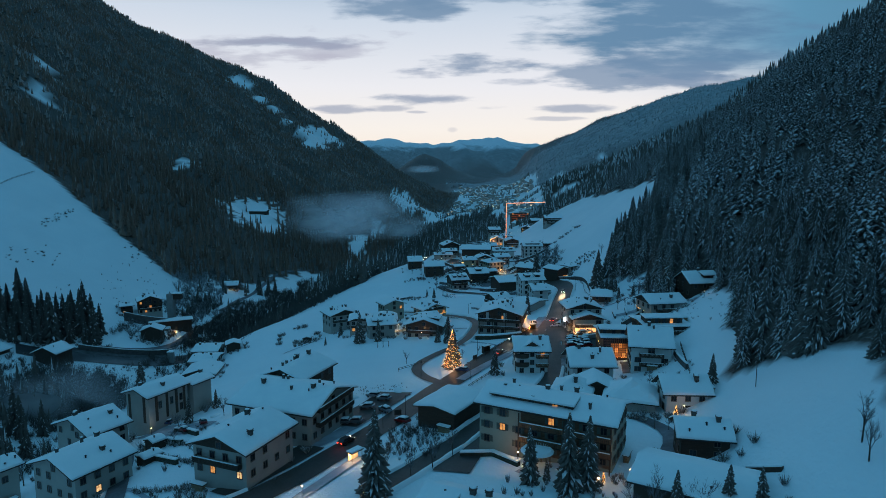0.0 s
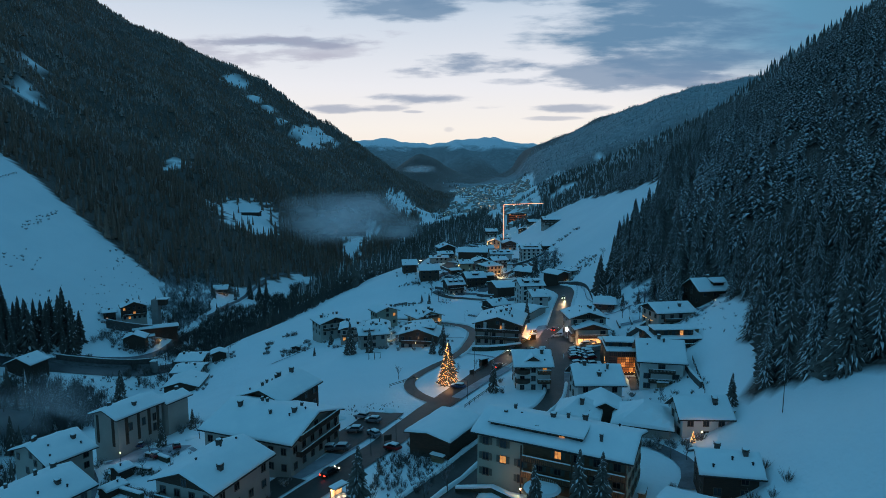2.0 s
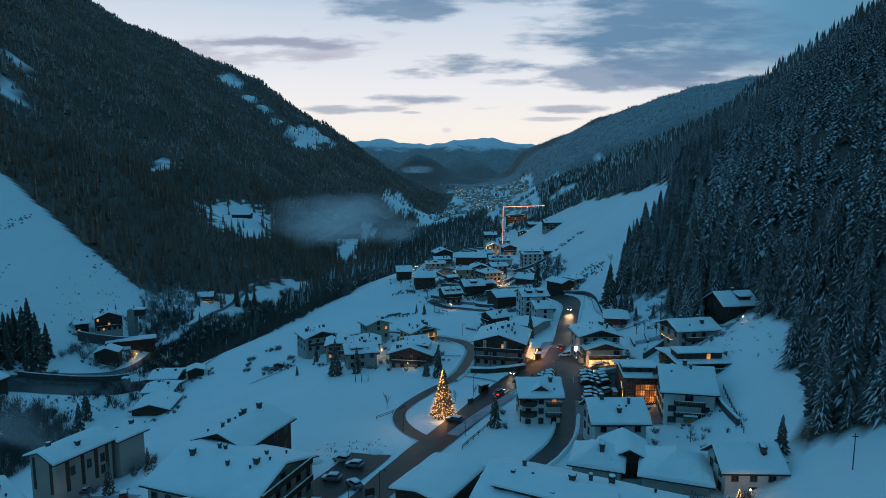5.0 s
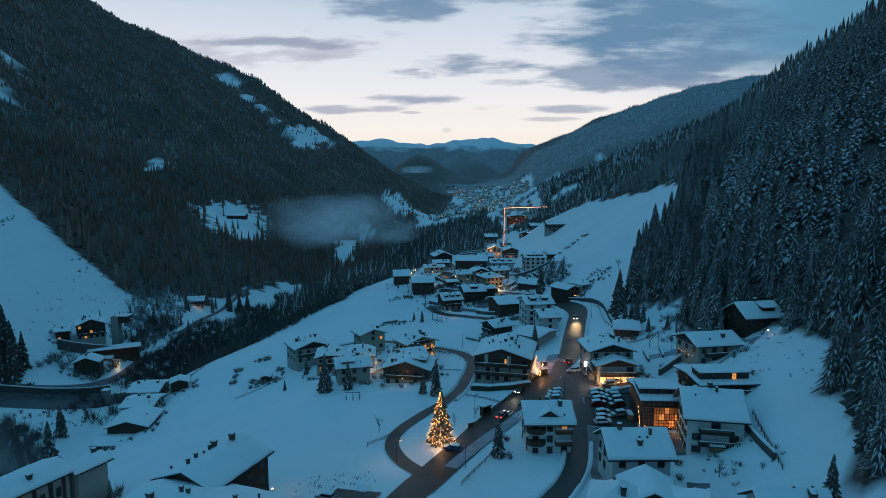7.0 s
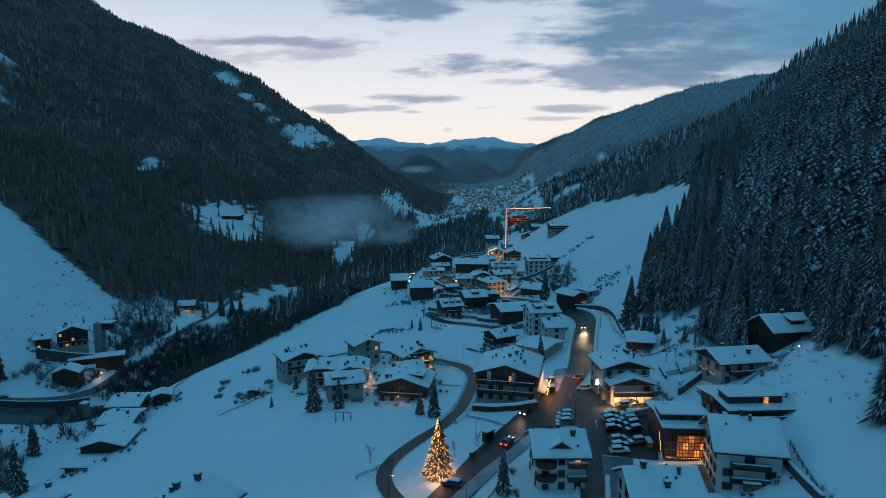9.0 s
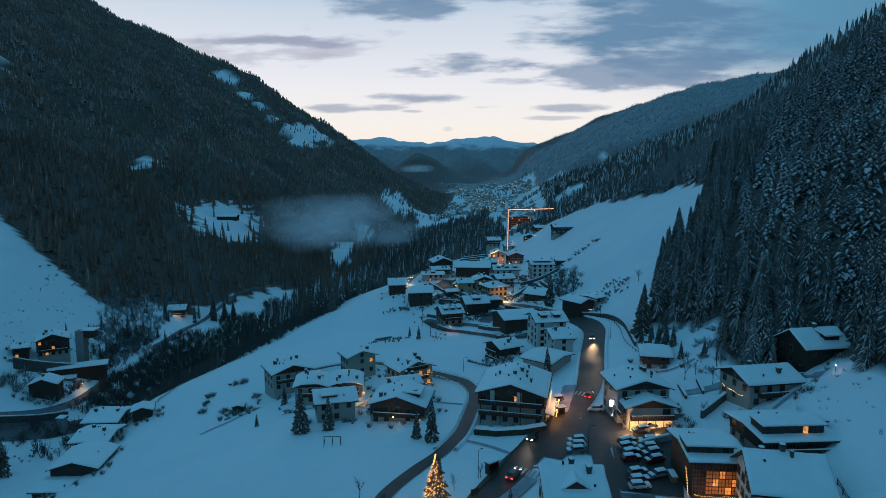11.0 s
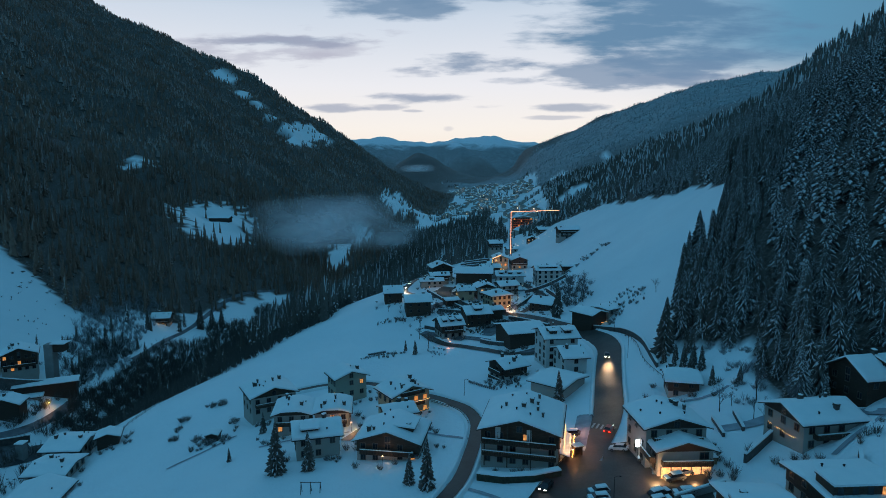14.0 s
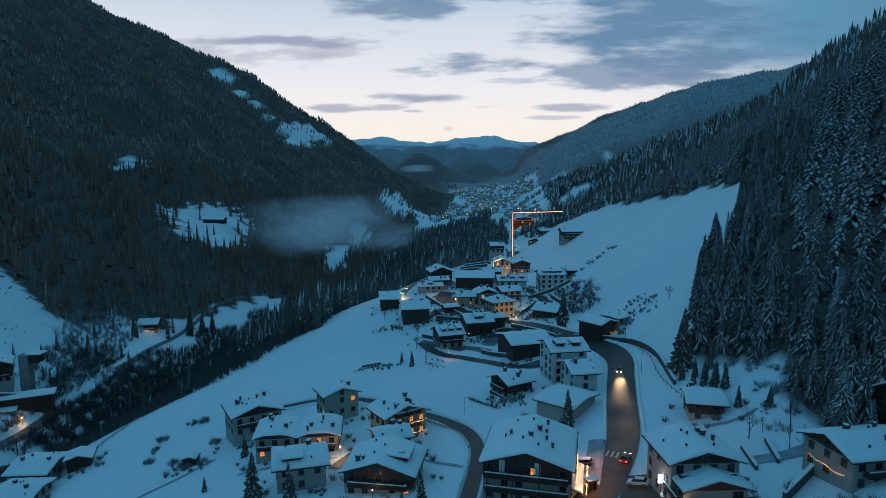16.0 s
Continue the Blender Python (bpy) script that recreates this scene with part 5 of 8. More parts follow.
right_of = lambda x, y, far: (x > far_edge(y, RIGHT_EDGE) + 0.5 * wobble(x, y)) & (x < far_edge(y, RIGHT_EDGE) + far)
left_of = lambda x, y, far: (x < far_edge(y, LEFT_EDGE) + wobble(x, y)) & (y > meadow_top(x)) & (x > far_edge(y, LEFT_EDGE) - far)
open_ = lambda x, y: (clearing(x, y) < 0.5) | (np.mod(np.sin(x * 12.99 + y * 78.23) * 4375.5, 1.0) < 0.02 + 0.3 * (x < -430) * (y < 1000) + 0.1 * (y > 1700))
plant("spruce_wood", scatter(60, 260, 95, 440, 4.3, 1, lambda x, y: right_of(x, y, 27) & ~((x > 89) & (x < 104) & (y > 225) & (y < 243))), FINE, 7, 21, "dense dark spruce wood dusted with snow", WOODS, 1)
plant("spruce_wood", scatter(60, 300, -90, 95, 8.0, 10, lambda x, y: right_of(x, y, 190)), HIGH, 11, 17, "spruce wood on the slope", WOODS, 10)
plant("spruce_wood", scatter(60, 400, 95, 560, 4.9, 2, lambda x, y: right_of(x, y, 130) & (~right_of(x, y, 27) | (y > 440))), MIDDLE, 8, 20, "spruce wood on the steep slope", WOODS, 2)
plant("spruce_wood", scatter(60, 560, 95, 760, 7.2, 11, lambda x, y: (right_of(x, y, 400) & ~right_of(x, y, 130)) | (right_of(x, y, 300) & (y > 560))), HIGH, 8, 19, "spruce wood high on the slope", WOODS, 11)
plant("spruce_wood", scatter(100, 1000, 760, 1700, 11, 3, lambda x, y: right_of(x, y, 520) & open_(x, y)), FAR, 12, 20, "spruce wood on the far slope", WOODS, 3)
plant("frosted_wood", scatter(200, 1500, 1700, 3300, 15, 4, lambda x, y: right_of(x, y, 1200) & ((y < 2550) | (x > 260 + 0.35 * (y - 2550)))), FAR, 5, 9, "frosted wood on the distant mountain, haze put into its colour", [PALE_FAR, FROST], 4)
plant("spruce_wood", scatter(-460, -60, 435, 1000, 7.0, 5, lambda x, y: left_of(x, y, 260) & open_(x, y)), GORGE, 9, 18, "brown larch and spruce wood above the gorge", LARCHES, 5, 0.2)
plant("spruce_wood", scatter(-1300, 80, 400, 1500, 7.6, 6, lambda x, y: (x < far_edge(y, LEFT_EDGE) + wobble(x, y)) & (y > meadow_top(x)) & open_(x, y) & (((y > 1000) & (y < 1500)) | (y <= 1000) & (x < far_edge(y, LEFT_EDGE) - 260)) & (x > -0.62 * y - 120)), FAR, 7, 13, "brown larch and spruce wood that covers the mountain side", LARCHES, 6, 0.2)
plant("spruce_wood", scatter(-1300, 80, 1500, 2420, 8.6, 9, lambda x, y: (x < far_edge(y, LEFT_EDGE) + wobble(x, y)) & (y > meadow_top(x)) & open_(x, y) & (x > -0.62 * y - 120)), FAR, 8, 13, "thin far larch wood on the mountain side", LARCHES, 9, 0.2)
lower_edge = lambda y: np.interp(y, (600, 660, 730, 945, 1300), (34, 50, 66, 92, 96))
gorge = lambda x, y: (x > far_edge(y, [(r[0], r[1] + 14) for r in RAILS[3]])) & (x < far_edge(y, [(r[0], r[1] - 1) for r in RAILS[4]]))
plant("spruce_wood", scatter(-100, 30, 425, 900, 6.4, 7, gorge), GORGE, 12, 25, "spruces on the gorge bank", WOODS, 7, 0.15)
plant("spruce_wood", scatter(-100, 110, 600, 1300, 7.0, 8, lambda x, y: (x > far_edge(y, [(r[0], r[1] + 16) for r in RAILS[3]])) & (x < lower_edge(y) + 5 * np.sin(0.05 * y))), GORGE, 12, 24, "spruce wood between the gorge and the lower village", WOODS, 8)


def fir_tree(x, y, tall, label, kind=0, group="", z=None):
    ob = thing("fir_tree", Matrix.Translation((x, y, (ground_at(x, y) if z is None else z) - 0.15)), label, "tree", group)
    me = FIR_CROWNS[kind]
    crown = part("crown", me, None, ob)
    crown.scale = (tall * 1.15, tall * 1.15, tall)
    trunk = part("trunk", FIR_TRUNK, None, ob)
    trunk.scale = (tall, tall, tall)
    return ob


FIR_CROWNS = []
for s in range(6):
    v, t, m = fir_arrays(270, s + 30, 0.42 if s < 3 else 0.12, (0.185, 0.185, 0.185, 0.15, 0.18, 0.165)[s], True, 16 if s < 3 else 2, 0.8)
    FIR_CROWNS.append(raw_mesh("crown", v, t, WOODS, m))
bm = bmesh.new()
tube(bm, (0, 0, -0.02), (0, 0, 0.9), 0.017, 0.003, 8)
FIR_TRUNK = mesh_of("trunk", fixed(bm), BARK)
for k, (x, y, tall) in enumerate(((15.5, 182, 9.5), (71.6, 290, 18), (-5, 346, 6), (-9, 352, 4.5), (-33, 243, 13), (-25.5, 243.5, 9.5), (2, 228, 11), (-2, 231, 7), (37.4, 274.2, 10), (57, 380.5, 15), (-38, 285, 8),
                                  (-47, 283, 6.5), (64.5, 146, 8), (-12.3, 105.8, 17), (15.9, 109, 11), (22.2, 105, 15), (25.5, 106, 14), (19, 109.5, 4.5), (36.5, 92.5, 10), (43.5, 91, 11), (47.5, 88.5, 10.5), (-70.3, 167.9, 8), (-121.4, 245, 17), (-138, 279, 13), (-66.8, 179, 6),
                                  (70, 285, 5), (72.5, 282.7, 5.5), (73.7, 279.3, 6), (74.4, 275, 6.5), (75.1, 271, 7), (74, 261.5, 5.5), (78.4, 256.4, 5), (71, 280, 5), (72.5, 277, 5.5), (73.2, 273, 6), (76.5, 283, 6), (-50, 262, 4))):
    fir_tree(x, y, tall, "single spruce with snow on its branches", k % 3, "single firs")
grove = [(-141, 203, 17), (-146, 197, 17), (-150, 215, 18), (-145, 219, 16), (-138, 192, 14), (-152, 205, 18), (-149, 190, 18), (-157, 222, 17), (-140, 184, 15), (-133, 180, 14), (-128, 172, 14), (-122, 160, 13), (-148, 234, 15), (-136, 168, 16), (-126, 150, 14), (-146, 496, 18), (-141, 503, 16), (-150, 507, 17), (-163, 462, 13), (-138, 512, 15), (-132, 380, 10), (-136, 392, 12), (-129, 398, 10), (-140, 404, 12)]
pick_ = random.Random(12)
while len(grove) < 108:
    f, back_ = pick_.random(), pick_.uniform(0, 30)
    x, y = -174 - 50 * f + pick_.uniform(-2, 2) - 0.3 * back_, 306 - 60 * f + 0.9 * back_
    if all(math.hypot(x - q_[0], y - q_[1]) > 3.6 for q_ in grove):
        grove.append((x, y, pick_.choice((pick_.uniform(13, 19), pick_.uniform(19, 28)))))
while len(grove) < 136:
    f, back_ = pick_.uniform(0.6, 1.1), pick_.uniform(0, 34)
    x, y = -176 - 50 * f - 0.3 * back_, 306 - 60 * f + 0.9 * back_
    if all(math.hypot(x - q_[0], y - q_[1]) > 2.6 for q_ in grove):
        grove.append((x, y, pick_.uniform(22, 29)))
for k, (x, y, tall) in enumerate(grove):
    fir_tree(x, y, tall * 0.9, "tall dark spruce in the row by the valley road", 3 + k % 3, "firs by the valley road")


# ---------------------------------------------------------------- the lit tree in the road island
xmas = fir_tree(2.9, 189.3, 13.0, "tall spruce hung with warm lights in the road island", 1)
rng = random.Random(5)
bm = bmesh.new()
for k in range(680):
    f = rng.random() ** 1.45
    z = 0.9 + f * 11.6
    r = (1 - f) ** 0.9 * 3.6 * rng.uniform(0.5, 1.02)
    th = rng.random() * math.tau
    bmesh.ops.create_icosphere(bm, subdivisions=1, radius=0.060, matrix=Matrix.Translation((r * math.cos(th), r * math.sin(th), z)))
xmas.children[0].scale = (19.0, 19.0, 13.0)
part("lights", bm, BULB, xmas, "hundreds of small warm bulbs", kind="stuff")
lamp("tree_glow", (2.9, 185.8, 40.0), 260, (1.0, 0.50, 0.22), 1.2)
lamp("tree_glow", (5.9, 190.5, 39.8), 190, (1.0, 0.50, 0.22), 1.0)


# ---------------------------------------------------------------- cars
def car_parts(paint):
    """The meshes of a car, its front towards +y, standing on z = 0."""
    bm = bmesh.new()
    side = [(-2.1, 0.35), (-2.15, 0.72), (-2.0, 0.92), (-1.0, 0.98), (1.1, 0.98), (2.0, 0.82), (2.15, 0.6), (2.1, 0.35)]
    rows = [[bm.verts.new((x * k, y, z)) for y, z in side] for x, k in ((-0.86, 1.0), (0.86, 1.0))]
    n = len(side)
    bm.faces.new(rows[0])
    bm.faces.new(rows[1][::-1])
    for i in range(n):
        bm.faces.new((rows[0][i], rows[1][i], rows[1][(i + 1) % n], rows[0][(i + 1) % n]))
    bmesh.ops.bevel(bm, geom=list(bm.edges), offset=0.07, segments=2, affect="EDGES")
    body = mesh_of("body", fixed(bm), paint)

    def cabin(grow, z0, z1, top):
        b = bmesh.new()
        lo = [b.verts.new(p) for p in ((-0.78 - grow, -1.75, z0), (0.78 + grow, -1.75, z0), (0.78 + grow, 1.15, z0), (-0.78 - grow, 1.15, z0))]
        hi = [b.verts.new(p) for p in ((-0.6 - grow, -1.3, z1), (0.6 + grow, -1.3, z1), (0.6 + grow, 0.45, z1), (-0.6 - grow, 0.45, z1))]
        b.faces.new(hi)
        b.faces.new(lo[::-1])
        for i in range(4):
            b.faces.new((lo[i], lo[(i + 1) % 4], hi[(i + 1) % 4], hi[i]))
        return fixed(b)

    glass = mesh_of("cabin_glass", cabin(0.0, 0.93, 1.40, 0), GLASS)
    bm = bmesh.new()
    box(bm, -0.62, -1.34, 1.40, 0.62, 0.5, 1.46)
    bmesh.ops.bevel(bm, geom=list(bm.edges), offset=0.025, segments=1, affect="EDGES")
    top = mesh_of("car_roof", fixed(bm), paint)
    return body, glass, top


bm = bmesh.new()
tube(bm, (-0.1, 0, 0), (0.1, 0, 0), 0.32, 0.32, 14)
TYRE = mesh_of("wheel", fixed(bm), DARK_METAL)
bm = bmesh.new()
tube(bm, (-0.115, 0, 0), (0.115, 0, 0), 0.19, 0.19, 10)
RIM = mesh_of("rim", fixed(bm), STEEL)
bm = bmesh.new()
box(bm, -0.2, -0.05, -0.08, 0.2, 0.05, 0.08)
HEADLAMP_ON, HEADLAMP_OFF, TAIL_ON, TAIL_OFF = (mesh_of(nm, bm.copy(), m) for nm, m in (("headlight", HEAD), ("headlight", STEEL), ("tail_light", TAIL), ("tail_light", material("red_plastic", (0.25, 0.01, 0.01), 0.3, 0.1, 5, 0))))
bm = bmesh.new()
box(bm, -0.68, -1.62, 1.30, 0.68, 0.62, 1.62)
bmesh.ops.bevel(bm, geom=list(bm.edges), offset=0.14, segments=2, affect="EDGES")
CAR_SNOW = mesh_of("roof_snow", fixed(bm), ROOF_SNOW)
bm = bmesh.new()
box(bm, -0.76, 1.12, 0.86, 0.76, 2.02, 1.06)
bmesh.ops.bevel(bm, geom=list(bm.edges), offset=0.09, segments=2, affect="EDGES")
HOOD_SNOW = mesh_of("bonnet_snow", fixed(bm), ROOF_SNOW)
PAINTS = {}
for tone, colour in (("white", (0.62, 0.62, 0.62)), ("black", (0.012, 0.012, 0.014)), ("silver", (0.30, 0.31, 0.33)), ("blue", (0.03, 0.06, 0.14)), ("red", (0.22, 0.012, 0.012)), ("grey", (0.10, 0.105, 0.11))):
    PAINTS[tone] = car_parts(material(tone + "_car_paint", colour, 0.3, 0.08, 2.0, 0.0, metal=0.3 if tone == "silver" else 0.0))
MODELS = {}


def car(x, y, heading, tone, state="parked", group="parked cars"):
    """state: parked (snow on it), clear, or lit (its lamps on)."""
    a = radians(heading)
    ax_, ay_ = -math.sin(a), math.cos(a)
    slope = math.atan2(ground_at(x + 2 * ax_, y + 2 * ay_) - ground_at(x - 2 * ax_, y - 2 * ay_), 4)
    m = Matrix.Translation((x, y, ground_at(x, y) + 0.30)) @ Matrix.Rotation(a, 4, "Z") @ Matrix.Rotation(slope, 4, "X")
    if (tone, state) in MODELS:
        return copy_thing(MODELS[tone, state], m)
    text = {"parked": f"{tone} parked car with snow on its roof", "clear": f"{tone} car standing on cleared ground", "lit": f"{tone} car on the road with its lights on"}[state]
    ob = thing("car", m, text, "car", group if state == "parked" else "")
    body, glass, top = PAINTS[tone]
    for nm, me in (("body", body), ("cabin_glass", glass), ("car_roof", top)):
        part(nm, me, None, ob)
    for sx in (-0.8, 0.8):
        for sy in (-1.3, 1.35):
            w = part("wheel", TYRE, None, ob)
            w.matrix_local = Matrix.Translation((sx, sy, 0.32))
            part("rim", RIM, None, w)
        for me, sy in ((HEADLAMP_ON if state == "lit" else HEADLAMP_OFF, 2.1), (TAIL_ON if state == "lit" else TAIL_OFF, -2.1)):
            l = part(me.name.split(".")[0], me, None, ob)
            l.matrix_local = Matrix.Translation((sx * 0.72, sy, 0.7))
    if state == "parked":
        part("roof_snow", CAR_SNOW, None, ob)
        part("bonnet_snow", HOOD_SNOW, None, ob)
    MODELS[tone, state] = ob
    return ob


tones = ["white", "grey", "black", "silver", "blue", "grey", "red", "silver"]
lot = random.Random(8)
for k in range(8):
    if k != 3:
        car(42.3 + 0.45 * k + lot.uniform(-0.5, 0.5), 197.5 + 2.75 * k + lot.uniform(-0.3, 0.3), -80 + lot.uniform(-9, 9), tones[lot.randrange(8)])
    if k not in (1, 6):
        car(47.5 + 0.4 * k + lot.uniform(-0.6, 0.6), 202 + 2.8 * k + lot.uniform(-0.3, 0.3), 98 + lot.uniform(-9, 9), tones[lot.randrange(8)])
for x, y, hd in ((-19.6, 157.2, 70), (-15.7, 162.3, 62), (-24.1, 146.6, 80), (-21.2, 146.2, 74), (-18.9, 166.2, 58), (-26, 152, 66), (-14.6, 153, 40), (-9.5, 143, 52), (-78.3, 172.9, 10), (-67.4, 157.3, 35), (-64, 161.5, 30)):
    car(x, y, hd + lot.uniform(-6, 6), tones[lot.randrange(8)])
for k, (x, y, hd, tone, state) in enumerate(((43.5, 237, 60, "white", "clear"), (47.5, 230, 75, "grey", "parked"), (52.5, 223.5, 100, "silver", "parked"), (25.2, 222.6, 150, "black", "lit"), (18.5, 204, -30, "grey", "lit"),
                                             (5.8, 184.5, 62, "blue", "parked"), (-4.0, 268, 80, "silver", "parked"), (-2.0, 246, 20, "grey", "parked"), (-40, 135, 62, "grey", "parked"), (-35, 138, 65, "white", "parked"),
                                             (59.1, 306.0, 166, "black", "lit"), (44.5, 249, -28, "red", "lit"), (-13.5, 116.5, -35, "silver", "clear"), (-21.5, 133.5, -33, "black", "lit"), (-12, 93, 100, "silver", "clear"), (-80, 180, 60, "white", "parked"),
                                             (33.2, 213.6, 96, "grey", "parked"), (33.9, 216.2, 92, "white", "parked"), (34.6, 218.9, 97, "silver", "parked"), (25, 309, 30, "blue", "parked"), (36, 250, 70, "grey", "parked"), (-132, 318, 40, "white", "parked"), (-14.8, 452, 182, "silver", "lit"), (-13.2, 466, 188, "white", "lit"))):
    car(x, y, hd, tone, state)
for side in (-0.6, 0.6):
    lamp("headlight_beam", (58.2 + side, 303.0 - 0.27 * side, 39.3), 5500, (1.0, 0.72, 0.42), 0.12, (51.4 + side, 277, 37.2), 24)
lamp("headlight_beam", (24.0, 220.0, 39.0), 600, (1.0, 0.86, 0.62), 0.2, (17.5, 207, 37.6), 60)
lamp("headlight_beam", (-15.2, 449.4, 35.6), 7000, (1.0, 0.80, 0.58), 0.3, (-14.6, 436, 33.0), 60)


# ---------------------------------------------------------------- lamps, signs and shelters
def street_lamp(x, y, tall, on=True, turn=0.0, watts=0):
    z = ground_at(x, y)
    ob = thing("street_lamp", Matrix.LocRotScale((x, y, z), Euler((0, 0, radians(turn))), None), "slim steel street lamp " + ("that is lit" if on else "that is off") + " beside the road", "street lamp", "street lamps")
    bm = bmesh.new()
    tube(bm, (0, 0, -0.3), (0, 0, tall), 0.075, 0.045, 8)
    tube(bm, (0, 0, tall - 0.05), (0.8, 0, tall + 0.15), 0.04, 0.03, 6)
    part("pole", fixed(bm), DARK_METAL, ob)
    bm = bmesh.new()
    box(bm, 0.7, -0.14, tall + 0.08, 1.25, 0.14, tall + 0.2)
    bmesh.ops.bevel(bm, geom=list(bm.edges), offset=0.03, segments=1, affect="EDGES")
    head = part("lamp_head", fixed(bm), DARK_METAL, ob)
    bm = bmesh.new()
    bmesh.ops.create_icosphere(bm, subdivisions=2, radius=0.13, matrix=Matrix.Translation((1.0, 0, tall + 0.04)) @ Matrix.Diagonal((1.3, 0.8, 0.5, 1)))
    part("bulb", bm, BULB_WHITE if on else GLASS, head)
    if watts:
        a = radians(turn)
        lamp("street_light", (x + math.cos(a), y + math.sin(a), z + tall - 0.3), watts, (1.0, 0.66, 0.38), 0.25)
    return ob


def lantern(x, y, up, watts, colour=WARM, size=0.16):
    """A small wall or garden light on a short post."""
    z = ground_at(x, y)
    ob = thing("lantern", Matrix.Translation((x, y, z)), "small warm outdoor lantern on a dark post", "lantern", "lanterns")
    bm = bmesh.new()
    tube(bm, (0, 0, -0.3), (0, 0, up - size), 0.04, 0.04, 6)
    part("post", fixed(bm), DARK_METAL, ob)
    bm = bmesh.new()
    bmesh.ops.create_icosphere(bm, subdivisions=2, radius=size, matrix=Matrix.Translation((0, 0, up)))
    part("globe", bm, BULB_WHITE, ob)
    if watts:
        lamp("lantern_light", (x, y - 0.4, z + up + 0.25), watts, colour, 0.2)


for x, y, t, on, turn in ((11.5, 205, 6, False, 40), (27, 236, 6, False, 30), (12, 292, 5, False, 0), (64, 300, 7, False, 180), (68, 330, 7, False, 180), (-9, 146, 6, False, 0), (-6.5, 181, 5, True, 20), (-14, 141, 6, False, 120), (36, 214, 6, False, 0), (8, 176, 5, False, 150), (-51, 318, 5, False, 0)):
    street_lamp(x, y, t, on, turn, 160 if on else 0)
for x, y, up, watts, colour in ((-19.5, 270.5, 2.6, 420, WARM), (-8.5, 242.5, 2.2, 60, WARM), (-151, 349, 2.6, 300, WARM), (30.5, 186.0, 2.4, 120, WARM), (60.5, 257.5, 1.8, 90, (1.0, 0.3, 0.12)), (93, 221, 1.6, 12, (1.0, 0.45, 0.35)),
                                (14.5, 116.5, 2.6, 160, WARM), (22.5, 106.0, 2.0, 140, WARM), (33.5, 107.0, 2.6, 120, WARM), (27.5, 105.5, 2.0, 60, WARM), (-25.5, 108.0, 2.4, 220, (1.0, 0.7, 0.45)), (8.6, 350, 2.6, 90, (1.0, 0.3, 0.12)), (37, 401, 2.5, 300, WARM), (42, 425, 2.5, 180, WARM),
                                (13, 428, 2.5, 260, WARM), (-3, 416, 2.4, 200, WARM), (44, 492, 3.0, 420, WARM), (50, 497, 2.5, 240, (1.0, 0.4, 0.3)), (39, 490, 2.5, 240, (1.0, 0.3, 0.2)), (-158, 474, 3.0, 40, (1.0, 0.7, 0.4)), (-79, 163.5, 2.4, 90, (0.85, 0.95, 1.0)), (54.0, 136.0, 2.0, 60, WARM), (-52.6, 168.1, 2.2, 200, WARM), (-30.1, 169.7, 2.2, 160, WARM)):
    lantern(x, y, up, watts, colour)

# shelter at the bus stop, lit from inside
z = ground_at(-18.7, 122.8)
shelter = thing("bus_shelter", Matrix.LocRotScale((-18.0, 122.8, z), Euler((0, 0, radians(52))), None), "small glazed bus shelter with a lit panel", "bus shelter")
bm = bmesh.new()
for sx in (-1.4, 1.4):
    for sy in (-0.6, 0.6):
        box(bm, sx - 0.05, sy - 0.05, -0.3, sx + 0.05, sy + 0.05, 2.4)
part("frame", fixed(bm), DARK_METAL, shelter)
bm = bmesh.new()
box(bm, -1.7, -0.9, 2.4, 1.7, 0.9, 2.52)
part("shelter_roof", fixed(bm), DARK_METAL, shelter)
bm = bmesh.new()
box(bm, -1.68, -0.88, 2.525, 1.68, 0.88, 2.8)
bmesh.ops.bevel(bm, geom=list(bm.edges), offset=0.1, segments=2, affect="EDGES")
part("roof_snow", fixed(bm), ROOF_SNOW, shelter)
bm = bmesh.new()
box(bm, -1.3, 0.55, 0.5, 1.3, 0.62, 2.2)
part("lit_panel", fixed(bm), LIT_PALE, shelter, "brightly lit poster panel")
lamp("shelter_light", (-18.8, 122.2, z + 2.2), 420, (1.0, 0.74, 0.45), 0.4)

# the kiosk beside the lit tree, and the notice boards
for x, y, turn, wide_, tall in ((14.5, 207.5, 40, 2.6, 2.3), (34.5, 237.5, 20, 1.8, 2.4)):
    z = ground_at(x, y)
    ob = thing("kiosk", Matrix.LocRotScale((x, y, z), Euler((0, 0, radians(turn))), None), "small dark wooden wayside shelter with snow on top", "shelter")
    bm = bmesh.new()
    box(bm, -wide_ / 2, 0.5, -0.3, wide_ / 2, 0.6, tall)
    for sx in (-1, 1):
        box(bm, sx * wide_ / 2 - 0.08, -0.6, -0.3, sx * wide_ / 2 + 0.08, 0.6, tall)
    part("wall", fixed(bm), WOOD, ob)
    bm = bmesh.new()
    box(bm, -wide_ / 2 - 0.3, -0.9, tall, wide_ / 2 + 0.3, 0.9, tall + 0.1)
    part("shelter_roof", fixed(bm), FASCIA, ob)
    bm = bmesh.new()
    box(bm, -wide_ / 2 - 0.28, -0.88, tall + 0.105, wide_ / 2 + 0.28, 0.88, tall + 0.4)
    bmesh.ops.bevel(bm, geom=list(bm.edges), offset=0.12, segments=2, affect="EDGES")
    part("roof_snow", fixed(bm), ROOF_SNOW, ob)
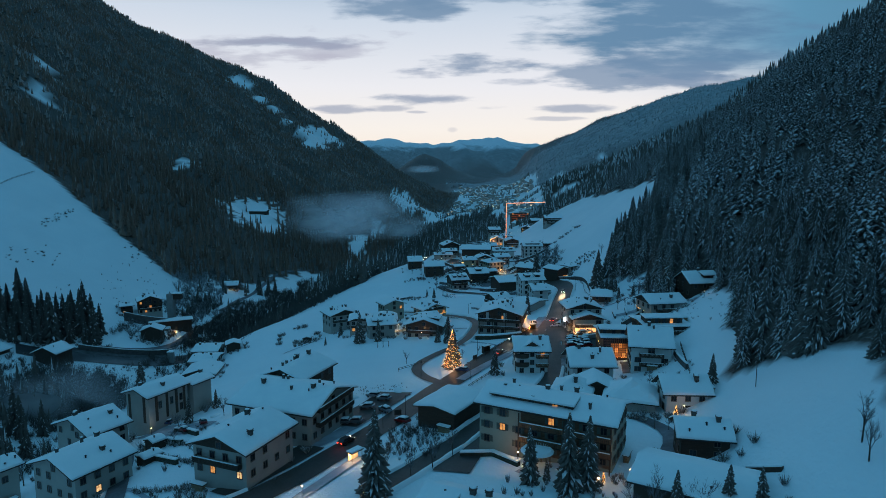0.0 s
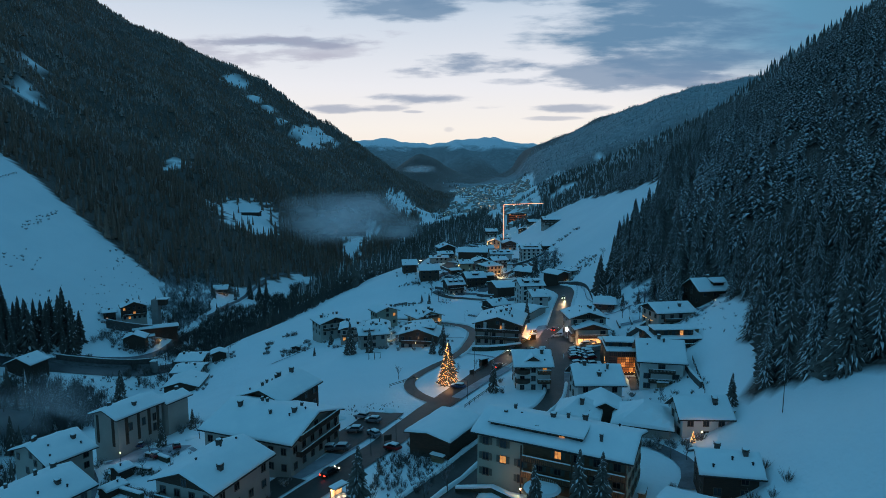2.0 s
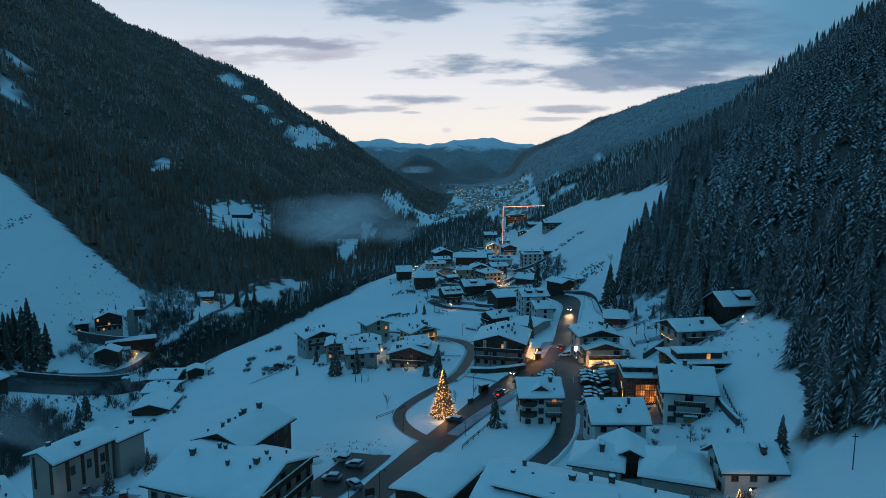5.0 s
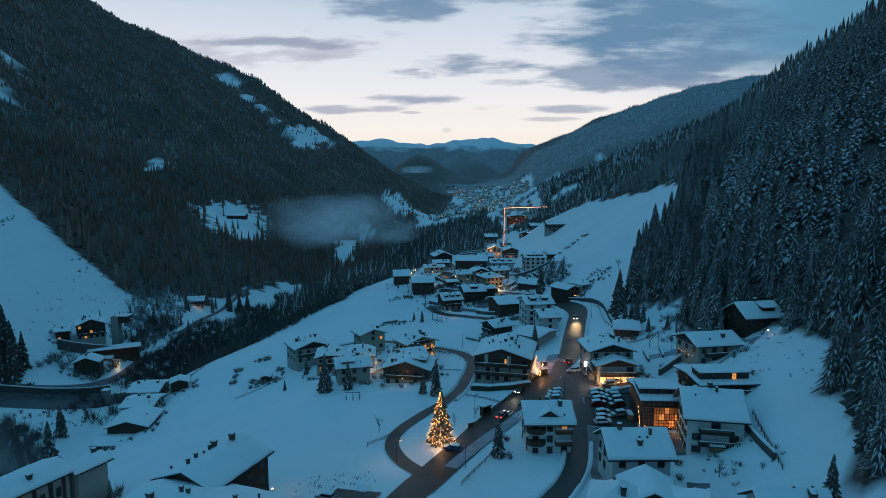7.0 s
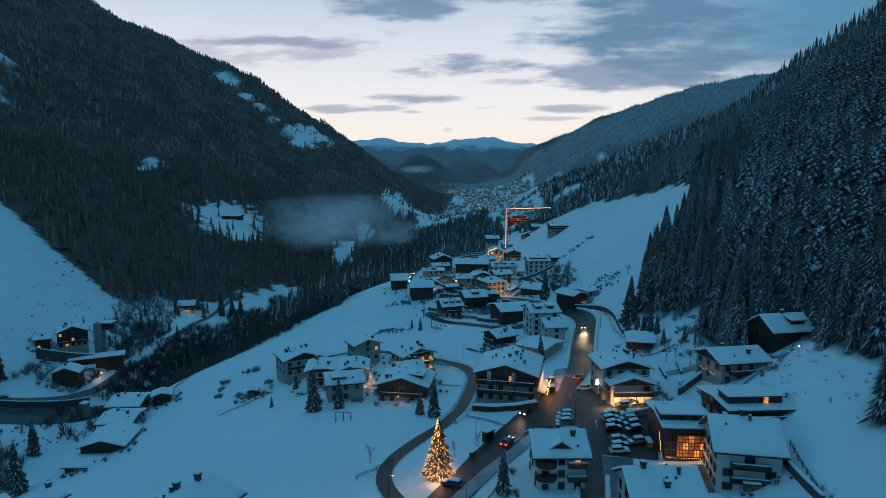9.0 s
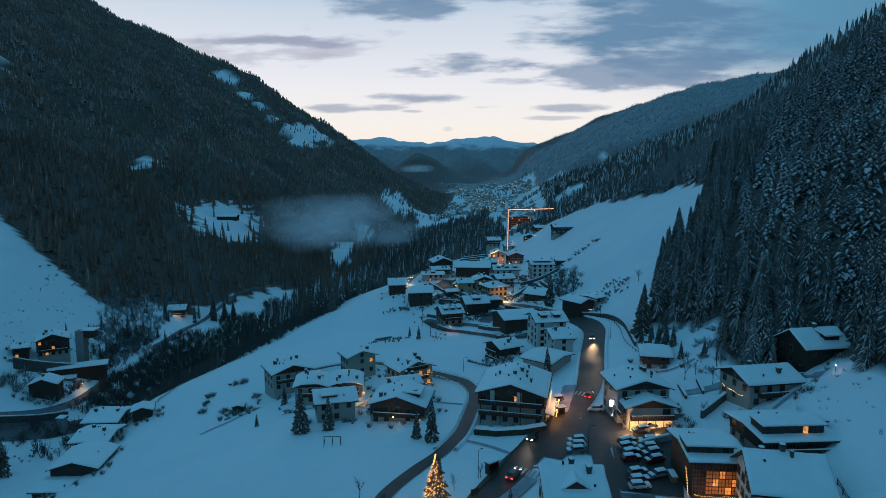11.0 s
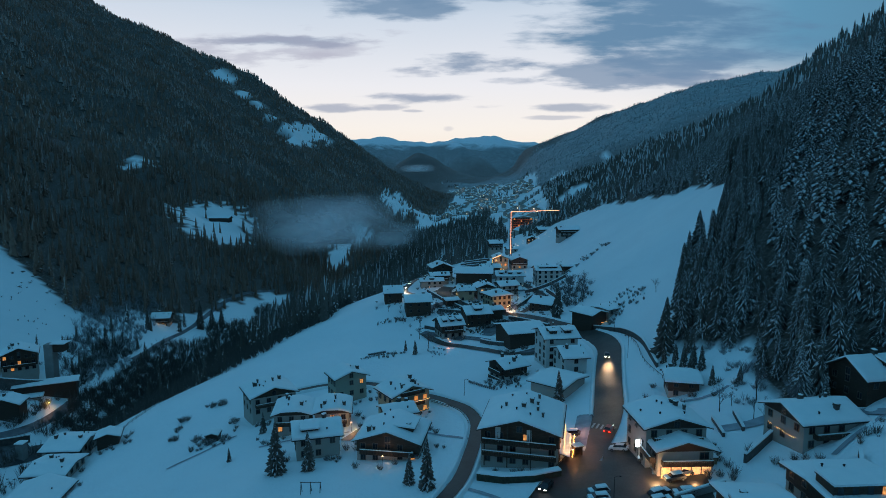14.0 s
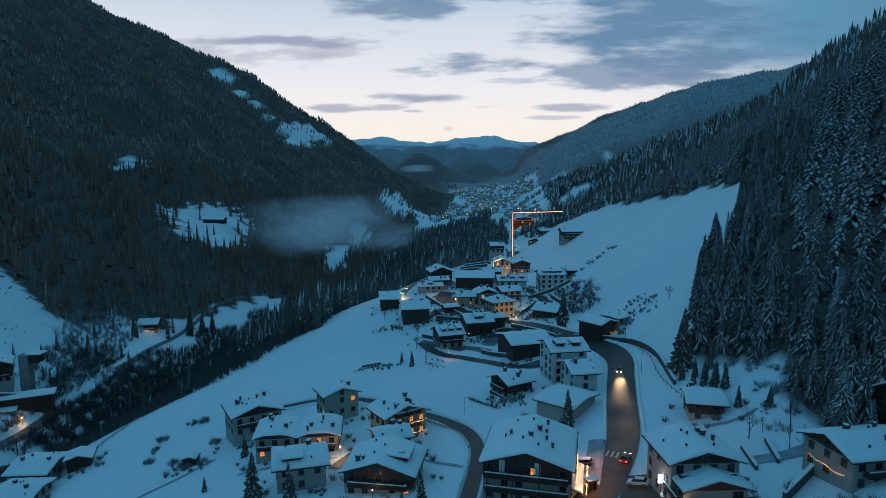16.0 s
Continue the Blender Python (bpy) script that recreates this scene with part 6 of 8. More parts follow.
for x, y, turn in ((10.2, 196, 35), (-11, 147.5, 20)):
    z = ground_at(x, y)
    ob = thing("notice_board", Matrix.LocRotScale((x, y, z), Euler((0, 0, radians(turn))), None), "dark notice board on two posts in the snow", "sign")
    bm = bmesh.new()
    for sx in (-0.7, 0.7):
        box(bm, sx - 0.05, -0.05, -0.3, sx + 0.05, 0.05, 2.3)
    part("posts", fixed(bm), WOOD, ob)
    bm = bmesh.new()
    box(bm, -0.9, -0.09, 0.9, 0.9, -0.05, 2.2)
    part("board", fixed(bm), FASCIA, ob)

# the shop: lit front, sign box and the light that falls on the forecourt
z = ground_at(46, 229)
sign = thing("shop_sign", Matrix.Translation((45.6, 231.0, z)), "white glowing sign box on the corner of the shop", "sign")
bm = bmesh.new()
tube(bm, (0, 0, -0.3), (0, 0, 3.2), 0.06, 0.06, 8)
part("pole", fixed(bm), DARK_METAL, sign)
bm = bmesh.new()
box(bm, -0.5, -0.12, 3.2, 0.5, 0.12, 4.7)
part("sign_box", fixed(bm), SIGN_LIGHT, sign)
front_ = thing("shop_window_wall", Matrix.LocRotScale((52.6, 222.9, 39.6), Euler((0, 0, radians(2))), None), "lit shop front with tall glazed panels under the balcony", "shop front")
for k in range(5):
    bm = bmesh.new()
    box(bm, -5.0 + 2.0 * k, -0.06, 0.2, -3.2 + 2.0 * k, 0.0, 2.4)
    part("pane", fixed(bm), LIT_PALE, front_)
    bm = bmesh.new()
    box(bm, -5.2 + 2.0 * k, -0.12, 0.0, -5.0 + 2.0 * k, 0.06, 2.6)
    part("mullion", fixed(bm), FRAME, front_)
lamp("shop_light", (46.2, 221.0, 40.6), 850, (1.0, 0.62, 0.30), 0.6)
lamp("shop_light", (53.0, 219.6, 40.6), 320, (1.0, 0.60, 0.28), 0.6)
lamp("sign_light", (44.6, 230.0, 43.5), 110, (0.85, 0.92, 1.0), 0.5)
# the warm-lit side of the large chalet
for k in range(3):
    lantern(33.2 + 1.1 * k, 236.0 + 4.2 * k, 2.2, 260, (1.0, 0.46, 0.17), 0.13)

# glazed front of the hotel wing
glazed = thing("hotel_window_wall", Matrix.LocRotScale((55.25, 193.62, 39.8), Euler((0, 0, radians(-4))), None), "tall glazed hotel front with warm light inside", "window wall")
for i in range(8):
    for j in range(4):
        bm = bmesh.new()
        box(bm, -4.7 + 1.18 * i, -0.05, 0.3 + 1.55 * j, -3.64 + 1.18 * i, 0.0, 1.72 + 1.55 * j)
        part("pane", fixed(bm), (LIT if (i, j) in ((5, 0), (6, 1), (3, 1), (4, 2)) else (GLOW_DIM if i > 1 else GLASS)) if j < 3 else GLASS, glazed)
for i in range(9):
    bm = bmesh.new()
    box(bm, -4.82 + 1.18 * i, -0.16, 0.0, -4.68 + 1.18 * i, 0.06, 6.5)
    part("mullion", fixed(bm), WOOD, glazed)
for i in range(8):
    bm = bmesh.new()
    box(bm, -4.21 + 1.18 * i, -0.09, 0.3, -4.13 + 1.18 * i, -0.051, 6.3)
    part("glazing_bar", fixed(bm), WOOD, glazed)
for j in range(4):
    bm = bmesh.new()
    box(bm, -4.7, -0.095, 0.98 + 1.55 * j, 4.6, -0.052, 1.06 + 1.55 * j)
    part("glazing_bar", fixed(bm), WOOD, glazed)
for j in range(5):
    bm = bmesh.new()
    box(bm, -4.8, -0.14, 0.14 + 1.55 * j, 4.8, 0.05, 0.32 + 1.55 * j)
    part("transom", fixed(bm), WOOD, glazed)
lamp("terrace_light", (50.3, 190.8, 41.5), 110, WARM, 0.3)
lamp("terrace_light", (55.0, 190.8, 41.2), 110, WARM, 0.3)


# ---------------------------------------------------------------- light strings
def light_string(points, label, bulbs=20, sag=0.25, size=0.06, mat=None):
    """A string of bulbs that hangs between points."""
    p = [Vector(q) for q in points]
    ob = thing("light_string", Matrix.Translation(p[0]), label, "string lights")
    cord, bulb = bmesh.new(), bmesh.new()
    for a, b in zip(p, p[1:]):
        spots_ = []
        for k in range(bulbs + 1):
            f = k / bulbs
            spots_.append(a.lerp(b, f) - Vector((0, 0, sag * 4 * f * (1 - f))) - p[0])
        for s, e in zip(spots_, spots_[1:]):
            tube(cord, s, e, 0.012, 0.012, 3)
        for s in spots_:
            bmesh.ops.create_icosphere(bulb, subdivisions=1, radius=size, matrix=Matrix.Translation(s))
    part("cord", cord, DARK_METAL, ob)
    part("bulbs", bulb, mat or BULB, ob, kind="stuff")


light_string([(-4.5, 276.0, 34.6), (-1.2, 278.2, 34.4), (1.6, 280.2, 34.6)], "warm string lights on the chalet's upper balcony", 16, 0.3, 0.05)
light_string([(-1.6, 278.0, 31.6), (1.6, 280.0, 31.6)], "warm string lights over the chalet's door", 14, 0.2, 0.05)
light_string([(32.6, 233.4, 38.9), (34.0, 239.0, 39.0), (35.3, 244.4, 39.1)], "warm bulbs along the lean-to of the large chalet", 14, 0.15, 0.09)
light_string([(30.6, 232.8, 41.4), (32.0, 238.8, 41.5), (33.3, 244.4, 41.6)], "warm bulbs along the side balcony of the large chalet", 14, 0.2, 0.08)
light_string([(50.4, 192.6, 40.6), (53.0, 192.2, 40.5), (56.0, 192.0, 40.5), (59.5, 191.8, 40.6)], "warm string lights at the foot of the glazed hotel front", 9, 0.15, 0.055)
light_string([(48.9, 193.4, 45.6), (49.2, 193.2, 43.0), (49.4, 193.0, 40.4)], "warm string lights down the corner of the hotel wing", 9, 0.0, 0.06)
light_string([(3.4, 121.4, 41.6), (7.5, 122.4, 41.6), (12.5, 119.2, 41.8), (14.6, 115.6, 42.0)], "warm fairy lights strung over the round hedge", 5, 0.05, 0.07)
light_string([(72.6, 221.5, 48.6), (72.0, 225.5, 48.6), (71.6, 229.5, 48.6)], "warm string lights along the side balcony", 8, 0.25, 0.06)
light_string([(37.6, 498.7, 42.2), (43.2, 498.7, 44.6)], "rope of lights that edges the gable", 14, 0.0, 0.16)
light_string([(37.6, 498.7, 42.2), (37.7, 498.7, 37.0)], "rope of lights down the corner of the house", 12, 0.0, 0.14)
light_string([(66.5, 343, 40.5), (73.5, 347.5, 40.5)], "warm lights along the terrace rail", 14, 0.05, 0.08)
light_string([(-165.0, 478.4, 5.6), (-161.0, 479.0, 5.6)], "bright lights along the porch rail", 8, 0.0, 0.10)
light_string([(-95, 108.5, 41.5), (-86, 106, 41.5), (-78, 104, 41.5)], "warm string lights along the eaves of a house", 30, 0.2, 0.07)


# ---------------------------------------------------------------- fences, walls and rails
bm = bmesh.new()
box(bm, -0.06, -0.06, -0.4, 0.06, 0.06, 1.1)
POST = mesh_of("post", fixed(bm), WOOD)
bm = bmesh.new()
box(bm, 0, -0.035, -0.06, 1, 0.035, 0.06)
RAIL = mesh_of("rail", fixed(bm), WOOD)


def fence(points, label, gap=2.6, tall=1.0, rails=2, material_=None):
    line = smooth_line(points, gap)
    z = ground(line[:, 0], line[:, 1])
    ob = thing("fence", Matrix.Translation((*line[0], z[0])), label, "fence")
    o = Vector((*line[0], z[0]))
    pts = [Vector((*p, h)) - o for p, h in zip(line, z)]
    for p in pts:
        post_ = part("post", POST, None, ob)
        post_.matrix_local = Matrix.Translation(p) @ Matrix.Diagonal((1, 1, tall, 1))
    for a, b in zip(pts, pts[1:]):
        for r in range(rails):
            up = Vector((0, 0, tall * (0.95 - 0.42 * r)))
            q = (b - a).to_track_quat("X", "Z")
            bar = part("rail", RAIL, None, ob)
            bar.matrix_local = Matrix.LocRotScale(a + up, q, ((b - a).length, 1, 1))
    return ob


fence([(10, 196), (17, 209), (24, 224), (31, 235), (34, 239)], "dark wooden rail fence along the road by the lit tree")
fence([(-12.5, 305.5), (-1.5, 293), (5.5, 284.5), (10.5, 275.5), (12, 266)], "wooden rail fence along the snowy lane")
fence([(-104, 306), (-103, 322), (-97, 345), (-87, 374)], "snow-capped fence at the edge of the gorge", 2.4, 1.1, 2)
fence([(7, 168), (13, 180), (17, 190)], "wooden fence beside the village road")
fence([(-14, 192), (-9, 196), (-7, 199)], "short dark fence at the field's corner")
fence([(66.5, 276), (66, 290), (70, 312), (68, 335), (58, 350)], "dark guard rail round the outside of the bend", 3.0, 0.9, 1)
fence([(71.5, 185), (68, 172), (65, 161)], "dark stepped fence up the slope", 2.4, 1.2, 2)
fence([(-206, 250), (-190, 245), (-170, 244), (-150, 250)], "weathered fence on the snowy field")


def low_wall(points, tall, thick, mat, label, cap=True, name="retaining_wall"):
    line = smooth_line(points, 4.0)
    out = sides(line)
    z = ground(line[:, 0], line[:, 1])
    n = len(line)

    def ribbon(z0, z1, half):
        a, b = line + out * half, line - out * half
        v = np.concatenate([np.column_stack([a, z + z0]), np.column_stack([a, z + z1]), np.column_stack([b, z + z1]), np.column_stack([b, z + z0])])
        t = []
        for k in range(4):
            k2 = (k + 1) % 4
            for i in range(n - 1):
                p, q_, r, s = k * n + i, k * n + i + 1, k2 * n + i + 1, k2 * n + i
                t += [(p, q_, r), (p, r, s)]
        t += [(0, n, 2 * n), (0, 2 * n, 3 * n), (n - 1, 3 * n - 1, 2 * n - 1), (n - 1, 4 * n - 1, 3 * n - 1)]
        return v, t

    ob = thing(name, Matrix.Identity(4), label, "wall")
    v, t = ribbon(-1.0, tall, thick / 2)
    part("wall", raw_mesh("wall", v, t, [mat]), None, ob)
    if cap:
        v, t = ribbon(tall + 0.005, tall + 0.3, thick / 2 + 0.05)
        part("snow_cap", raw_mesh("snow_cap", v, t, [ROOF_SNOW]), None, ob)


low_wall([(67.8, 284), (70.5, 304), (70.5, 322), (66, 340), (56, 354)], 1.6, 0.6, STONE, "retaining wall along the outside of the road bend")
low_wall([(58, 218), (52, 217.5), (47, 214)], 1.6, 0.4, CONCRETE, "ramp wall below the shop")

# tall concrete shaft beside the lit chalet across the valley
z = ground_at(-162.5, 371)
shaft = thing("tower", Matrix.Translation((-162.8, 371.5, z)), "tall pale concrete shaft built against the chalet", "tower")
bm = bmesh.new()
box(bm, -1.9, -1.9, -2, 1.9, 1.9, 24.3 - z)
bmesh.ops.bevel(bm, geom=list(bm.edges), offset=0.08, segments=1, affect="EDGES")
part("shaft", fixed(bm), CONCRETE, shaft)
bm = bmesh.new()
box(bm, 1.9, -1.6, 24.3 - z - 3.2, 6.2, 2.4, 24.6 - z)
part("stair_house", fixed(bm), WOOD, shaft)
bm = bmesh.new()
box(bm, 1.2, -2.4, 24.61 - z, 7.2, 3.2, 25.0 - z)
part("roof_snow", fixed(bm), ROOF_SNOW, shaft)

# pale pillar by the stream, and a thin pole on the slope
z = ground_at(-139.0, 313.5)
pillar = thing("pillar", Matrix.Translation((-139.0, 313.5, z)), "square pale concrete pillar with a snow cap", "pillar")
bm = bmesh.new()
box(bm, -1.3, -1.3, -1, 1.3, 1.3, 5.6)
bmesh.ops.bevel(bm, geom=list(bm.edges), offset=0.06, segments=1, affect="EDGES")
part("shaft", fixed(bm), CONCRETE, pillar)
bm = bmesh.new()
box(bm, -1.6, -1.6, 5.605, 1.6, 1.6, 6.0)
bmesh.ops.bevel(bm, geom=list(bm.edges), offset=0.12, segments=2, affect="EDGES")
part("snow_cap", fixed(bm), ROOF_SNOW, pillar)

z = ground_at(66.6, 129.8)
pole_ = thing("utility_pole", Matrix.Translation((66.6, 129.8, z)), "thin dark wooden pole on the open snowy slope", "pole")
bm = bmesh.new()
tube(bm, (0, 0, -0.5), (0, 0, 6.0), 0.09, 0.06, 8)
part("shaft", fixed(bm), WOOD, pole_)
bm = bmesh.new()
box(bm, -0.5, -0.05, 5.4, 0.5, 0.05, 5.52)
part("crossarm", fixed(bm), WOOD, pole_)

# the crane wound with rope light
crane = thing("crane", Matrix.Translation((56, 560, ground_at(56, 560))), "building crane outlined with orange rope light", "crane")
bm = bmesh.new()
gz = ground_at(56, 560)
for sx in (-0.7, 0.7):
    for sy in (-0.7, 0.7):
        tube(bm, (sx, sy, -1), (sx, sy, 67 - gz), 0.12, 0.12, 4)
for k in range(12):
    h0 = k * (66 - gz) / 12
    tube(bm, (-0.7, -0.7, h0), (0.7, -0.7, h0 + (66 - gz) / 12), 0.07, 0.07, 3)
    tube(bm, (0.7, 0.7, h0), (-0.7, 0.7, h0 + (66 - gz) / 12), 0.07, 0.07, 3)
part("mast", bm, STEEL, crane)
bm = bmesh.new()
tube(bm, (0, 0, 67 - gz), (33, -8, 68.6 - gz), 0.16, 0.16, 4)
tube(bm, (0, 0, 68.4 - gz), (33, -8, 68.9 - gz), 0.12, 0.12, 4)
for k in range(14):
    f, g = k / 14, (k + 1) / 14
    tube(bm, (33 * f, -8 * f, 67 - gz + 1.6 * f), (33 * g, -8 * g, 68.4 - gz + 0.5 * g), 0.06, 0.06, 3)
part("jib", bm, STEEL, crane)
bm = bmesh.new()
tube(bm, (0, -0.9, 2), (0, -0.9, 67.3 - gz), 0.15, 0.15, 5)
tube(bm, (0, -0.9, 67.3 - gz), (33, -8.9, 68.8 - gz), 0.15, 0.15, 5)
part("rope_light", bm, ROPE, crane, "glowing orange rope of light")

# the lit hotel in the lower village
gz = ground_at(121, 985)
hotel = thing("hotel", Matrix.LocRotScale((121, 985, gz), Euler((0, 0, radians(4))), None), "broad hotel with red-lit balconies in the lower village", "hotel")
bm = bmesh.new()
box(bm, -14, 0, -2, 14, 14, 17)
part("wall", fixed(bm), BROWN, hotel)
bm = bmesh.new()
prism(bm, [(-15.5, 17), (0, 20.5), (15.5, 17), (15.5, 17.6), (0, 21.2), (-15.5, 17.6)], -1.5, 15.5)
part("roof", fixed(bm), ROOF_SNOW, hotel)
for j in range(5):
    bm = bmesh.new()
    box(bm, -14.2, -1.3, 2.2 + 3.1 * j, 14.2, 0.0, 2.5 + 3.1 * j)
    part("balcony", fixed(bm), WOOD, hotel)
    bm = bmesh.new()
    box(bm, -14.0, -1.36, 2.5 + 3.1 * j, 14.0, -1.3, 2.75 + 3.1 * j)
    part("rope_light", fixed(bm), glowing("red_rope_light", (1.0, 0.18, 0.07), 0.55), hotel)
    for i in range(8):
        bm = bmesh.new()
        box(bm, -13 + 3.4 * i, -0.06, 2.9 + 3.1 * j, -11.2 + 3.4 * i, 0.02, 4.6 + 3.1 * j)
        part("pane", fixed(bm), LIT if (i * 3 + j * 2) % 7 == 1 else GLASS, hotel)


# ---------------------------------------------------------------- bushes and bare trees
def bare_tree(x, y, tall, seed, label="bare leafless tree with frost on its twigs"):
    rng_ = random.Random(seed)
    ob = thing("bare_tree", Matrix.Translation((x, y, ground_at(x, y) - 0.1)), label, "tree", "bare trees")
    trunk, crown = bmesh.new(), bmesh.new()

    def grow(p, d, length, r, level):
        e = p + d * length
        tube(trunk if level == 0 else crown, p, e, r, r * 0.62, 6 if level == 0 else 3)
        if level == 4:
            return
        for k in range(4 if level else 6):
            f = rng_.uniform(0.35, 1.0)
            nd = (d + Vector((rng_.uniform(-1, 1), rng_.uniform(-1, 1), rng_.uniform(-0.15, 0.75))) * (0.75 if level else 0.6)).normalized()
            grow(p.lerp(e, f), nd, length * rng_.uniform(0.45, 0.68), r * 0.5, level + 1)

    grow(Vector((0, 0, 0)), Vector((rng_.uniform(-0.06, 0.06), rng_.uniform(-0.06, 0.06), 1)).normalized(), tall * 0.48, tall * 0.016, 0)
    part("trunk", trunk, BARK, ob)
    part("crown", crown, TWIG, ob)


for k, (x, y, tall) in enumerate(((33, 93, 10), (40, 91.5, 10), (30, 94, 8), (-2, 116, 8), (2, 121, 7), (-6, 112, 6), (62.5, 88, 8), (64, 92, 9), (80, 236, 12), (70, 248, 8), (62, 452, 12), (70, 450, 11), (57, 445, 10), (0, 352, 10), (-31, 243, 6), (-43, 160, 6), (-12, 387, 5), (-4, 382, 5), (-20, 404, 5), (-46, 300, 5), (12, 205, 4), (6.5, 200, 4), (-12, 200, 5), (66, 226, 5), (74, 240, 6), (-70, 160, 6), (88, 240, 9), (64, 394, 13), (68.5, 383, 12), (61, 398, 11), (66, 400, 12), (70, 392, 12), (62.5, 388, 10), (67, 408, 11), (72, 400, 10), (78, 247, 10), (74.3, 234.5, 8), (73, 248.5, 4.5), (80, 258, 6), (86, 340, 7), (45.5, 130, 4.5), (48, 128.5, 4), (57, 168, 5), (-66, 148, 5), (-60, 166, 6), (-36, 172, 5), (-95, 118, 8), (-104, 148, 9))):
    bare_tree(x, y, tall, 300 + k)


def brush(name, spots, low, high, label, seed, mats, blades=28, fat=1.0, spread_=(0.1, 0.55)):
    """Thickets of thin shoots, joined."""
    rng_ = np.random.default_rng(seed)
    n = len(spots)
    z = ground(spots[:, 0], spots[:, 1])
    tall = rng_.uniform(low, high, n)
    base = np.repeat(np.column_stack([spots, z]), blades, 0)
    h = np.repeat(tall, blades) * rng_.uniform(0.5, 1.0, n * blades)
    th = rng_.uniform(0, math.tau, n * blades)
    r = h * rng_.uniform(*spread_, n * blades)
    w = (0.03 + 0.014 * h) * fat
    foot = base + np.column_stack([np.cos(th) * r * 0.25, np.sin(th) * r * 0.25, -0.2 * np.ones(n * blades)])
    tip = base + np.column_stack([np.cos(th) * r, np.sin(th) * r, h])
    turn = rng_.uniform(0, math.tau, n * blades)
    off = np.column_stack([np.cos(turn) * w, np.sin(turn) * w, 0 * w])
    mid = (foot + tip) / 2
    v = np.stack([foot, mid - off, mid + off, tip], 1).reshape(-1, 3)
    i = np.arange(n * blades) * 4
    t = np.stack([np.stack([i, i + 1, i + 2], 1), np.stack([i + 2, i + 1, i + 3], 1)], 1).reshape(-1, 3)
    m = (rng_.random(n * blades * 2) < 0.3).astype(int)
    return tagged(new(name, raw_mesh(name, v, t, mats, m)), label, "bushes", kind="stuff")


SHOOTS = material("alder_shoots", (0.10, 0.09, 0.08), 0.9, 0.3, 0.3, 0.0)
RIME = material("rimed_shoots", (0.46, 0.48, 0.50), 0.9, 0.3, 0.3, 0.0)
river_x = lambda y: far_edge(y, [(r[0], r[1]) for r in RAILS[3]])
bank_x = lambda y: far_edge(y, [(r[0], r[1]) for r in RAILS[4]])
thin_out = lambda x, y: np.sin(x * 0.9 + 2 * np.sin(y * 0.21)) + np.sin(y * 0.57 + x * 0.3)
brush("thicket", scatter(-150, -30, 290, 640, 2.0, 21, lambda x, y: (x > river_x(y) - 19 - 6 * np.sin(y * 0.09)) & (x < bank_x(y) - 4 + 3 * np.sin(y * 0.15) + 1.5 * np.sin(y * 0.9)) & (thin_out(x, y) > np.interp(y, (290, 350, 400), (0.9, 0.0, -1.3)))), 2.5, 7.0, "dark bare thicket that fills the gorge", 21, [SHOOTS, SHOOTS], 22, 0.8)
plant("young_spruces", scatter(-150, -50, 340, 560, 9.0, 61, lambda x, y: (x > river_x(y) - 12) & (x < bank_x(y) - 5) & (thin_out(x, y) > 0.3)), GORGE, 6, 13, "spruces scattered through the gorge thicket", WOODS, 61)
plant("young_spruces", scatter(-186, -138, 375, 500, 9.0, 62, lambda x, y: (x < river_x(y) - 22) & (thin_out(x, y) > 0.75) & (x > np.interp(y, (383, 440, 500), (-158, -180, -186)))), GORGE, 6, 14, "spruces among the rimed bushes", WOODS, 62)
brush("thicket", scatter(-200, -140, 380, 505, 2.4, 22, lambda x, y: (x > np.interp(y, (383, 440, 500), (-163, -191, -197))) & (x < np.interp(y, (383, 400, 440, 500), (-150, -147, -157, -170))) & (np.sin(x * 0.31) + np.sin(y * 0.17 + 1) > -1.1)), 2.0, 5.5, "rimed bushes on the slope above the gorge", 22, [RIME, SHOOTS], 46, 0.5)
brush("thicket", scatter(-185, -120, 220, 285, 2.2, 23, lambda x, y: np.hypot((x + 154) / 22, (y - 250) / 26) < 1 + 0.15 * np.sin(x)), 3.0, 8.0, "dark leafless thicket below the village", 23, [SHOOTS, TWIG], 60, 0.5)
plant("young_spruces", scatter(-178, -120, 175, 262, 6.0, 64, lambda x, y: (x < np.interp(y, (175, 262), (-124, -152))) & (thin_out(x, y) > -0.6)), GORGE, 7, 15, "dark spruces at the edge of the hollow", WOODS, 64)
brush("thicket", scatter(-190, -122, 185, 270, 2.4, 34, lambda x, y: (x < np.interp(y, (185, 270), (-122, -150))) & (thin_out(x, y) > -0.8)), 1.5, 5.0, "dark leafless scrub at the edge of the hollow", 34, [SHOOTS, SHOOTS], 40, 0.7, (0.15, 0.7))
brush("thicket", scatter(-178, -122, 328, 432, 2.3, 28, lambda x, y: (thin_out(x, y) > -0.2) & (np.hypot(x + 160, y - 358) > 12) & (np.hypot(x + 172, y - 366) > 13) & (np.abs(x + 149) > 3)), 1.5, 5.0, "bare bushes below the lit chalet", 28, [SHOOTS, RIME], 60, 0.5, (0.2, 0.8))
brush("thicket", scatter(-168, -122, 338, 420, 2.1, 33, lambda x, y: (thin_out(x, y) > -0.9) & (np.abs(x + 149) > 3.2) & (x > np.interp(y, (338, 372, 420), (-152, -158, -168)))), 2.0, 6.0, "dark bare thicket beside the valley road", 33, [SHOOTS, SHOOTS], 56, 0.6, (0.15, 0.7))
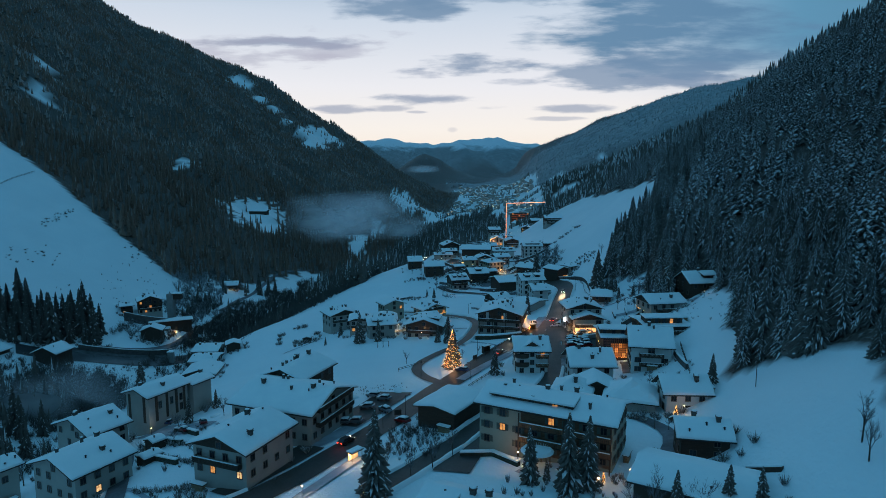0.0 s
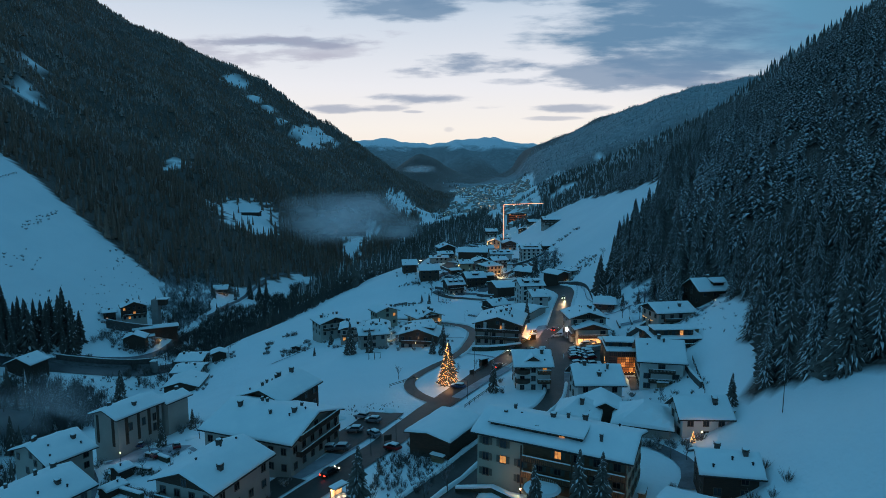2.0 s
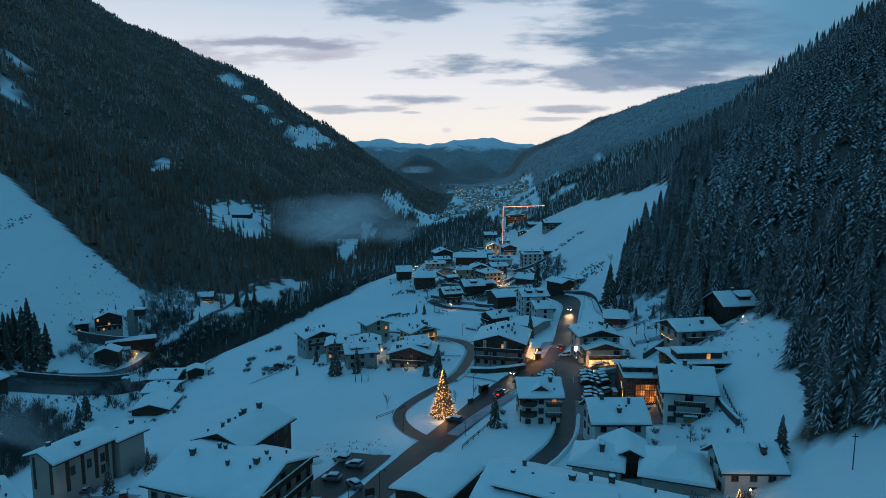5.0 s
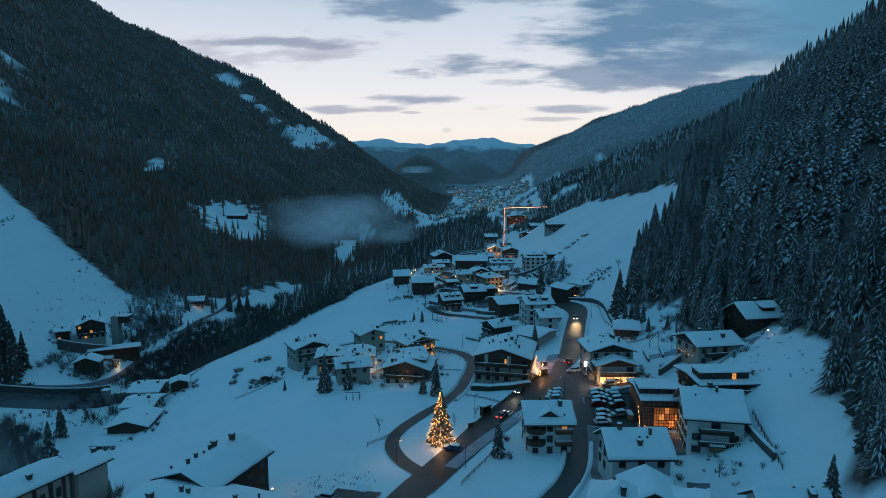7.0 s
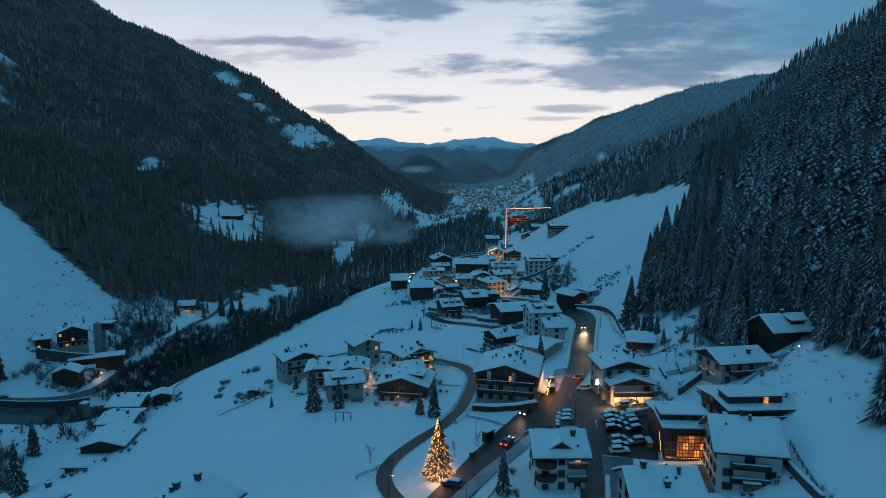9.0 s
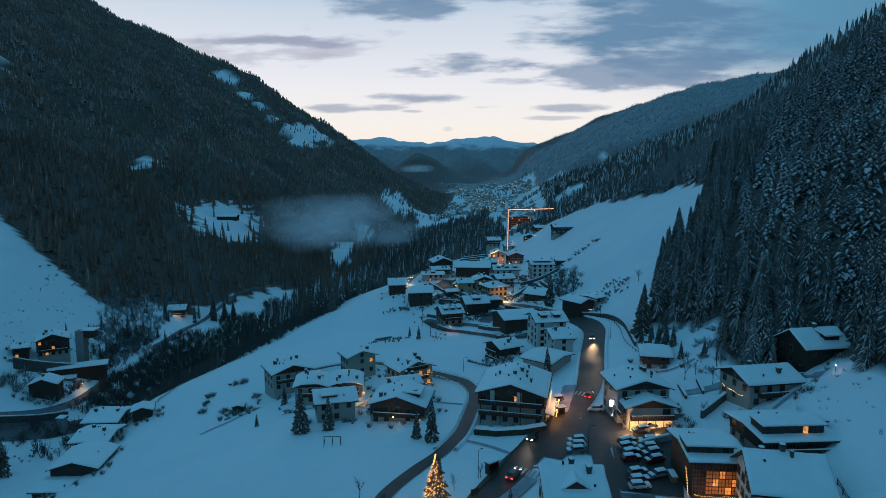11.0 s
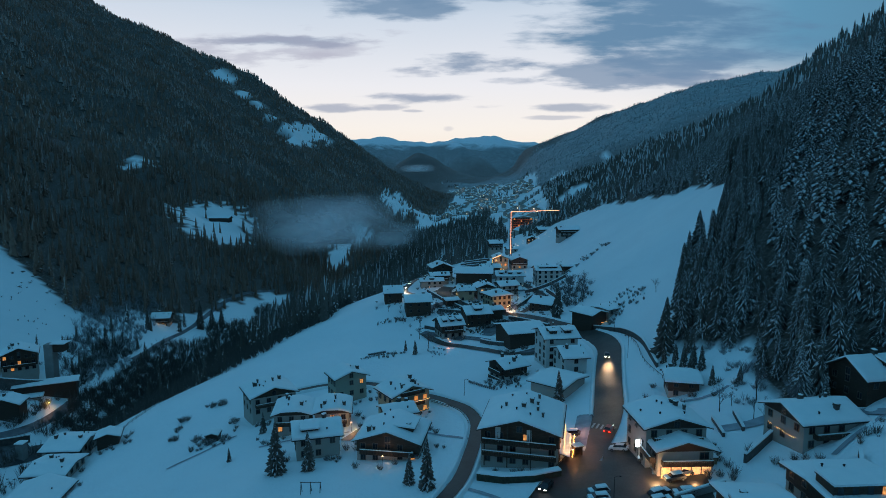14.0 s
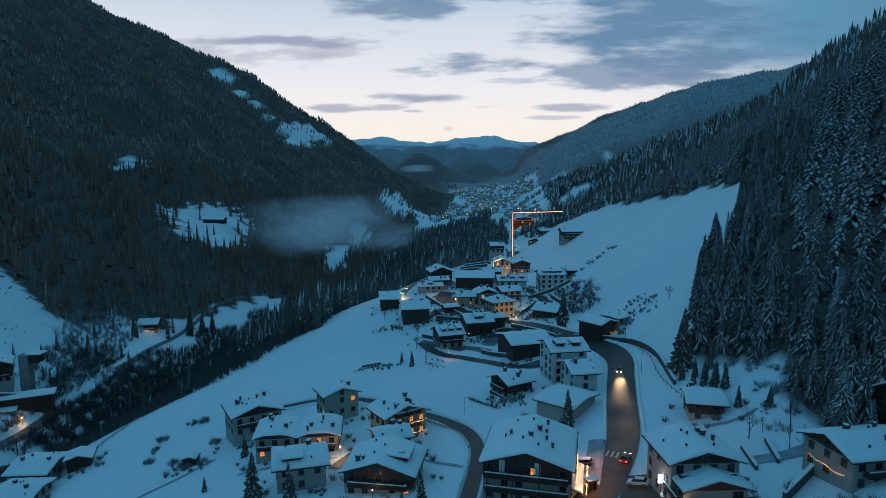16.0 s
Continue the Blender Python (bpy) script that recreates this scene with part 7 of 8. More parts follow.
plant("young_spruces", scatter(-182, -126, 340, 430, 7.0, 63, lambda x, y: (thin_out(x, y) > 0.2) & (np.hypot(x + 166, y - 362) > 17) & (np.abs(x + 149) > 4)), GORGE, 5, 11, "dark spruces round the lit chalet", WOODS, 63)
brush("thicket", scatter(-172, -120, 262, 322, 2.6, 29, lambda x, y: (np.abs(x - np.interp(y, (262, 284, 300, 322), (-172, -150, -140, -131))) < 11) & (np.abs(x - np.interp(y, (262, 284, 300, 322), (-172, -150, -140, -131))) > 2.5)), 0.5, 1.7, "bare alder shrubs beside the stream", 29, [SHOOTS, RIME], 60, 0.5, (0.2, 0.9))
brush("bushes", np.concatenate([np.random.default_rng(5).uniform((-24, 345), (-12, 350), (16, 2)), np.random.default_rng(6).uniform((72, 340), (84, 362), (44, 2)), np.random.default_rng(8).uniform((-24, 388), (-10, 394), (16, 2)), np.random.default_rng(9).uniform((20, 292), (30, 300), (24, 2)), np.random.default_rng(12).uniform((-60, 104), (-30, 150), (30, 2)), np.random.default_rng(13).uniform((10, 96), (34, 110), (40, 2))]), 0.7, 1.9, "low bushes and shrubs dusted with snow", 25, [NEEDLE, RIME], 40)
brush("bushes", np.random.default_rng(14).uniform((-215, 330), (-190, 440), (60, 2)), 0.5, 1.2, "sparse shrubs on the steep meadow", 26, [SHOOTS, RIME], 30)


rng_m = np.random.default_rng(17)
marks = np.concatenate([np.linspace((-259, 408), (-264, 452), 26) + rng_m.normal(0, 1.2, (26, 2)), rng_m.uniform((-250, 350), (-228, 392), (20, 2)), rng_m.uniform((-226, 430), (-204, 455), (16, 2)), np.linspace((-212, 318), (-206, 344), 12) + rng_m.normal(0, 1.5, (12, 2))])
brush("bushes", marks, 0.6, 1.5, "dark stones and stubby shrubs on the steep meadow", 27, [SHOOTS, TWIG], 40, 1.1, (0.3, 1.2))
fence([(-296, 418), (-301, 440), (-304, 474)], "dark rail fence across the top of the meadow", 3.0, 1.3, 2)


# ---------------------------------------------------------------- the distant villages
def far_houses(name, spots, label, seed):
    """Small far houses: walls with a snowy gable, joined, with their lights."""
    rng_ = np.random.default_rng(seed)
    v, t, m = [], [], []
    for x, y in spots:
        w, d, hgt = rng_.uniform(9, 15), rng_.uniform(9, 14), rng_.uniform(6, 10)
        a = rng_.uniform(-0.5, 0.5)
        c, s = math.cos(a), math.sin(a)
        z0 = ground_at(x, y) - 1
        b = len(v)
        pts = [(-w / 2, -d / 2, 0), (w / 2, -d / 2, 0), (w / 2, d / 2, 0), (-w / 2, d / 2, 0), (-w / 2, -d / 2, hgt), (w / 2, -d / 2, hgt), (w / 2, d / 2, hgt), (-w / 2, d / 2, hgt), (0, -d / 2, hgt + 2.6), (0, d / 2, hgt + 2.6)]
        pts += [(-w * 0.58, -d * 0.58, hgt - 0.2), (0, -d * 0.58, hgt + 3.1), (0, d * 0.58, hgt + 3.1), (-w * 0.58, d * 0.58, hgt - 0.2), (w * 0.58, -d * 0.58, hgt - 0.2), (w * 0.58, d * 0.58, hgt - 0.2)]
        for k in range(3):
            wx_, wz_ = rng_.uniform(-0.35, 0.35) * w, rng_.uniform(0.2, 0.8) * hgt
            pts += [(wx_ - 0.7, -d / 2 - 0.3, wz_), (wx_ + 0.7, -d / 2 - 0.3, wz_), (wx_ + 0.7, -d / 2 - 0.3, wz_ + 1.5), (wx_ - 0.7, -d / 2 - 0.3, wz_ + 1.5)]
        v += [(x + p * c - q_ * s, y + p * s + q_ * c, z0 + r) for p, q_, r in pts]
        t += [(b + i, b + j, b + k) for i, j, k in ((0, 1, 5), (0, 5, 4), (1, 2, 6), (1, 6, 5), (3, 0, 4), (3, 4, 7), (4, 5, 8), (7, 6, 9), (10, 11, 12), (10, 12, 13), (11, 14, 15), (11, 15, 12))]
        m += [0] * 8 + [1] * 4
        for k in range(3):
            if rng_.random() < 0.22:
                o = b + 16 + 4 * k
                t += [(o, o + 1, o + 2), (o, o + 2, o + 3)]
                m += [2, 2]
    return tagged(new(name, raw_mesh(name, v, t, [PLASTER, ROOF_SNOW, FAR_LIGHT], m)), label, "houses", kind="stuff")


rng_v = np.random.default_rng(77)
far_spots = []
while len(far_spots) < 330:
    y = rng_v.uniform(1450, 2950)
    x = rng_v.uniform(5, 320)
    if x < far_edge(y, RIGHT_EDGE) - 15 and np.sin(x * 0.045 + y * 0.004) + np.sin(y * 0.011) > -0.5 and not wooded(np.array([x]), np.array([y]))[0]:
        far_spots.append((x, y))
far_houses("far_village", far_spots, "distant village with scattered lights on the valley floor", 5)
mid_spots = [(x, y) for x, y in rng_v.uniform((80, 860), (200, 1250), (60, 2)) if lower_edge(y) + 8 < x < far_edge(y, RIGHT_EDGE) - 12 and math.hypot(x - 121, y - 990) > 24]
far_houses("far_village", mid_spots, "far houses of the next village under snow", 6)
dots = np.concatenate([np.array(far_spots)[:130] + rng_v.normal(0, 12, (130, 2)), np.array(mid_spots) + rng_v.normal(0, 8, (len(mid_spots), 2)), rng_v.normal((121, 968), (19, 9), (80, 2)), rng_v.normal((84, 640), (10, 40), (14, 2))])
bm = bmesh.new()
for x, y in dots:
    bmesh.ops.create_icosphere(bm, subdivisions=1, radius=0.12 + y * 0.00020, matrix=Matrix.Translation((x, y, ground_at(x, y) + 5)))
tagged(new("far_lights", mesh_of("far_lights", bm, FAR_LIGHT)), "far street lights and windows of the valley villages", "lights", kind="stuff")
plant("far_trees", scatter(-40, 360, 1300, 2900, 15, 31, lambda x, y: (x < far_edge(y, RIGHT_EDGE)) & (x > far_edge(y, LEFT_EDGE)) & (np.sin(x * 0.05 + y * 0.013) + np.sin(y * 0.031 - x * 0.02) > 0.35)), FAR, 8, 14, "groves between the far houses", WOODS, 31)
plant("far_trees", scatter(0, 60, 520, 820, 6.5, 32, lambda x, y: (x > bank_x(y)) & (x < far_edge(y, [(r[0], r[1]) for r in RAILS[5]]) + 4) & (y > 525)), GORGE, 11, 20, "spruces between the gorge and the lower village", WOODS, 32)
plant("far_trees", scatter(78, 150, 690, 940, 7.0, 33, lambda x, y: (np.hypot((x - 100) / 13, (y - 775) / 40) < 1 + 0.3 * np.sin(x * 0.4)) | ((np.abs(x - 0.13 * (y - 118) - 12) < 9) & (y > 840) & (np.sin(x * 0.3) + np.sin(y * 0.11) > -0.2))), GORGE, 9, 17, "grove among the houses of the lower village", WOODS, 33)


# ---------------------------------------------------------------- mist over the gorge
MIST = bpy.data.materials.new("mist")
MIST.use_nodes = True
nt = MIST.node_tree
for old in list(nt.nodes):
    nt.nodes.remove(old)
gen = shade(nt, "ShaderNodeSeparateXYZ", i0=shade(nt, "ShaderNodeTexCoord").outputs["Generated"])
obj = shade(nt, "ShaderNodeTexCoord").outputs["Object"]
puff = shade(nt, "ShaderNodeTexNoise", Vector=shade(nt, "ShaderNodeMapping", Vector=obj, Scale=(0.016, 0.02, 0.034)).outputs[0], Scale=1.0, Detail=5.0, Roughness=0.55).outputs[0]
fade = None
for axis in (0, 2):
    g = calc(nt, "SUBTRACT", calc(nt, "MULTIPLY", gen.outputs[axis], 2.0), 1.0)
    one = calc(nt, "SUBTRACT", 1.0, calc(nt, "MULTIPLY", g, g))
    fade = one if fade is None else calc(nt, "MULTIPLY", fade, one)
dense = calc(nt, "MULTIPLY", calc(nt, "MULTIPLY", fade, ramp(nt, puff, [(0.34, 0.0), (0.60, 1.0)])), 0.50)
mixed = shade(nt, "ShaderNodeMixShader", i0=dense, i1=shade(nt, "ShaderNodeBsdfTransparent").outputs[0], i2=shade(nt, "ShaderNodeMixShader", i0=0.5, i1=shade(nt, "ShaderNodeBsdfDiffuse", Color=(0.85, 0.87, 0.89, 1)).outputs[0], i2=shade(nt, "ShaderNodeBsdfTranslucent", Color=(0.85, 0.87, 0.89, 1)).outputs[0]).outputs[0])
nt.links.new(mixed.outputs[0], nt.nodes.new("ShaderNodeOutputMaterial").inputs[0])


def mist_bank(x, y, z, wide_, tall, deep, layers, label):
    """A bank of mist: soft wavy veils, one behind another."""
    ob = thing("mist", Matrix.Translation((x, y, z)), label, "mist")
    for k in range(layers):
        yy = (k / max(1, layers - 1) - 0.5) * deep
        xs, zs = np.linspace(-wide_ / 2, wide_ / 2, 13), np.linspace(-tall / 2, tall / 2, 9)
        X, Z = np.meshgrid(xs, zs)
        Y = yy + 7 * np.sin(X * 0.05 + k) + 5 * np.sin(Z * 0.12 + 2 * k)
        i = np.arange(13 * 9).reshape(9, 13)
        q_ = np.stack([i[:-1, :-1], i[:-1, 1:], i[1:, 1:], i[1:, :-1]], -1).reshape(-1, 4)
        veil = part("veil", raw_mesh("veil", np.stack([X + 6 * k - 3 * layers, Y, Z + Y * 0.04], -1).reshape(-1, 3), np.concatenate([q_[:, [0, 1, 2]], q_[:, [0, 2, 3]]]), [MIST], smooth=True), None, ob)
        veil.visible_shadow = False


mist_bank(-114, 790, 38, 112, 60, 80, 9, "pale mist drifting over the wooded gorge")
mist_bank(-46, 900, 12, 56, 30, 40, 4, "thin mist low in the gorge")
mist_bank(-148, 236, 12, 46, 16, 20, 4, "thin smoke-like mist over the thicket")
mist_bank(-92, 2960, 86, 150, 34, 40, 6, "small cloud bank below the far hill")


# evening haze that hangs in the far valley
HAZE = bpy.data.materials.new("haze")
HAZE.use_nodes = True
nt = HAZE.node_tree
for old in list(nt.nodes):
    nt.nodes.remove(old)
lift = shade(nt, "ShaderNodeSeparateXYZ", i0=shade(nt, "ShaderNodeTexCoord").outputs["Generated"]).outputs[2]
thick = calc(nt, "MULTIPLY", ramp(nt, lift, [(0.0, 1.0), (0.55, 0.75), (0.95, 0.0)], True), 0.11)
air = shade(nt, "ShaderNodeMixShader", i0=0.5, i1=shade(nt, "ShaderNodeBsdfDiffuse", Color=(0.9, 0.92, 0.95, 1)).outputs[0], i2=shade(nt, "ShaderNodeBsdfTranslucent", Color=(0.9, 0.92, 0.95, 1)).outputs[0])
veiled = shade(nt, "ShaderNodeMixShader", i0=thick, i1=shade(nt, "ShaderNodeBsdfTransparent").outputs[0], i2=air.outputs[0])
nt.links.new(veiled.outputs[0], nt.nodes.new("ShaderNodeOutputMaterial").inputs[0])
for y, wide_, top_ in ((2700, 900, 215), (3250, 1050, 235), (3900, 1300, 270)):
    X, Z = np.meshgrid(np.linspace(-wide_, wide_, 21), np.linspace(-60, top_, 9))
    Y = y + 40 * np.sin(X * 0.006)
    i = np.arange(21 * 9).reshape(9, 21)
    q_ = np.stack([i[:-1, :-1], i[:-1, 1:], i[1:, 1:], i[1:, :-1]], -1).reshape(-1, 4)
    haze = tagged(new("haze", raw_mesh("haze", np.stack([X, Y, Z], -1).reshape(-1, 3), np.concatenate([q_[:, [0, 1, 2]], q_[:, [0, 2, 3]]]), [HAZE], smooth=True)), "thin evening haze in the far valley", "haze", kind="structure")
    haze.visible_shadow = False


# ---------------------------------------------------------------- yards: hedges, paths, wood stacks, shrubs
for points, tall, thick, label in (([(-72, 145), (-63, 137), (-54.5, 131)], 1.3, 1.3, "clipped hedge under snow between two gardens"),
                                   ([(-78, 158), (-69, 150), (-59.6, 143.6)], 1.2, 1.3, "dark hedge with a cap of snow by a yard"),
                                   ([(-62, 119), (-52, 117), (-42, 122)], 1.4, 1.0, "hedge along the snowy drive"),
                                   ([(-36, 141), (-31, 144), (-29, 150)], 1.2, 1.1, "short hedge beside the car park"),
                                   ([(50, 156), (55, 153.5), (58, 152)], 1.3, 1.4, "garden hedge with snow on top"),
                                                                      ([(-13, 123), (-11, 131), (-12, 138)], 1.0, 0.9, "low hedge round a bare garden"),
                                   ([(-26, 347), (-17, 350), (-9, 349)], 1.0, 1.5, "garden hedge on the open slope")):
    row = smooth_line(points, 0.55)
    brush("hedge", row + np.random.default_rng(int(points[0][1])).uniform(-0.35, 0.35, row.shape) * thick, tall * 0.7, tall * 1.15, label, int(points[0][1]), [NEEDLE, FROST], 60, 0.7, (0.1, 0.7))
low_wall([(12.4, 230.6), (16.4, 228.0), (22.8, 226.4), (29.0, 228.6)], 1.5, 1.5, CLIPPED, "clipped dark hedge with a thick cap of snow", name="hedge")
low_wall([(3.4, 121.5), (7.5, 122.6), (12.5, 119.4), (14.6, 115.8)], 0.9, 0.9, CLIPPED, "low round hedge under snow before the apartment house", name="hedge")
low_wall([(65.2, 225.4), (71.2, 229.4), (77.5, 233.4)], 1.9, 0.6, STONE, "dark stone wall that climbs beside the chalet")
low_wall([(51.7, 102), (55, 97)], 0.7, 0.7, WOOD, "dark timber edge that sticks out of the snow")
for points, tall, label in (([(4, 402), (12, 400), (20, 397)], 1.4, "stone wall along the upper lane"),
                            ([(42, 406), (47, 414), (52, 424)], 1.6, "wall below the yellow house"),
                            ([(12, 434), (15, 444), (24, 448)], 1.6, "wall along the bend of the upper road"),
                            ([(50, 436), (60, 440), (72, 440)], 1.6, "garden wall in front of the white hotel"),
                            ([(-2, 380), (8, 372), (14, 366)], 1.4, "wall behind the dark timbered house"),
                            ([(66, 196), (74, 203), (80, 214)], 1.4, "wall behind the hotel at the slope's foot"),
                            ([(67.2, 245.2), (66.6, 240.8), (65.8, 236.2)], 0.9, "stepped garden wall under snow"),
                            ([(72, 245.2), (71.2, 241.0), (70.2, 236.6)], 0.9, "upper garden wall under snow"),
                            ([(-180, 349), (-166, 356), (-154, 366)], 5.0, "high terrace wall under the lit chalet"),
                            ([(-176, 296.5), (-163, 303.5), (-151, 313), (-143, 324)], 2.6, "dark wall between the road and the stream")):
    low_wall(points, tall, 0.5, STONE, label)
brush("thicket", scatter(57, 74, 384, 434, 1.9, 95, lambda x, y: (thin_out(x, y) > -0.5) & (np.abs(x - 58) > 2.6) & (np.abs(x - 61.5) > 1)), 1.2, 4.0, "dark scrub below the white hotel", 95, [SHOOTS, RIME], 46, 0.6, (0.15, 0.8))
house((72.5, 452.0), 6, 11.0, 8.0, 44.6, 2.8, ridge="w", pitch=8, style="wood", chimneys=0, seed=97, bare=True, category="shed", name="shed", label="low dark shed under snow beside the white hotel")
house((86.0, 455.0), 10, 9.0, 6.0, 49.0, 2.4, ridge="w", pitch=8, style="wood", chimneys=0, seed=98, bare=True, category="shed", name="shed", label="small dark lean-to at the foot of the meadow")
strip("road", [(50, 470), (54, 448), (57, 425), (58, 404), (57, 388), (55, 372)], 3.4, ASPHALT, 0.255, "wet lane that climbs to the white hotel")
for points, tall, label in (([(61, 392), (62, 408), (60, 428)], 1.8, "dark wall beside the climbing lane"), ([(36, 387), (44, 377), (50, 362)], 1.3, "wall on the bank over the barn"),
                            ([(21, 353), (27, 345), (36, 340)], 1.5, "wall on the inner side of the lane"), ([(-2, 440), (6, 420), (14, 408), (22, 396)], 1.4, "dark wall above the upper lane"),
                            ([(22, 410), (28, 400), (36, 398)], 1.6, "wall before the yellow house"), ([(-24, 351), (-17, 352.5)], 0.7, "dark stub of wall on the open slope"), ([(19, 529), (27, 535), (37, 538)], 1.8, "terrace wall behind the lit house"), ([(22, 540), (30, 546), (40, 549)], 1.8, "upper terrace wall behind the lit house"), ([(17, 520), (24, 525), (31, 527)], 1.4, "lower terrace wall behind the lit house")):
    low_wall(points, tall, 0.5, STONE, label)
# dark slush strips that put the shade between walls into the ground's colour
for points, wide_ in (([(10, 366), (17, 361), (24, 354)], 4.0), ([(24, 366), (27, 375), (33, 384)], 4.5), ([(9, 428), (15, 436), (24, 432)], 5.0), ([(-2, 404), (3, 410), (8, 418)], 4.0), ([(38, 410), (44, 412), (50, 418)], 5.0), ([(24, 440), (32, 443), (42, 444)], 4.0)):
    strip("yard", points, wide_, SLUSHY, 0.21, "yard darkened in its colour for the shade in the upper village", across=6)
brush("bushes", scatter(-10, 52, 366, 432, 2.2, 96, lambda x, y: (thin_out(x, y) > 0.75) & (np.abs(np.sin(x * 0.21 + y * 0.13)) > 0.35)), 0.6, 2.0, "dark shrubs in the gardens of the upper village", 96, [SHOOTS, NEEDLE], 26, 0.7, (0.15, 0.8))
brush("thicket", scatter(18, 54, 350, 392, 1.5, 97, lambda x, y: (np.abs(y - np.interp(x, (18, 27, 36, 46, 54), (370, 377, 383, 366, 350))) < 3.4) & (thin_out(x, y) > -1.0)), 0.8, 2.4, "dark scrub on the bank between barn and road", 97, [SHOOTS, NEEDLE], 34, 0.7, (0.1, 0.7))
strip("road", [(40, 393), (47, 400), (52, 412), (56, 428)], 3.6, ASPHALT, 0.26, "wet lane through the upper village")
strip("road", [(59, 341), (51, 334), (43, 330), (36, 327.5), (29, 332), (22, 341), (14, 349), (5, 356), (-2, 372)], 3.6, ASPHALT, 0.25, "narrow lane below the barn")
strip("bank", [(-182, 290), (-170, 296), (-160.5, 300.5), (-149, 309.5), (-141, 321)], 9.0, material("stony_bank", (0.085, 0.08, 0.075), 0.9, 0.5, 0.4, 0.4, second=(0.17, 0.175, 0.18)), 0.19, "dark stony bank between wall and stream", across=6)
strip("stream", [(-192, 276), (-174, 288), (-158, 296.5), (-147, 305), (-137, 318), (-130, 334), (-126, 352), (-123, 380), (-122, 420), (-122, 480), (-112, 550), (-104, 600)], 9.0, material("dark_stream_bed", (0.05, 0.055, 0.06), 0.35, 0.4, 0.2, 0.3), 0.2, "dark stream in its stony bed", across=6)


def path(points, label):
    strip("path", points, 1.1, SLUSH, 0.14, label, across=2)


for points in ([(-14, 152), (-30, 158), (-44, 166)], [(-60, 160), (-52, 150), (-46, 140)], [(20, 215), (13, 224), (6, 229)], [(12, 255), (2, 262), (-6, 268), (-18, 268)], [(-20, 270), (-34, 268), (-44, 268)],
               [(41, 168), (46, 176), (50, 176)], [(52, 160), (57, 150), (60, 142)], [(14, 113), (18, 118), (24, 117)], [(78, 218), (86, 222), (92, 224)], [(66, 258), (72, 256), (82, 260), (92, 268)],
               [(-76, 128), (-66, 124), (-56, 114)], [(-88, 166), (-76, 166), (-66, 168)], [(-40, 302), (-30, 310), (-20, 312)], [(-70, 270), (-62, 278), (-56, 286)]):
    path(points, "narrow trodden path through the snow")


def clear_of_houses(x, y, gap=0.6):
    """True where a thing of that reach stands outside every house."""
    for spot, ang, w, d, low in FOOTPRINTS:
        a = radians(ang)
        dx, dy = x - spot[0], y - spot[1]
        u_, v_ = dx * math.cos(a) + dy * math.sin(a), -dx * math.sin(a) + dy * math.cos(a)
        if -gap < u_ < w + gap and -gap < v_ < d + gap:
            return False
    return True


ways = np.concatenate([smooth_line(w_) for w_ in (MAIN_ROAD, LANE, STREET, VALLEY_ROAD, [(43, 196), (50, 224)], [(-22, 138), (-18, 172)], [(1.5, 114), (8.5, 136)])])
off_road = lambda x, y, gap: float(np.min(np.hypot(ways[:, 0] - x, ways[:, 1] - y))) > gap
yard = random.Random(21)
shrubs, dark_shrubs = [], []
for spot, ang, w, d, low in FOOTPRINTS:
    if not 80 < spot[1] < 470:
        continue
    a = radians(ang)
    for k in range(15):
        u_, v_ = yard.choice(((yard.uniform(-3.5, w + 3.5), yard.uniform(-5.0, -0.8)), (yard.choice((-1, 1)) * yard.uniform(0.8, 4.5) + (0 if yard.random() < 0.5 else w), yard.uniform(-2, d))))
        x, y = spot[0] + u_ * math.cos(a) - v_ * math.sin(a), spot[1] + u_ * math.sin(a) + v_ * math.cos(a)
        if clear_of_houses(x, y) and off_road(x, y, 5.5) and not (x > 60 and y < 200):
            (shrubs if k % 2 else dark_shrubs).append((x, y))
brush("bushes", np.array(shrubs), 0.8, 2.4, "leafless garden shrubs dusted with snow", 41, [SHOOTS, RIME], 90, 0.55, (0.2, 0.9))
brush("bushes", np.array(dark_shrubs), 0.7, 2.0, "dark evergreen shrubs beside the houses", 42, [NEEDLE, FROST], 120, 0.7, (0.2, 1.0))
brush("bushes", scatter(-12, 0, 122, 140, 1.5, 43, lambda x, y: (x + y * 0.1) > 0), 0.8, 2.4, "thin bare shrubs in a snowy garden", 43, [SHOOTS, TWIG], 40, 0.5, (0.1, 0.7))
brush("bushes", scatter(-2, 10, 340, 352, 1.5, 44, lambda x, y: np.sin(x * 0.5) + np.sin(y * 0.8 + x) > 0.6), 0.5, 1.2, "shrubs and stones on the bank below the houses", 44, [RIME, SHOOTS], 30)
brush("bushes", np.column_stack([np.linspace(14.0, 21, 14), np.linspace(303.3, 292.9, 14)]), 0.8, 1.4, "row of dark shrubs beside the lane", 45, [NEEDLE, RIME], 40)
brush("bushes", scatter(70, 90, 246, 300, 1.1, 46, lambda x, y: (x < far_edge(y, RIGHT_EDGE) + 1) & (x > far_edge(y, RIGHT_EDGE) - 7) & (np.sin(x * 0.8 + y * 0.5) + np.sin(y * 0.9 - x * 0.6) > 0.5)), 0.6, 2.3, "rimed scrub on the steep bank below the woods", 46, [RIME, SHOOTS], 40, 0.6, (0.2, 0.9))
brush("bushes", scatter(82, 100, 176, 226, 1.7, 47, lambda x, y: np.sin(x * 0.9 + y * 0.4) + np.sin(y * 0.7) > 0.7), 0.25, 0.9, "tufts of dry grass that pierce the snowy slope", 47, [SHOOTS, RIME], 22, 0.6, (0.3, 1.2))

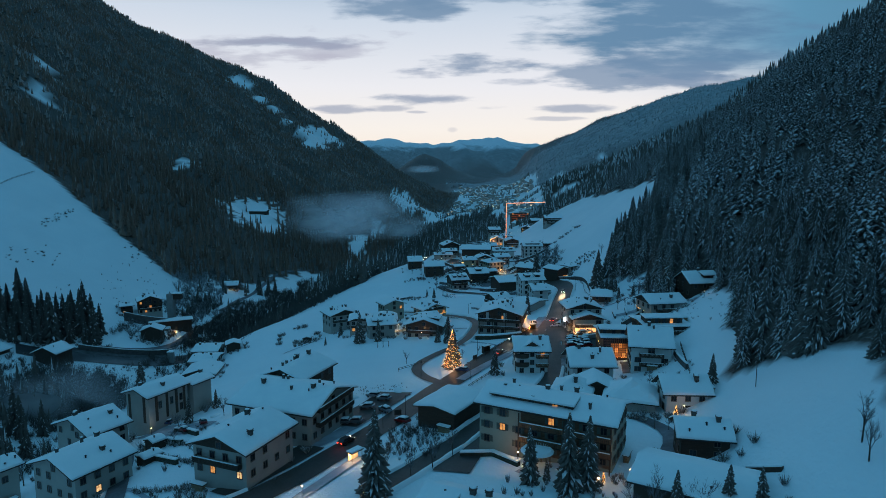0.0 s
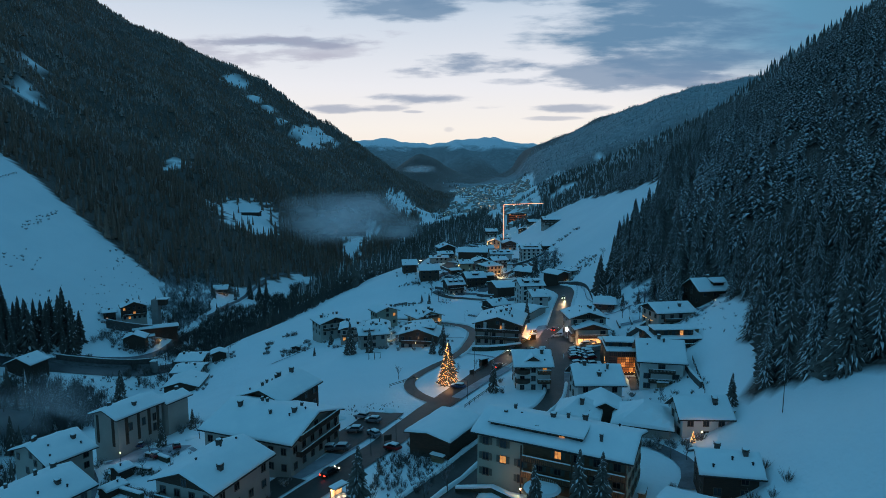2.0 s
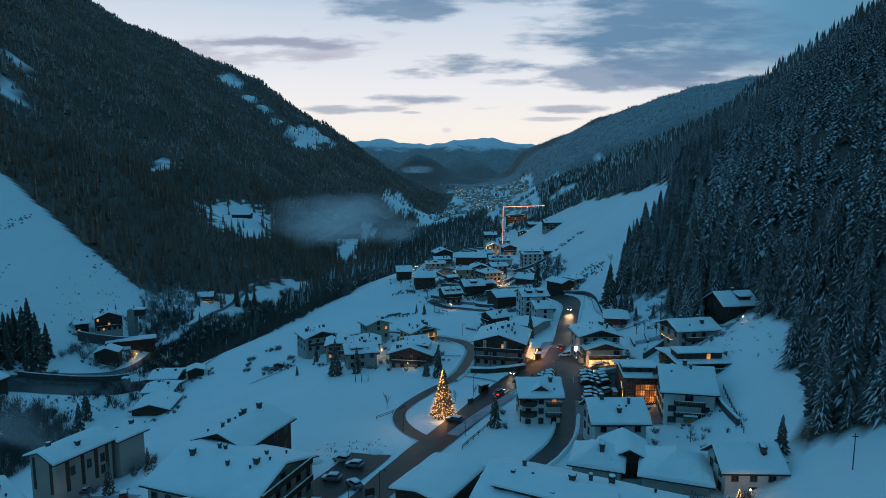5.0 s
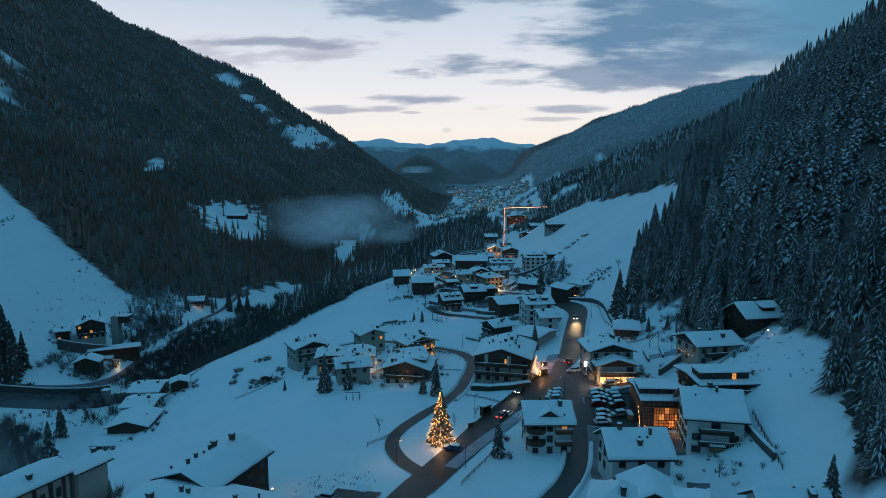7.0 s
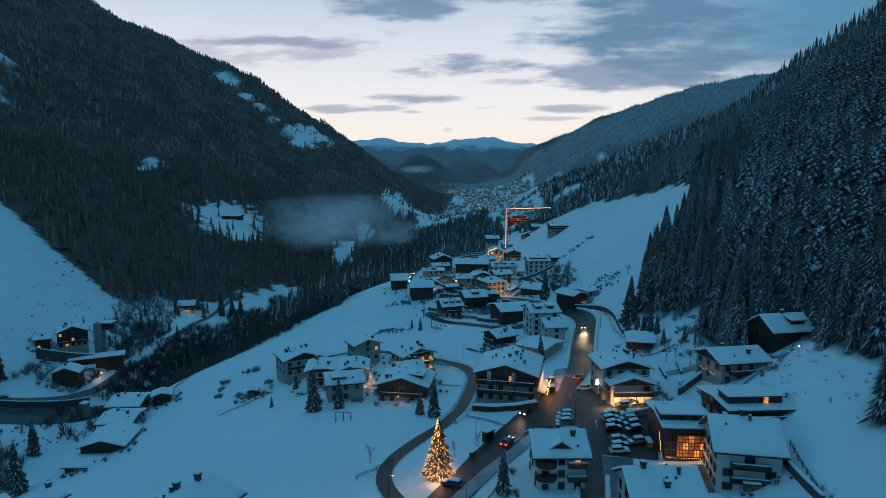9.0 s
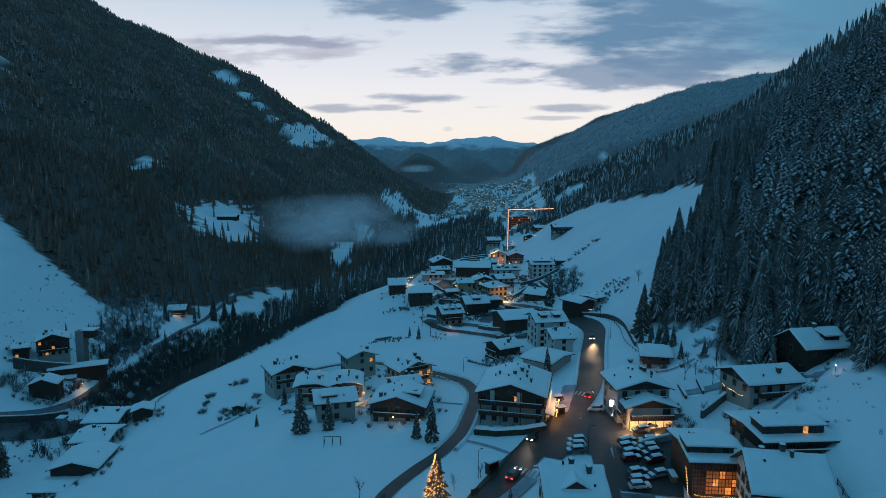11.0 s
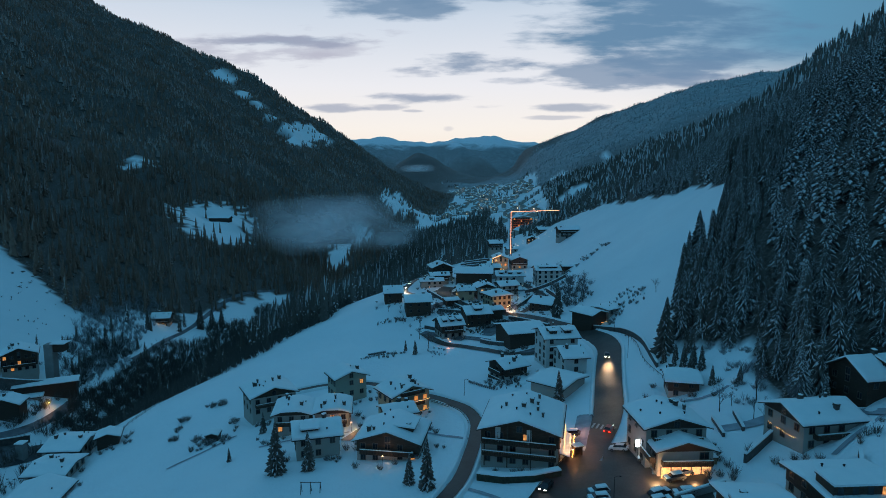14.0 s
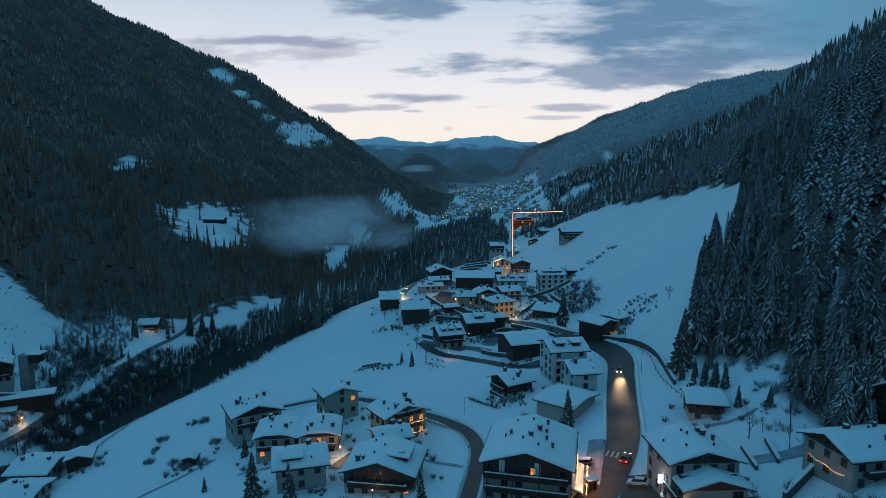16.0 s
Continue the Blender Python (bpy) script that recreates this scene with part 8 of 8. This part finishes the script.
# stacked firewood under small snowy lids
bm = bmesh.new()
for j in range(5):
    for i in range(9):
        tube(bm, (-1.35 + 0.3 * i + 0.15 * (j % 2), -0.5, 0.14 + 0.26 * j), (-1.35 + 0.3 * i + 0.15 * (j % 2), 0.5, 0.14 + 0.26 * j), 0.13, 0.13, 6)
LOGS = mesh_of("firewood", bm, PALE)
bm = bmesh.new()
box(bm, -1.7, -0.65, 1.42, 1.6, 0.65, 1.48)
LID = mesh_of("lid", fixed(bm), FASCIA)
bm = bmesh.new()
box(bm, -1.68, -0.63, 1.485, 1.58, 0.63, 1.8)
bmesh.ops.bevel(bm, geom=list(bm.edges), offset=0.12, segments=2, affect="EDGES")
LID_SNOW = mesh_of("lid_snow", fixed(bm), ROOF_SNOW)
made = 0
for spot, ang, w, d, low in FOOTPRINTS:
    if not 85 < spot[1] < 380 or made >= 26:
        continue
    a = radians(ang)
    for u_, v_ in ((w * yard.uniform(0.2, 0.8), -0.4), (-0.5, d * 0.5), (w + 0.5, d * 0.5)):
        x, y = spot[0] + u_ * math.cos(a) - v_ * math.sin(a), spot[1] + u_ * math.sin(a) + v_ * math.cos(a)
        if yard.random() < 0.4 and clear_of_houses(x, y, 0.1) and off_road(x, y, 5.0):
            stack = thing("wood_stack", Matrix.LocRotScale((x, y, ground_at(x, y) - 0.05), Euler((0, 0, a if v_ < 0 else a + math.pi / 2)), None), "stack of split firewood under a snowy lid", "firewood", "wood stacks")
            part("firewood", LOGS, None, stack)
            part("lid", LID, None, stack)
            part("lid_snow", LID_SNOW, None, stack)
            made += 1

# heaps of cleared snow
bm = bmesh.new()
bmesh.ops.create_icosphere(bm, subdivisions=3, radius=1.0)
lump = random.Random(4)
for vert in bm.verts:
    vert.co *= 1 + 0.13 * math.sin(5 * vert.co.x + 1) * math.sin(4 * vert.co.y) + lump.uniform(-0.05, 0.05)
HEAP = mesh_of("snow_mound", bm, SNOW)
for poly in HEAP.polygons:
    poly.use_smooth = True
for k, (x, y, r) in enumerate(((38.5, 196, 2.2), (40, 214, 1.8), (55, 226, 1.6), (-27, 141, 2.2), (-12, 170, 2.0), (-25, 168, 1.8), (3.5, 122, 1.3), (6, 119.5, 1.2), (8.7, 121.5, 1.2), (5.5, 116.5, 1.0), (-6, 172, 2.2), (13, 197, 1.6), (-31, 106, 1.8), (-38, 112, 1.6), (31, 246, 1.5), (35, 262, 1.6), (30, 296, 1.6), (-8, 206, 1.6), (5, 218, 1.4), (-58, 142, 1.6), (-63, 168, 1.5), (-150, 328, 2.0), (48, 172, 1.5), (60, 190, 1.6), (12, 136, 1.6), (34, 226, 1.4), (42, 300, 1.2))):
    if not off_road(x, y, 5.0 + r * 0.3):
        continue
    heap = tagged(new("snow_mound", HEAP), "heap of cleared snow at the roadside", "snow heap", "heaps of cleared snow")
    heap.matrix_world = Matrix.LocRotScale((x, y, ground_at(x, y) + 0.1), Euler((0, 0, k * 1.3)), (r, r * 0.8, r * 0.42))

# warm bulbs on the side of the large chalet and in gardens


def lit_fir(x, y, tall, bulbs, label, mat=None):
    """A young fir with a few fairy lights in it."""
    ob = fir_tree(x, y, tall, label, 2)
    r_ = random.Random(int(x * 7))
    bm_ = bmesh.new()
    for k in range(bulbs):
        f = r_.random()
        q_ = (1 - f) ** 0.9 * tall * 0.19
        th = r_.random() * math.tau
        bmesh.ops.create_icosphere(bm_, subdivisions=1, radius=0.05, matrix=Matrix.Translation((q_ * math.cos(th), q_ * math.sin(th), 0.1 * tall + f * 0.85 * tall)))
    part("lights", bm_, mat or BULB, ob, "small warm bulbs", kind="stuff")


lit_fir(52.4, 136.4, 2.8, 50, "little garden fir with warm fairy lights")
lit_fir(29.0, 108.0, 2.2, 30, "small fir with fairy lights by the entrance")
lit_fir(-14.2, 104.5, 3.5, 16, "young fir with a few fairy lights")


# crossings painted on the road
bm = bmesh.new()
box(bm, -0.24, -1.5, 0.0, 0.24, 1.5, 0.012)
BAR = mesh_of("painted_bar", fixed(bm), material("road_paint", (0.45, 0.45, 0.44), 0.6, 0.4, 2.0, 0.1))
for x, y, turn in ((44.2, 251.8, -28), (21.4, 205.6, -30)):
    crossing = thing("crosswalk", Matrix.LocRotScale((x, y, ground_at(x, y) + 0.285), Euler((0, 0, radians(turn))), None), "worn white crossing bars on the wet road", "crosswalk")
    for k in range(6):
        bar_ = part("painted_bar", BAR, None, crossing)
        bar_.matrix_local = Matrix.Translation((-2.7 + 1.05 * k, 0, 0))

# a bare swing frame in the field
swing = thing("swing_frame", Matrix.Translation((-22.5, 231.0, ground_at(-22.5, 231.0))), "bare wooden swing frame standing in the snow", "swing")
for sx in (-2.0, 0.0, 2.0):
    for sy in (-0.8, 0.8):
        bm = bmesh.new()
        tube(bm, (sx, sy, -0.3), (sx, 0, 2.3), 0.07, 0.07, 6)
        part("leg", fixed(bm), WOOD, swing)
bm = bmesh.new()
tube(bm, (-2.2, 0, 2.3), (2.2, 0, 2.3), 0.07, 0.07, 6)
part("beam", fixed(bm), WOOD, swing)

brush("bushes", scatter(-28, -10, 169, 179, 0.9, 71, lambda x, y: (np.hypot((x - -18.5) / 9, (y - 174.1) / 4.5) < 1) & (np.sin(x * 1.3) + np.sin(y * 1.7 + x) > 0)), 0.15, 0.5, "dry stubble that pokes through the snow", 71, [SHOOTS, RIME], 14)
brush("thicket", scatter(-232, -168, 240, 312, 2.6, 72, lambda x, y: (np.abs(y - (306 + 1.2 * (x + 174))) < 9) & (thin_out(x, y) > -0.6)), 1.0, 3.5, "dark undergrowth below the grove", 72, [SHOOTS, NEEDLE], 60, 0.5, (0.2, 0.8))

garden_spots = np.repeat(np.array([(-79.2, 294.4), (-80.6, 303.0), (-82.0, 310.6), (-69.4, 289.6), (-65.2, 286.7), (-61.9, 285.3), (-61.9, 299.9), (-75.4, 319.3), (-71.5, 319.4)]), 5, 0)
brush("bushes", garden_spots + np.random.default_rng(81).normal(0, 0.9, garden_spots.shape), 0.9, 2.2, "dark round garden shrubs under snow", 81, [NEEDLE, FROST], 120, 0.7, (0.2, 1.0))

for x, y in ((-1, 441), (3, 436), (12, 417.5), (20, 420), (31, 399.5), (38, 402), (44, 408), (27, 420.5), (12, 460), (28, 476), (50, 446), (36, 453), (8, 354.5), (17, 373)):
    lantern(x, y, 2.4, 0, WARM, 0.11)
lamp("lane_light", (6.5, 441.5, 36.0), 320, (1.0, 0.6, 0.3), 0.4)
lamp("lane_light", (38.5, 400.5, 34.5), 420, (1.0, 0.55, 0.25), 0.4)
for k, (x, y, tall) in enumerate(((-6, 401, 5), (-2, 405, 4), (2, 399, 5), (-14, 403, 4), (6, 396, 4.5), (20, 412, 5), (44, 420, 6), (52, 434, 5), (-4, 366, 7), (10, 384, 4))):
    bare_tree(x, y, tall, 500 + k)
brush("bushes", np.concatenate([np.random.default_rng(91).uniform((-8, 396), (14, 408), (40, 2)), np.random.default_rng(92).uniform((40, 402), (60, 432), (34, 2)), np.random.default_rng(93).uniform((10, 428), (36, 446), (26, 2))]), 0.8, 2.2, "dark shrubs between the upper houses", 91, [SHOOTS, RIME], 80, 0.6, (0.2, 0.9))

# gardens of the lower houses, and the bank beside the lower hotel
for points, tall in (([(-76.5, 156.5), (-70, 152), (-63.5, 146.5)], 1.3), ([(-67.5, 139.5), (-63, 136.5), (-58.8, 132.4)], 1.2), ([(-71.5, 161.5), (-66, 156.5), (-61.9, 152)], 1.1), ([(-77, 156), (-73, 151.5), (-69, 143)], 0.9)):
    low_wall(points, tall, 0.8, CLIPPED, "clipped dark garden hedge with snow on top", name="hedge")
brush("bushes", scatter(-80, -54, 128, 172, 2.4, 91, lambda x, y: (thin_out(x, y) > 0.65) & (np.abs(y - (149 - 1.05 * (x + 66))) < 16) & (np.hypot(x + 76, y - 162) > 4)), 0.5, 1.6, "bare garden shrubs between the hedges", 91, [SHOOTS, NEEDLE], 30, 0.6, (0.2, 0.9))
brush("bushes", np.random.default_rng(92).normal((-68.3, 184), (1.6, 2.2), (14, 2)), 1.2, 3.0, "dark garden shrubs behind the annexe", 92, [NEEDLE, RIME], 60, 0.6, (0.2, 0.9))
low_wall([(68.6, 182), (66.8, 173), (65.8, 165)], 1.5, 0.5, STONE, "dark wall up the slope beside the lower hotel")
brush("bushes", scatter(53, 68, 164, 179, 1.9, 93, lambda x, y: (thin_out(x, y) > 0.2) & (np.hypot(x - 54.2, y - 179.9) > 8)), 0.5, 1.6, "dark scrub below the hotel at the slope's foot", 93, [SHOOTS, NEEDLE], 30, 0.6, (0.2, 0.9))

# snowy verge beside the big chalet, warmed by the lights of its end wall
strip("pavement", [(35.2, 240), (38.6, 251), (42.2, 263)], 4.2, SLUSH, 0.31, "trodden snow between the big chalet and the road", across=6, rough=0.2)
lamp("wall_light", (37.6, 250.5, 39.6), 300, (1.0, 0.42, 0.26), 0.5)
# darker strip laid over the snow between the two houses
strip("yard", [(57.5, 191.4), (56.2, 186.2), (55.0, 180.8)], 3.6, SLUSHY, 0.24, "darker alley between the lower hotel and its neighbour", across=6)
